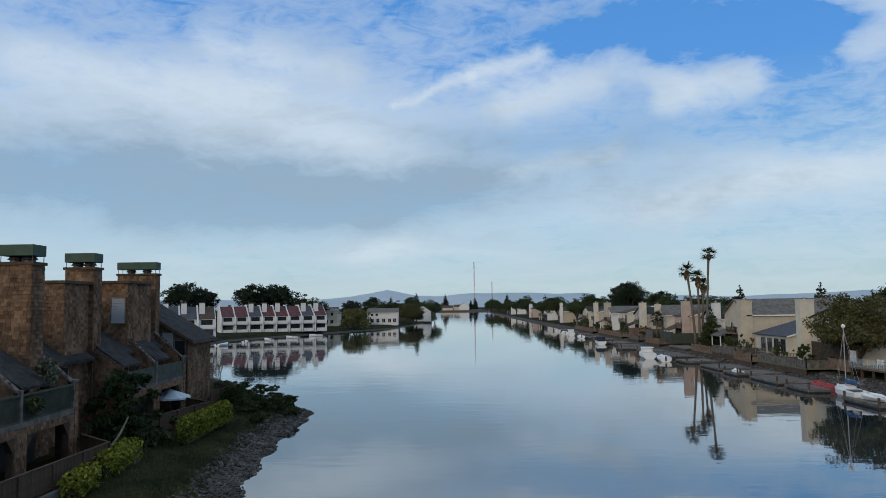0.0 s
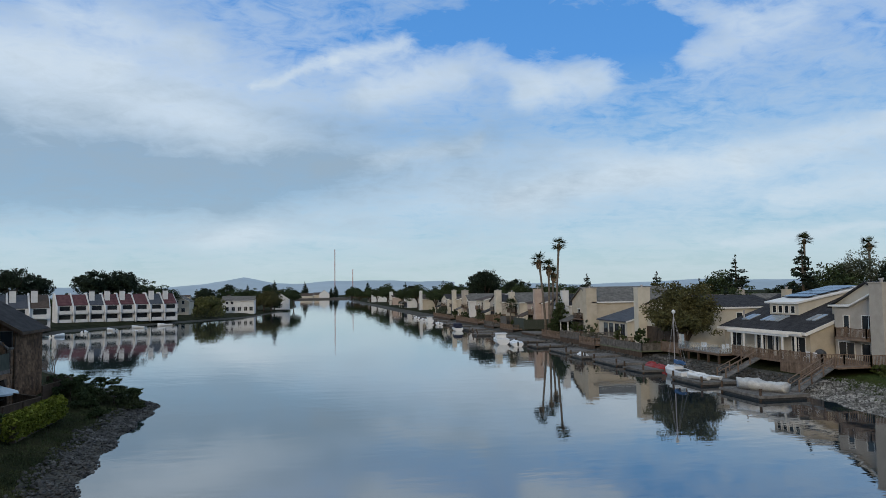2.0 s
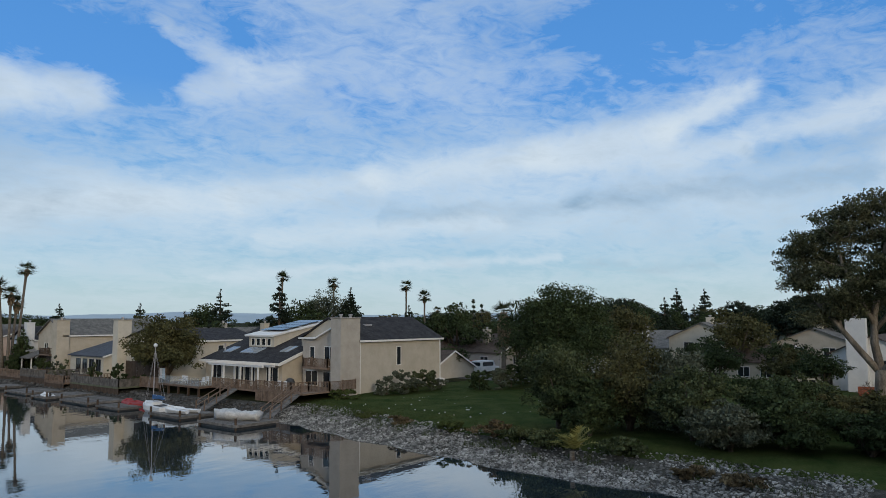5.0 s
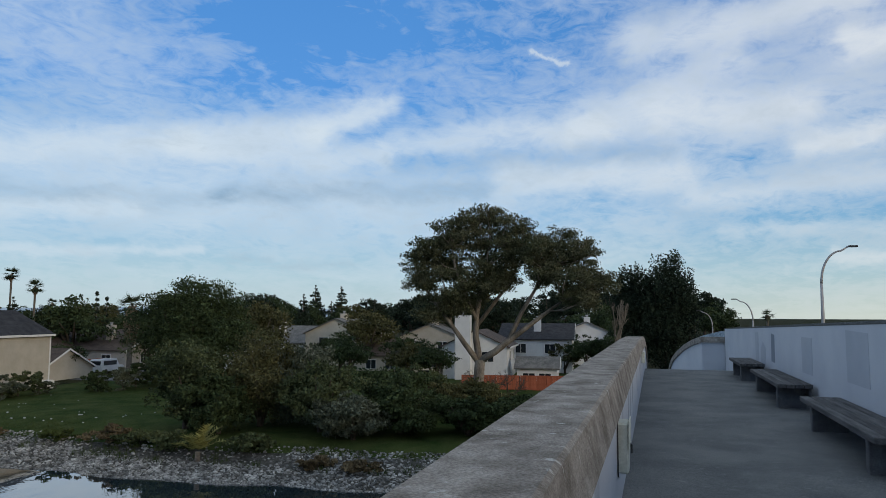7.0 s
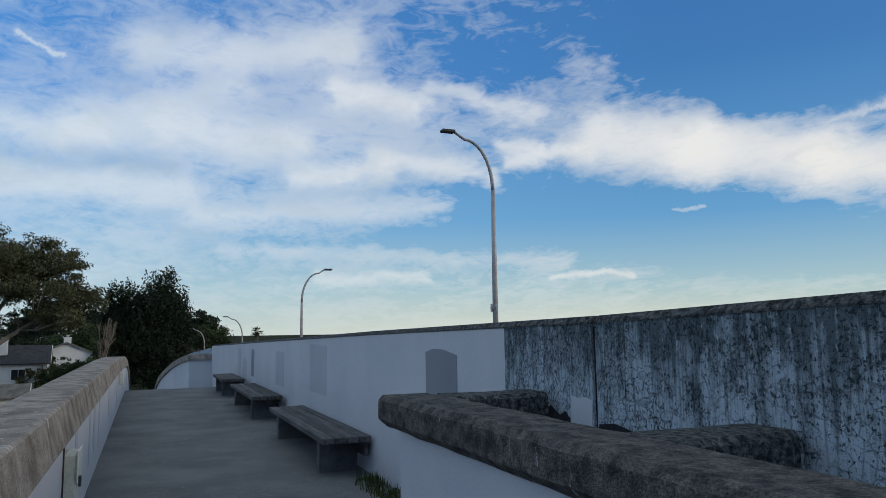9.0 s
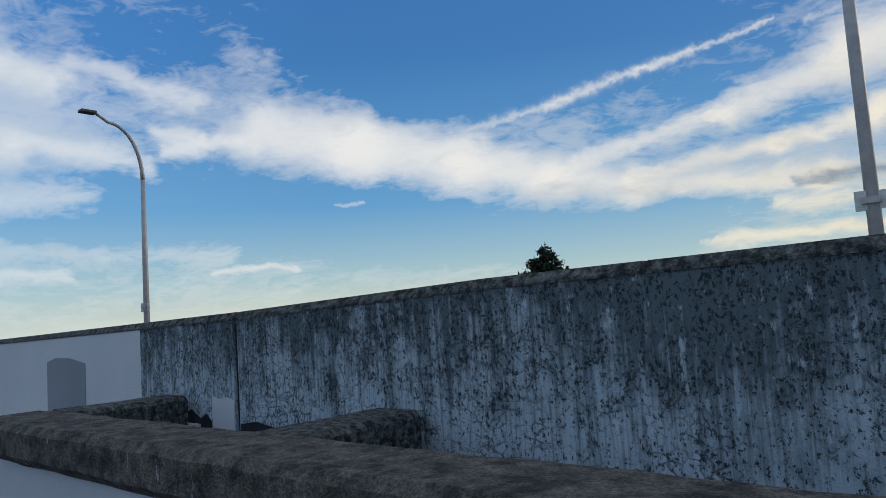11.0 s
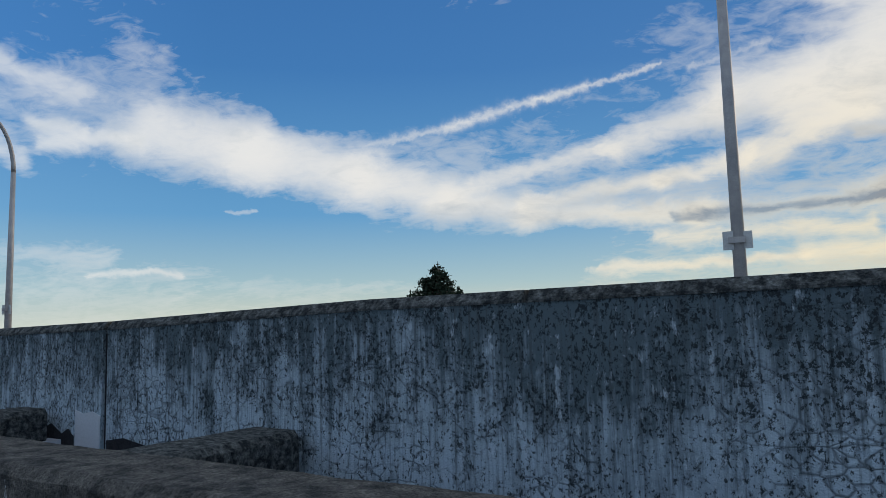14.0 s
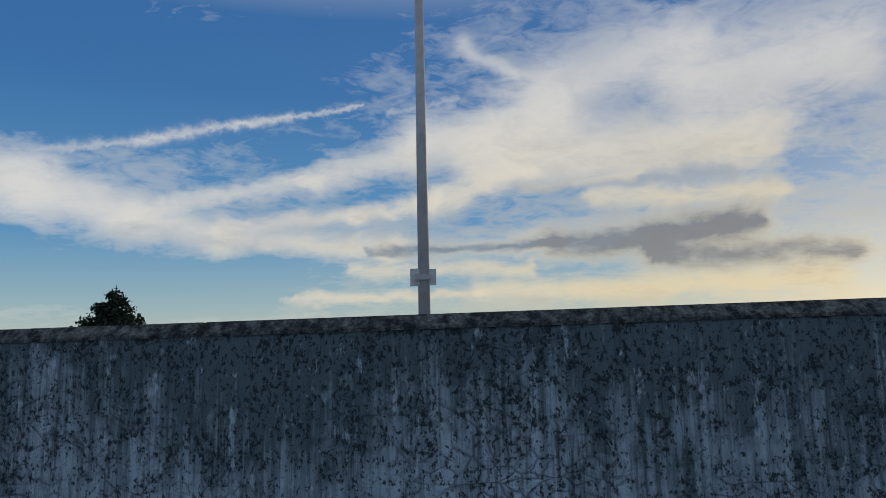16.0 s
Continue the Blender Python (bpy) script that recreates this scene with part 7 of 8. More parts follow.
# ---- white townhouses across the cove ----
def white_unit(t, x0, y0, ux, uy, w, tall, roof, seed):
    """One bay: a shed-roofed block with glazed steps; (ux, uy) runs along the row, the front faces right of it."""
    r = random.Random(seed)
    nx, ny = uy, -ux
    m = Matrix(((ux, -nx, 0, x0), (uy, -ny, 0, y0), (0, 0, 1, 0), (0, 0, 0, 1)))

    def put(nm, bm, mat, parent=t, lab=""):
        o = part(nm, bm, mat, parent, lab)
        o.matrix_basis = m
        return o

    put("wall", extrude_poly(nb(), [(0, 1.0), (9, 1.0), (9, tall), (5.5, tall), (0, 6.4)], 0, 0.0, w), M_WHITE)
    b = nb()
    slab(b, [(0.25, -0.2, 6.5), (w - 0.25, -0.2, 6.5), (w - 0.25, 5.4, tall + 0.12), (0.25, 5.4, tall + 0.12)], 0.1)
    put("roof", b, roof)
    put("party_wall", extrude_poly(nb(), [(-1.8, 1.0), (9, 1.0), (9, tall + 0.5), (5.2, tall + 0.5), (-0.6, 6.4), (-1.8, 5.4)], 0, -0.14, 0.14), M_WHITE)
    for zz, ww in ((5.2, 0.62), (2.6, 0.7)):
        put("window", boxes((w * (0.5 - ww / 2), -0.08, zz - 1.0, w * (0.5 + ww / 2), -0.02, zz + 1.0)), M_GLASS)
        put("balcony", boxes((w * 0.12, -1.5, zz - 1.35, w * 0.88, 0, zz - 1.15), (w * 0.12, -1.5, zz - 1.15, w * 0.88, -1.4, zz - 0.3)), M_WHITE)
    if r.random() < 0.5:
        c = put("chimney", boxes((w * 0.1, 2.0, 6.0, w * 0.1 + 1.4, 3.2, tall + 1.0)), M_WHITE)
        o = part("cap", boxes((w * 0.1 - 0.05, 1.95, tall + 1.0, w * 0.1 + 1.45, 3.25, tall + 1.35)), M_DARK, c)


def white_row(xa, ya, xb, yb, n, roofs, seed, tall=9.6):
    t = thing("white_townhouses", ((xa + xb) / 2, (ya + yb) / 2, 1.2), "row of white stepped townhouses with dark red and grey shed roofs", "house", "white townhouses")
    L = math.hypot(xb - xa, yb - ya)
    ux, uy = (xb - xa) / L, (yb - ya) / L
    for k in range(n):
        white_unit(t, xa + ux * L * k / n, ya + uy * L * k / n, ux, uy, L / n, tall, roofs[k % len(roofs)], seed + k)
    return t


white_row(-71.5, 229.5, -39.8, 243.5, 8, [M_MAROON, M_MAROON, M_ROOFB, M_MAROON], 5)
white_row(-86.0, 180.0, -60.5, 190.0, 6, [M_ROOFB, M_ROOFB, M_ROOFBR], 8)
hb_ = gable_y("house", "pale yellow gabled house on the far bank", -52.5, -43.5, 292, 304, 1.2, 6.6, 9.0, M_CREAM, M_ROOFG)
for x in (-50.3, -48, -45.7):
    window(hb_, 1, 292, x, 3.2, 1.3, 1.6, -1)
    window(hb_, 1, 292, x, 6.2, 1.0, 1.3, -1)
hb_ = gable_x("house", "white house with large windows on the far bank", -33.0, -20.0, 309, 318, 1.2, 6.4, 8.2, M_WHITE, M_ROOFG)
for x in (-31, -28.5, -26, -23.5, -21.3):
    window(hb_, 1, 309, x, 3.0, 1.3, 1.6, -1)
for x in (-31, -29):
    window(hb_, 1, 309, x, 5.5, 1.0, 1.0, -1)
gable_y("house", "white gabled house among trees on the far bank", -16, -7, 380, 392, 1.2, 6.0, 9.0, M_WHITE, M_ROOFG)
gable_y("house", "white gabled house at the far end of the lagoon", 22, 36, 1012, 1030, 1.2, 7.5, 13.0, M_WHITE, M_ROOFG)
rng = random.Random(9)
for k in range(16):
    x = -190 + k * 26 + rng.uniform(-5, 5)
    if not 18 < x < 44:
        gable_x("house", "pale row house at the far end of the lagoon", x, x + rng.uniform(12, 18), 1016, 1030, 1.2, rng.uniform(5, 7), rng.uniform(8, 10), rng.choice([M_WHITE, M_CREAM, M_BEIGE]), M_ROOFBR, group="far row houses")
solo("sea_wall", boxes((-330, 1000, -1, 330, 1004, 1.9)), M_ROCK, "dark sea wall at the far end of the lagoon", "wall", kind="structure")

# radio masts
for x, y, h, w in ((47.0, 1090, 66.0, 0.5), (76.0, 1120, 36.0, 0.4)):
    t = thing("radio_mast", (x, y, 1.3), "slender guyed radio mast far beyond the lagoon", "mast")
    for dx in (-w, w):
        part("leg", boxes((x + dx - 0.2, y - 0.2, 1.0, x + dx + 0.2, y + 0.2, h + 9)), M_REDFENCE, t)
    part("bracing", boxes(*[(x - w, y - 0.15, z, x + w, y + 0.15, z + 0.35) for z in np.arange(3, h + 9, 3.0).tolist()]), M_STEEL, t, kind="stuff")

# distant hills, their aerial haze mixed into the base colour
M_HILL = surface("haze_tinted_hill", (0.34, 0.42, 0.48), (0.41, 0.49, 0.55), 0.002, 1.0, 0.0, 0.01, 0.06)


def ridge(az0, az1, dist, prof, seed):
    n = 90
    b = nb()
    prev = None
    for k in range(n + 1):
        q = k / n
        a = radians(az0 + (az1 - az0) * q)
        el_ = np.interp(q, [p[0] for p in prof], [p[1] for p in prof]) + 0.12 * noise.noise((k * 0.21, seed, 0)) + 0.03 * noise.noise((k * 0.9, seed, 3))
        zt = 9.2 + dist * math.tan(radians(max(el_, 0.05)))
        sx, sy = math.sin(a), math.cos(a)
        ring = [b.verts.new((sx * d, sy * d, z)) for d, z in ((dist - 320, 1.0), (dist, zt), (dist + 320, 1.0))]
        if prev:
            for i in range(2):
                b.faces.new((prev[i], prev[i + 1], ring[i + 1], ring[i]))
        prev = ring
    solo("backdrop_hills", b, M_HILL, "hills on the horizon with pale blue haze painted into their colour", "hills", kind="structure", smooth=True)


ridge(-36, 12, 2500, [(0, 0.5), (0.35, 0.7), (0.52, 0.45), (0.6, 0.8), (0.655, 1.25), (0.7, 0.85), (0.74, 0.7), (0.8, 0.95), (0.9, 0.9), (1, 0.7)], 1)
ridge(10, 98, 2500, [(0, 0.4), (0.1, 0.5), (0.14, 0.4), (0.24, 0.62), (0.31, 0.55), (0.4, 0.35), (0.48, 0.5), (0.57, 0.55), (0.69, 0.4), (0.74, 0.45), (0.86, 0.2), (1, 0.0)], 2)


# ---- roofs of the quarter behind the near lawn ----
gq = gable_y("house", "beige gabled garage behind the shingle house", 71.5, 80.7, 60.0, 68.0, 1.4, 2.75, 5.0, M_SIDING, M_ROOFBR)
for (x0, x1, y0, y1, ev_, rd, wl_, rf, ax, lab) in (
        (80, 98, 70.5, 81, 4.2, 6.6, M_BEIGE, M_ROOFBR, "x", "low beige house with a brown roof"),
        (90, 104, 62, 72, 4.2, 6.8, M_GREYBEIGE, M_ROOFBR, "y", "low greige house with a brown gable roof"),
        (92, 106, 46, 56, 4.2, 6.8, M_WHITE, M_ROOFG, "x", "low white house with a grey roof"),
        (112, 124, 68, 80, 4.4, 7.2, M_CREAM, M_ROOFBR, "y", "low cream house with a brown gable roof"),
        (112, 126, 44, 56, 4.6, 7.2, M_WHITE, M_ROOFG, "y", "low white gabled house among trees"),
        (106, 120, 32, 42, 6.4, 8.6, M_CREAM, M_ROOFG, "x", "cream two-storey house with solar panels"),
        (98, 108, 24, 31, 3.6, 5.6, M_BEIGE, M_ROOFBR, "y", "low beige gabled house behind shrubs"),
        (110, 124, 18, 28, 5.8, 7.8, M_BEIGE, M_ROOFG, "x", "beige house with a grey roof"),
        (128, 140, 22, 34, 4.6, 7.0, M_BEIGE, M_ROOFBR, "x", "low beige house with a brown roof"),
        (88, 99, 8.6, 16.6, 5.45, 7.3, M_WHITE, M_ROOFBR, "x", "white two-storey house behind the red fence"),
        (100, 114, 1, 11, 6.0, 8.0, M_WHITE, M_ROOF, "y", "white house with a dark roof"),
        (118, 134, -6, 4, 6.0, 8.2, M_WHITE, M_ROOFG, "x", "white house with a grey roof and chimney"),
        (87.5, 92.5, 2.6, 7.4, 3.0, 4.1, M_WHITE, M_ROOFG, "y", "low white extension with a grey roof"),
        (86.5, 92, 17.0, 22.5, 3.2, 4.7, M_WHITE, M_ROOF, "y", "low white gabled wing"),
        (64, 78, 84, 96, 5.0, 8.0, M_BEIGE, M_ROOF, "y", "beige house behind the waterfront row"),
        (66, 80, 98, 110, 5.0, 8.0, M_GREYBEIGE, M_ROOFG, "x", "greige house behind the waterfront row"),
        (68, 82, 118, 130, 5.0, 7.8, M_CREAM, M_ROOFBR, "y", "cream house behind the waterfront row"),
        (70, 79.5, 70, 80, 5.2, 7.6, M_BEIGE, M_ROOF, "x", "beige house with a dark roof behind the low house")):
    h = (gable_x if ax == "x" else gable_y)("house", lab, x0, x1, y0, y1, 1.3, ev_, rd, wl_, rf, group="houses of the quarter")
    for q in (0.3, 0.7):
        window(h, 1, y0, x0 + (x1 - x0) * q, ev_ - 1.3, 1.4, 1.2, -1)
        window(h, 0, x0, y0 + (y1 - y0) * q, ev_ - 1.3, 1.4, 1.2, -1)
    if rd > 6.5 and x0 != 88:
        chimney(h, x0 + 3.0, x0 + 4.0, (y0 + y1) / 2 - 0.6, (y0 + y1) / 2 + 0.4, ev_, rd + 0.7, wl_, 1)
    if lab.endswith("panels"):
        for k in range(5):
            b = nb()
            x = x0 + 4 + k * 1.5
            kk = (rd - ev_) / ((y1 - y0) / 2)
            slab(b, [(x, y0 + 1, ev_ + kk * 1 + 0.2), (x + 1.4, y0 + 1, ev_ + kk * 1 + 0.2), (x + 1.4, y0 + 3.4, ev_ + kk * 3.4 + 0.2), (x, y0 + 3.4, ev_ + kk * 3.4 + 0.2)], 0.05)
            part("solar_panel", b, M_SOLAR, h, "dark solar panel")
wc = thing("white_house_chimney", (88, 14, 1.3), "broad white chimney shaft on a house end", "chimney")
part("shaft", boxes((86.8, 13.0, 1.0, 87.99, 14.9, 9.2)), M_WHITE, wc)
part("flue", tube(nb(), [(87.4, 13.9, 9.2), (87.4, 13.9, 9.7)], 0.2, 8), M_STEEL, wc)

# parked van and car by the driveway
def vehicle(x, y, z, L, W, H, mat, lab, name):
    t = thing(name, (x, y, z), lab, "car")
    b = nb()
    extrude_poly(b, [(x - L / 2, z + 0.35), (x + L / 2, z + 0.35), (x + L / 2, z + H * 0.52), (x + L * 0.3, z + H * 0.58), (x + L * 0.18, z + H), (x - L * 0.44, z + H), (x - L / 2, z + H * 0.6)], 1, y - W / 2, y + W / 2)
    bmesh.ops.bevel(b, geom=b.edges[:], offset=0.06, segments=2, affect="EDGES")
    body = part("body", b, mat, t, smooth=False)
    part("window", boxes((x - L * 0.40, y - W / 2 - 0.01, z + H * 0.6, x + L * 0.16, y - W / 2 + 0.02, z + H * 0.9)), M_GLASS, body)
    part("rear_window", boxes((x - L / 2 + 0.02, y - W * 0.4, z + H * 0.62, x - L / 2 + 0.12, y + W * 0.4, z + H * 0.9)), M_GLASS, body)
    for dx in (-L * 0.3, L * 0.3):
        for s in (-1, 1):
            b = nb()
            bmesh.ops.create_cone(b, cap_ends=True, segments=16, radius1=0.34, radius2=0.34, depth=0.22, matrix=pose(x + dx, y + s * (W / 2 - 0.1), z + 0.34, 90))
            part("wheel", b, M_DARK, t)


vehicle(85.0, 61.2, 1.4, 4.6, 1.9, 1.9, M_HULL, "white van parked on a driveway", "parked_van")
vehicle(80.0, 50.0, 1.4, 4.5, 1.8, 1.45, M_NAVY, "dark car parked by the lawn", "parked_car")
solo("driveway", boxes((76.0, 48.5, 1.2, 96, 59.6, 1.42)), M_LEG, "grey concrete driveway behind the lawn", "driveway", kind="structure")


# ---- docks and boats along the right bank ----
def dock(x0, y0, x1, y1, z=0.38, mat=None, lab="weathered grey timber dock floating at the bank"):
    t = thing("dock", ((x0 + x1) / 2, (y0 + y1) / 2, 0), lab, "dock", "docks along the bank")
    n = max(2, int((y1 - y0) / 0.6))
    me = mesh_of(boxes((x0, 0.008, z - 0.06, x1, (y1 - y0) / n - 0.008, z)), "deck_board", mat or M_GREYWOOD)
    for k in range(n):
        o = part("deck_board", me, mat or M_GREYWOOD, t)
        o.matrix_basis = Matrix.Translation((0, y0 + (y1 - y0) * k / n, 0))
    part("fascia", boxes((x0 - 0.04, y0 - 0.04, z - 0.22, x1 + 0.04, y0 - 0.002, z + 0.01), (x0 - 0.05, y0, z - 0.22, x0 - 0.002, y1, z + 0.01), (x0 - 0.04, y1 + 0.002, z - 0.22, x1 + 0.04, y1 + 0.04, z + 0.01)), mat or M_GREYWOOD, t)
    part("float", boxes((x0 + 0.15, y0 + 0.15, -0.25, x1 - 0.15, y1 - 0.15, z - 0.07)), M_DARK, t)
    for x, y in ((x0 + 0.1, y0 + 0.2), (x0 + 0.1, y1 - 0.2)):
        part("pile", tube(nb(), [(x, y, -1.5), (x, y, z + 0.55)], 0.11, 7), M_PURLIN, t)
    return t


def gangway(xa, ya, za, xb, yb, zb, w=0.9):
    t = thing("gangway", (xa, ya, za), "sloping timber gangway with handrails from dock to deck", "gangway")
    L = math.hypot(xb - xa, yb - ya)
    nx, ny = -(yb - ya) / L * w / 2, (xb - xa) / L * w / 2
    b = nb()
    slab(b, [(xa - nx, ya - ny, za), (xb - nx, yb - ny, zb), (xb + nx, yb + ny, zb), (xa + nx, ya + ny, za)], 0.1)
    part("walkway", b, M_GREYWOOD, t)
    for s in (-1, 1):
        part("handrail", tube(nb(), [(xa + s * nx, ya + s * ny, za + 0.9), (xb + s * nx, yb + s * ny, zb + 0.9)], 0.05, 5), M_REDWOOD, t)
        part("mid_rail", tube(nb(), [(xa + s * nx, ya + s * ny, za + 0.45), (xb + s * nx, yb + s * ny, zb + 0.45)], 0.04, 5), M_REDWOOD, t)
        for q in (0, 0.33, 0.66, 1):
            x, y, z = xa + (xb - xa) * q + s * nx, ya + (yb - ya) * q + s * ny, za + (zb - za) * q
            part("post", boxes((x - 0.05, y - 0.05, z - 0.1, x + 0.05, y + 0.05, z + 0.95)), M_REDWOOD, t)


def hull_mesh(L, W, H, bow=0.42, seg=14, sheer=0.15):
    """A boat's hull along +x with pointed bow, centred, keel at z=-0.15."""
    b = nb()
    rings = []
    for k in range(seg + 1):
        q = k / seg
        w = W / 2 * (1 if q < 1 - bow else max(0.02, math.cos((q - (1 - bow)) / bow * math.pi / 2) ** 0.75)) * (0.9 + 0.1 * min(1, q * 3))
        zt = H + sheer * q * q
        x = -L / 2 + L * q
        rings.append([b.verts.new(p) for p in ((x, -w, zt), (x, -w * 0.95, zt * 0.45), (x, -w * 0.45, -0.15), (x, 0, -0.22), (x, w * 0.45, -0.15), (x, w * 0.95, zt * 0.45), (x, w, zt), (x, w * 0.86, zt + 0.02), (x, 0, zt + 0.05 + 0.12 * (q > 0.5)), (x, -w * 0.86, zt + 0.02))])
    for r0, r1 in zip(rings, rings[1:]):
        for i in range(10):
            b.faces.new((r0[i], r0[(i + 1) % 10], r1[(i + 1) % 10], r1[i]))
    b.faces.new(rings[0][::-1]), b.faces.new(rings[-1])
    bmesh.ops.recalc_face_normals(b, faces=b.faces[:])
    return b


def put_boat(t, items, x, y, z, ang):
    for o in items:
        o.matrix_basis = pose(x, y, z, 0, 0, ang)


def boat(x, y, ang, L, W, H, kind, lab, mat=None):
    t = thing(kind, (x, y, 0), lab, "boat")
    m = pose(x, y, 0, 0, 0, ang)
    its = [part("hull", hull_mesh(L, W, H), mat or M_HULL, t, smooth=False)]
    if kind == "sailing_boat":
        its.append(part("cabin", boxes((-0.2, -0.5, H, 1.5, 0.5, H + 0.38), bevel=0.08), M_HULL, t))
        its.append(part("cockpit", boxes((-2.0, -0.55, H + 0.06, -0.35, 0.55, H + 0.08)), M_DARK, t))
        its.append(part("mast", tube(nb(), [(0.9, 0, H), (0.8, 0, 6.55)], [0.06, 0.045], 7), M_STEEL, t))
        its.append(part("masthead_ball", tube(nb(), [(0.8, 0, 6.5), (0.8, 0, 6.62), (0.8, 0, 6.78), (0.8, 0, 6.9)], [0.08, 0.2, 0.2, 0.06], 8), M_HULL, t, "white ball at the masthead"))
        its.append(part("boom", tube(nb(), [(0.85, 0, 1.7), (-1.7, 0, 1.55)], 0.05, 6), M_STEEL, t))
        bm_ = nb()
        for xa, xb, wz in ((0.8, -0.2, 0.0), (-0.2, -1.6, -0.06)):
            extrude_poly(bm_, [(xa, 1.75), (xb, 1.65), (xb, 1.35 - wz), (xa, 1.35 - wz * 1.3)], 1, -0.14, 0.14)
        its.append(part("sail_cover", bm_, M_BLUE, t, "blue canvas over the furled sail"))
        for ex, ey in ((2.6, 0), (-2.4, 0), (0.8, 0.95), (0.8, -0.95)):
            its.append(part("stay", tube(nb(), [(ex, ey, H), (0.8, 0, 6.3)], 0.012, 4), M_STEEL, t))
        its.append(part("outboard_motor", boxes((-L / 2 - 0.3, -0.15, 0.2, -L / 2 - 0.02, 0.15, 1.0), bevel=0.05), M_HULL, t))
    elif kind == "cabin_boat":
        its.append(part("cabin", boxes((-0.9, -W * 0.36, H + 0.02, 1.0, W * 0.36, H + 0.85), bevel=0.12), M_HULL, t))
        its.append(part("windscreen", boxes((0.55, -W * 0.37, H + 0.4, 1.03, W * 0.37, H + 0.75)), M_GLASS, t))
        its.append(part("roof", boxes((-1.3, -W * 0.42, H + 0.86, 0.9, W * 0.42, H + 0.95), bevel=0.03), M_HULL, t))
    elif kind == "covered_boat":
        its.append(part("cover", hull_mesh(L * 0.96, W * 0.96, 0.3, 0.4, 12, 0.0), mat or M_NAVY, t, "dark canvas cover"))
        its[-1].matrix_basis = m @ Matrix.Translation((0, 0, H + 0.1))
        its[0].data.materials[0] = M_HULL
        for o in its[:1]:
            o.matrix_basis = m
        part("canopy", boxes((-L * 0.3, -W * 0.4, H + 0.3, L * 0.15, W * 0.4, H + 1.0), bevel=0.15), M_NAVY, t).matrix_basis = m
        return t
    elif kind == "inflatable_boat":
        tb_ = nb()
        for s in (-1, 1):
            tube(tb_, [(-L / 2, s * W * 0.42, H), (L * 0.25, s * W * 0.42, H), (L * 0.45, s * W * 0.2, H + 0.12), (L * 0.5, 0, H + 0.16)], 0.24, 8)
        its.append(part("tubes", tb_, mat, t, "red inflated tubes"))
    elif kind == "skiff":
        its.append(part("thwart", boxes((-0.5, -W * 0.4, H - 0.02, -0.2, W * 0.4, H + 0.07)), M_GREYWOOD, t))
        its.append(part("outboard_motor", boxes((-L / 2 - 0.25, -0.12, 0.2, -L / 2 - 0.02, 0.12, 0.9), bevel=0.04), M_DARK, t))
    for o in its:
        o.matrix_basis = m
    return t


dock(36.2, 51.6, 40.6, 57.4, 0.42, M_GREYWOOD, "pale grey timber dock with a covered boat on it")
gangway(40.4, 53.2, 0.45, 46.2, 56.0, 1.95)
cb = thing("covered_dinghy", (38.0, 54.4, 0.42), "small boat under a pale grey crumpled cover on a dock", "boat")
hm = hull_mesh(4.4, 1.5, 0.55, 0.35, 16, 0.0)
for v in hm.verts:
    v.co += noise.noise_vector(v.co * 1.7) * 0.16
    v.co.z = max(v.co.z * 1.15 + 0.1, 0.0)
o = part("cover", hm, M_TARP, cb, smooth=True)
o.matrix_basis = pose(38.3, 54.5, 0.42, 0, 0, 118)
dock(36.4, 60.6, 40.4, 66.2, 0.38)
gangway(40.2, 63.4, 0.4, 46.3, 66.5, 1.9)
for dx, a in ((0, 100), (1.0, 112)):
    kb = thing("paddle_board", (38 + dx, 62.6, 0.4), "white paddle board lying on a dock", "paddle board", "paddle boards")
    o = part("board", hull_mesh(3.0, 0.7, 0.1, 0.5, 10, 0.1), M_HULL, kb)
    o.matrix_basis = pose(37.4 + dx, 63.0, 0.62, 0, 0, a)
boat(38.2, 68.0, 84, 5.4, 2.0, 0.75, "sailing_boat", "small white sailing boat with blue sail cover moored at a dock")
dock(36.2, 71.8, 38.6, 76.8, 0.35)
boat(39.6, 75.6, 78, 3.6, 1.7, 0.3, "inflatable_boat", "red inflatable dinghy beside a dock", M_REDBOAT)
dock(36.4, 79.0, 40.6, 86.0, 0.38)
dock(36.0, 88.6, 41.4, 93.0, 0.38)
boat(37.0, 91.0, 80, 2.8, 1.3, 0.42, "skiff", "small white skiff beside a dock")
dock(36.6, 96.0, 41.0, 103.0, 0.36)
dock(36.0, 107.0, 40.6, 112.0, 0.4)
boat(34.6, 113.6, 80, 5.4, 2.0, 0.62, "skiff", "open white motor boat moored at a dock")
boat(33.8, 120.0, 82, 6.6, 2.4, 0.85, "cabin_boat", "white cabin boat moored at a dock")
dock(35.6, 117.0, 40.8, 126.0, 0.5)
dock(36.4, 130.0, 40.8, 136.0, 0.4)
dock(34.5, 140.0, 41.0, 144.0, 0.45)
dock(36.5, 149.0, 41.0, 153.0, 0.4)
boat(35.2, 162.0, 84, 6.0, 2.3, 0.7, "covered_boat", "motor boat under a dark blue canopy", M_NAVY)
dock(37.0, 158.0, 41.5, 168.0, 0.4)
dock(37.0, 176.0, 42.0, 180.0, 0.4)
boat(36.2, 190.0, 84, 5.0, 2.0, 0.6, "skiff", "white motor boat moored at a far dock")
dock(37.5, 186.0, 42.0, 196.0, 0.4)
boat(36.4, 206.0, 84, 6.0, 2.2, 0.8, "cabin_boat", "white cabin boat moored at a far dock")
dock(38.0, 204.0, 42.5, 212.0, 0.4)
boat(36.6, 218.0, 84, 5.0, 2.0, 0.6, "skiff", "white motor boat moored at a far dock")
dock(38.0, 222.0, 42.5, 230.0, 0.4)
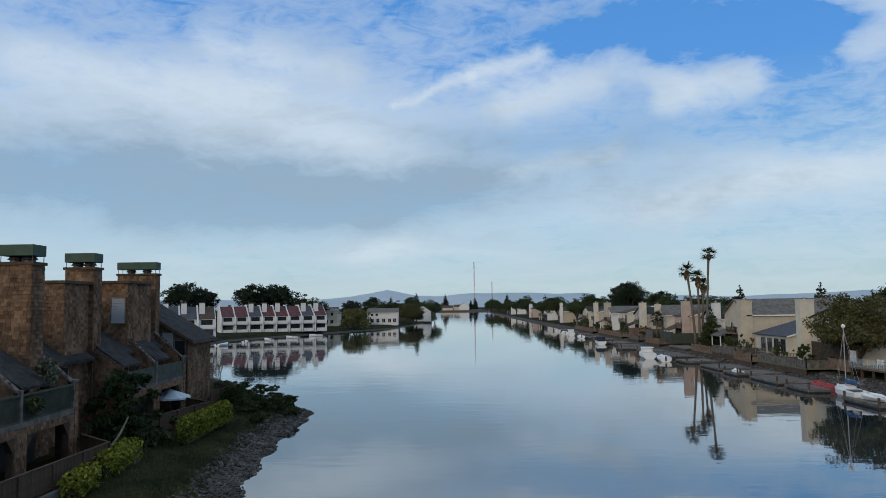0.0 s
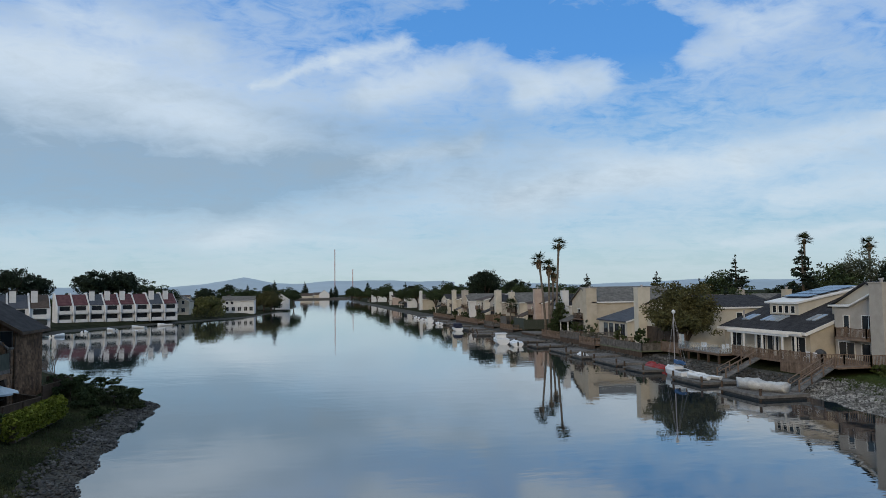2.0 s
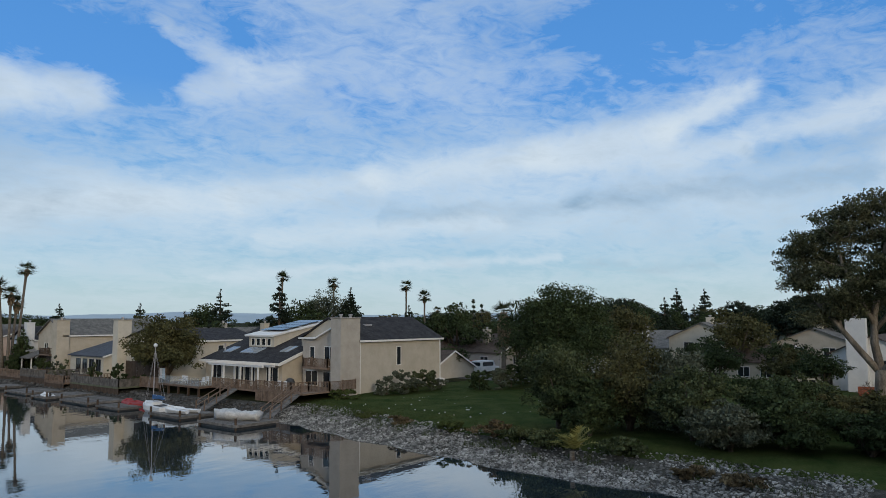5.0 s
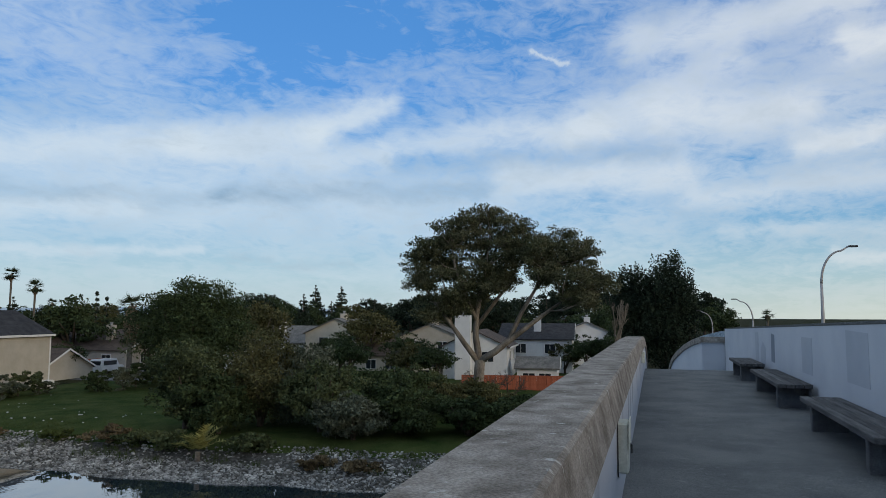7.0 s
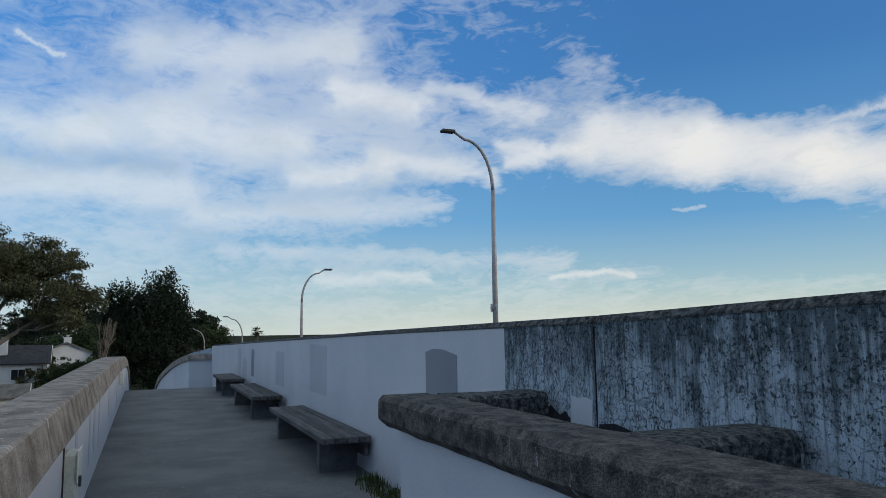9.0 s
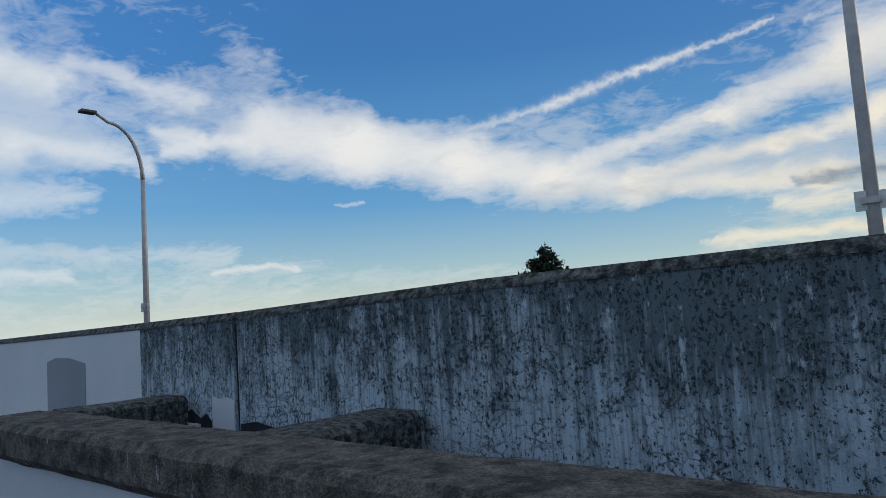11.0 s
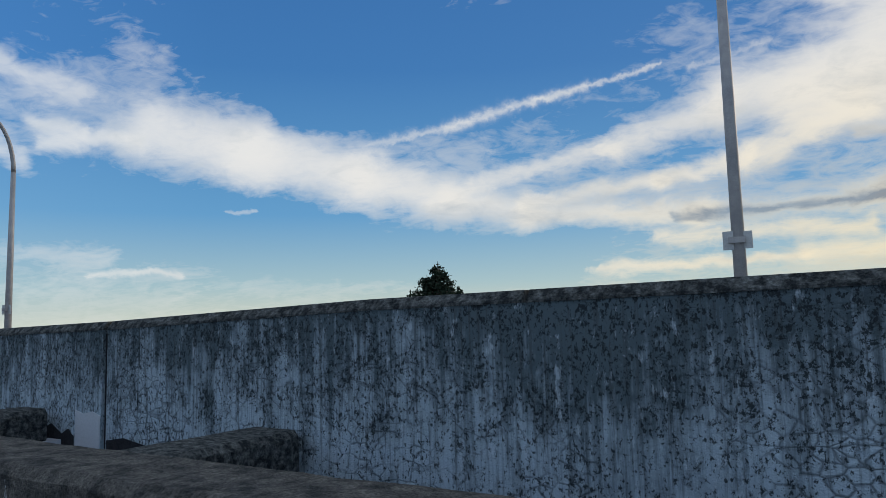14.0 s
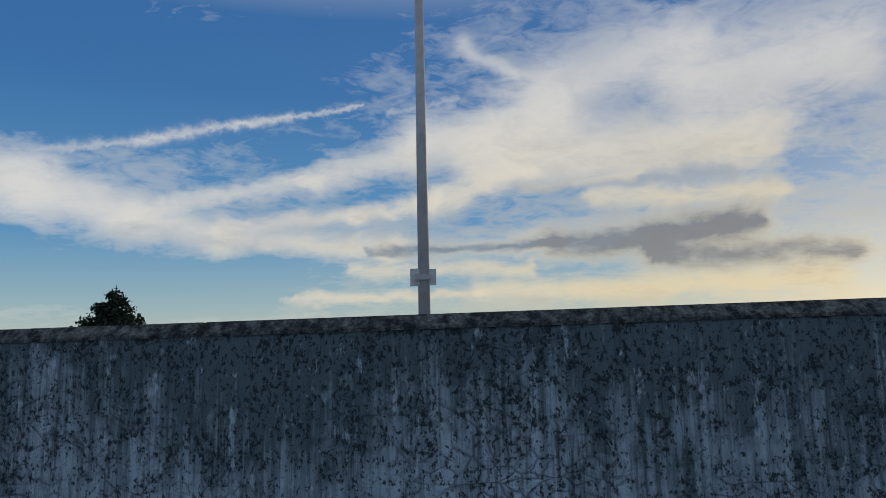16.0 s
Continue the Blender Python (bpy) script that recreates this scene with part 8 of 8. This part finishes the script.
dock(38.0, 238.0, 42.5, 250.0, 0.4)
boat(37.0, 234.0, 84, 5.0, 2.0, 0.6, "skiff", "white motor boat moored at a far dock")


# terraces and fences between docks and houses
def terrace(y0, y1, x0, x1, z, mat, rail, lab):
    t = thing("terrace", ((x0 + x1) / 2, (y0 + y1) / 2, 0.4), lab, "deck", "waterfront terraces")
    part("platform", boxes((x0, y0, z - 0.18, x1, y1, z)), mat, t)
    n = max(2, int((y1 - y0) / 0.3))
    # skirting in dark brown, its colour standing for the shade under the platform
    part("skirting", boxes(*[(x0, y0 + (y1 - y0) * k / n + 0.01, 0.2, x0 + 0.04, y0 + (y1 - y0) * (k + 1) / n - 0.01, z - 0.19) for k in range(n)]), M_PURLIN, t, kind="stuff")
    if rail:
        railing(t, [(x1, y0 + 0.06), (x0 + 0.06, y0 + 0.06), (x0 + 0.06, y1 - 0.06)], z, 0.95, 0.2 if rail == 1 else 0.16, mat if rail == 1 else M_GREYWOOD, 1.6, "railing", rail == 3)


terrace(84.5, 97.5, 42.4, 48.3, 1.25, M_GREENWOOD, 3, "green-stained timber terrace with slatted railing")
terrace(98.0, 104.0, 41.8, 48.2, 1.1, M_REDWOOD, 1, "low redwood terrace with open railing")
terrace(104.5, 113.5, 42.2, 48.2, 1.5, M_GREYWOOD, 2, "grey timber terrace with pale railing")
terrace(114.5, 124.0, 42.6, 48.4, 1.1, M_REDWOOD, 1, "redwood terrace on the bank")
terrace(127.0, 136.0, 42.6, 48.6, 1.05, M_GREYWOOD, 0, "plain grey terrace on the bank")
terrace(142.0, 152.0, 42.6, 48.6, 1.1, M_REDWOOD, 1, "redwood terrace on the bank")
terrace(158.0, 167.0, 42.8, 48.6, 1.1, M_GREYWOOD, 2, "grey terrace on the bank")
terrace(174.0, 200.0, 43.0, 48.6, 1.15, M_REDWOOD, 1, "long redwood terrace on the bank")
terrace(208.0, 236.0, 43.0, 48.6, 1.15, M_REDWOOD, 1, "long redwood terrace on the bank")
board_fence([(43.5, 137.5), (48.8, 137.5)], 1.3, 3.2, M_GREENRAIL, "grey-green fence panels between gardens", 0.4)
board_fence([(44.0, 138.0), (44.0, 146.0)], 1.3, 3.4, M_GREENRAIL, "grey-green fence panels between gardens", 0.4)
board_fence([(44.5, 153.5), (44.5, 158.0), (48.8, 158.0)], 1.3, 3.3, M_GREYWOOD, "pale grey board fence between gardens", 0.4)
board_fence([(43.6, 168.5), (48.8, 169.0)], 1.3, 3.3, M_REDWOOD, "brown board fence between gardens", 0.4)
rng = random.Random(15)
for k in range(30):
    y = 86 + k * 6.1 + rng.uniform(-2, 2)
    h_ = rng.uniform(1.2, 3.4)
    bush(rng.uniform(44.5, 47.8), y, 1.3, rng.uniform(0.8, 1.6), rng.uniform(0.8, 1.6), h_, rng.choice([L_OAK, L_BUSH, L_OAK, L_GREY]), 500 + k, "garden shrub on the waterfront", 700, 0.2, 9)
conifer(46.8, 125.5, 1.3, 6.4, 2.0, L_OAK, 601, "dense dark garden conifer between the houses", 2600, 0.24, False, 12)
palm(46.5, 157.0, 1.3, 6.0, (0.1, 0), 602, "short garden palm with drooping fronds", 0.4, 2.2, 40, 0.22, "", 2.0)
tw = thing("hanging_towels", (46.2, 80.2, 1.9), "pale striped towels hung over a rail", "towel")
part("towel", boxes((46.0, 80.4, 2.2, 46.05, 81.0, 3.5)), M_UMBRELLA, tw)
part("towel", boxes((46.0, 81.1, 2.3, 46.05, 81.6, 3.5)), M_HULL, tw)
part("line_post", boxes((45.97, 80.2, 1.2, 46.07, 80.3, 3.6)), M_REDWOOD, tw)
part("line_post", boxes((45.97, 81.7, 1.2, 46.07, 81.8, 3.6)), M_REDWOOD, tw)
part("line", boxes((46.0, 80.2, 3.5, 46.03, 81.8, 3.53)), M_DARK, tw)
by = thing("mooring_buoy", (16.0, 24.3, 0), "small white mooring buoy on the water", "buoy")
b = nb()
bmesh.ops.create_icosphere(b, subdivisions=2, radius=0.16, matrix=Matrix.Translation((13.1, 24.6, 0.08)))
part("float", b, M_ORANGE, by, smooth=True)


# ---- stones on the banks ----
def stone_meshes(k, seed):
    out = []
    r = random.Random(seed)
    for i in range(k):
        b = nb()
        bmesh.ops.create_icosphere(b, subdivisions=1, radius=1.0)
        for v in b.verts:
            v.co *= r.uniform(0.7, 1.2)
            v.co.z *= 0.65
        me = bpy.data.meshes.new("stone")
        b.to_mesh(me)
        b.free()
        out.append(me)
    return out


def stone_field(name, place, n, size, mat, seed, label, parts_n, where):
    """Loose stones on a bank: those nearest the bridge singly, the rest joined."""
    r = random.Random(seed)
    shapes = stone_meshes(6, seed)
    t = thing(name, place, label, "stones")
    for me in shapes:
        me.materials.append(mat)
    spots = sorted((where(r) for _ in range(n)), key=lambda p: p[1])
    V = [np.array([v.co[:] for v in me.vertices]) for me in shapes]
    F = [np.array([p.vertices[:] for p in me.polygons]) for me in shapes]
    vs_, fs_, off = [], [], 0
    for i, (x, y) in enumerate(spots):
        k = r.randrange(6)
        s = size * r.uniform(0.45, 1.0) * (1.5 if r.random() < 0.08 else 1.0)
        m = Matrix.Translation((x, y, max(land_z(x, y), -0.1) + s * 0.22)) @ Euler((r.uniform(-.4, .4), r.uniform(-.4, .4), r.uniform(0, 6.28))).to_matrix().to_4x4() @ Matrix.Diagonal((s * r.uniform(0.8, 1.3), s, s, 1))
        if i < parts_n:
            o = part("stone", shapes[k], mat, t)
            o.matrix_basis = m
        else:
            M3 = np.array(m.to_3x3())
            vs_.append(V[k] @ M3.T + np.array(m.translation))
            fs_.append(F[k] + off)
            off += len(V[k])
    me = bpy.data.meshes.new("stones")
    me.from_pydata(np.concatenate(vs_).tolist(), [], np.concatenate(fs_).tolist())
    me.materials.append(mat)
    part("stones", me, mat, t, "countless loose stones", kind="stuff")


def right_spot(r):
    y = r.uniform(6, 56)
    d = 5.6 * r.random() ** 1.5 - 0.15
    if 17 < y < 31 and d > 2.6 and r.random() < 0.75:
        d = r.random() * 2.4
    if d > 4.0 and y > 30 and r.random() < 0.35:
        d *= 0.6
    return shore_r(y) + d, y


def left_spot(r):
    y = r.uniform(30, 68)
    return shore_l(y) - 2.7 * r.random() ** 1.2 + 0.15, y


def bank_spot(r):
    y = r.uniform(56, 130)
    return shore_r(y) + 3.6 * r.random() - 0.1, y


stone_field("bank_stones", (40, 28, 0.3), 13500, 0.105, M_STONE, 41, "bank of loose pale grey riprap stones at the water's edge", 300, right_spot)
stone_field("bank_stones", (-12, 48, 0.3), 3000, 0.12, M_ROCK, 42, "edge of dark loose stones along the grassy point", 300, left_spot)
stone_field("bank_stones", (42, 90, 0.3), 1500, 0.22, M_ROCK, 43, "dark stones on the bank under the decks", 200, bank_spot)

# tufts of grass and weeds
def tufts(name, spots, h, mat, seed, label, blades=9):
    r = np.random.default_rng(seed)
    v, f = [], []
    for x, y, z in spots:
        for k in range(blades):
            a, l = r.uniform(0, 6.28), h * r.uniform(0.5, 1.2)
            bx_, by_ = x + r.normal(0, h * 0.3), y + r.normal(0, h * 0.3)
            w = h * 0.05
            i = len(v)
            v.extend([(bx_ - w * math.sin(a), by_ + w * math.cos(a), z), (bx_ + w * math.sin(a), by_ - w * math.cos(a), z), (bx_ + math.cos(a) * l * 0.35, by_ + math.sin(a) * l * 0.35, z + l)])
            f.append((i, i + 1, i + 2))
    me = bpy.data.meshes.new(name)
    me.from_pydata(v, [], f)
    me.materials.append(mat)
    ob = new(name, me)
    return tagged(ob, label, "grass", kind="stuff")


rng = random.Random(19)
sp = [(rng.uniform(44.5, 70), rng.uniform(26, 55), 1.2) for _ in range(9000)]
tufts("lawn_grass", sp, 0.14, L_WEED, 1, "short green lawn grass")
sp = []
for _ in range(1500):
    y = rng.uniform(8, 54)
    x = shore_r(y) + 2.0 + 3.6 * rng.random()
    if noise.noise((x * 0.5, y * 0.5, 4.0)) > 0.0:
        sp.append((x, y, land_z(x, y) - 0.02))
tufts("bank_weeds", sp, 0.3, L_WEED, 9, "green weeds between the stones of the bank")
sp = []
for _ in range(3200):
    y = rng.uniform(30, 64)
    x = shore_l(y) - 2.0 - 4.6 * rng.random()
    sp.append((x, y, land_z(x, y) - 0.03))
tufts("bank_grass", sp, 0.2, L_BUSH, 2, "short dark grass on the point")
sp = [(rng.uniform(4.85, 8.2), rng.uniform(-3.14, -2.9), 7.6) for _ in range(170)]
o = tufts("deck_weeds", sp, 0.13, L_WEED, 3, "green weeds at the foot of the road wall", 8)
o.matrix_world = BR
sp = [(rng.uniform(4.75, 5.4), rng.uniform(-3.1, -2.5), 7.62) for _ in range(12)]
o = tufts("dry_stalks", sp, 0.55, L_DRYGRASS, 4, "dry seed stalks beside the planter", 5)
o.matrix_world = BR
# leaf litter and pale clippings on the lawn
lt = nb()
for k in range(45):
    x, y, s = rng.uniform(47, 62), rng.uniform(33, 50), rng.uniform(0.04, 0.10)
    box(lt, x, y, 1.3, x + s, y + s * 1.6, 1.36)
tagged(new("lawn_litter", mesh_of(lt, "lawn_litter", M_TARP)), "pale scraps scattered on the lawn", "litter", kind="stuff")

for k in range(6):
    q = k / 5
    boat(-56.0 + q * 16 - 3 * math.sin(q * 3), 164.0 + q * 62, 40 + 30 * k, 4.2, 1.6, 0.5, "skiff", "small pale boat drawn up on the far bank")
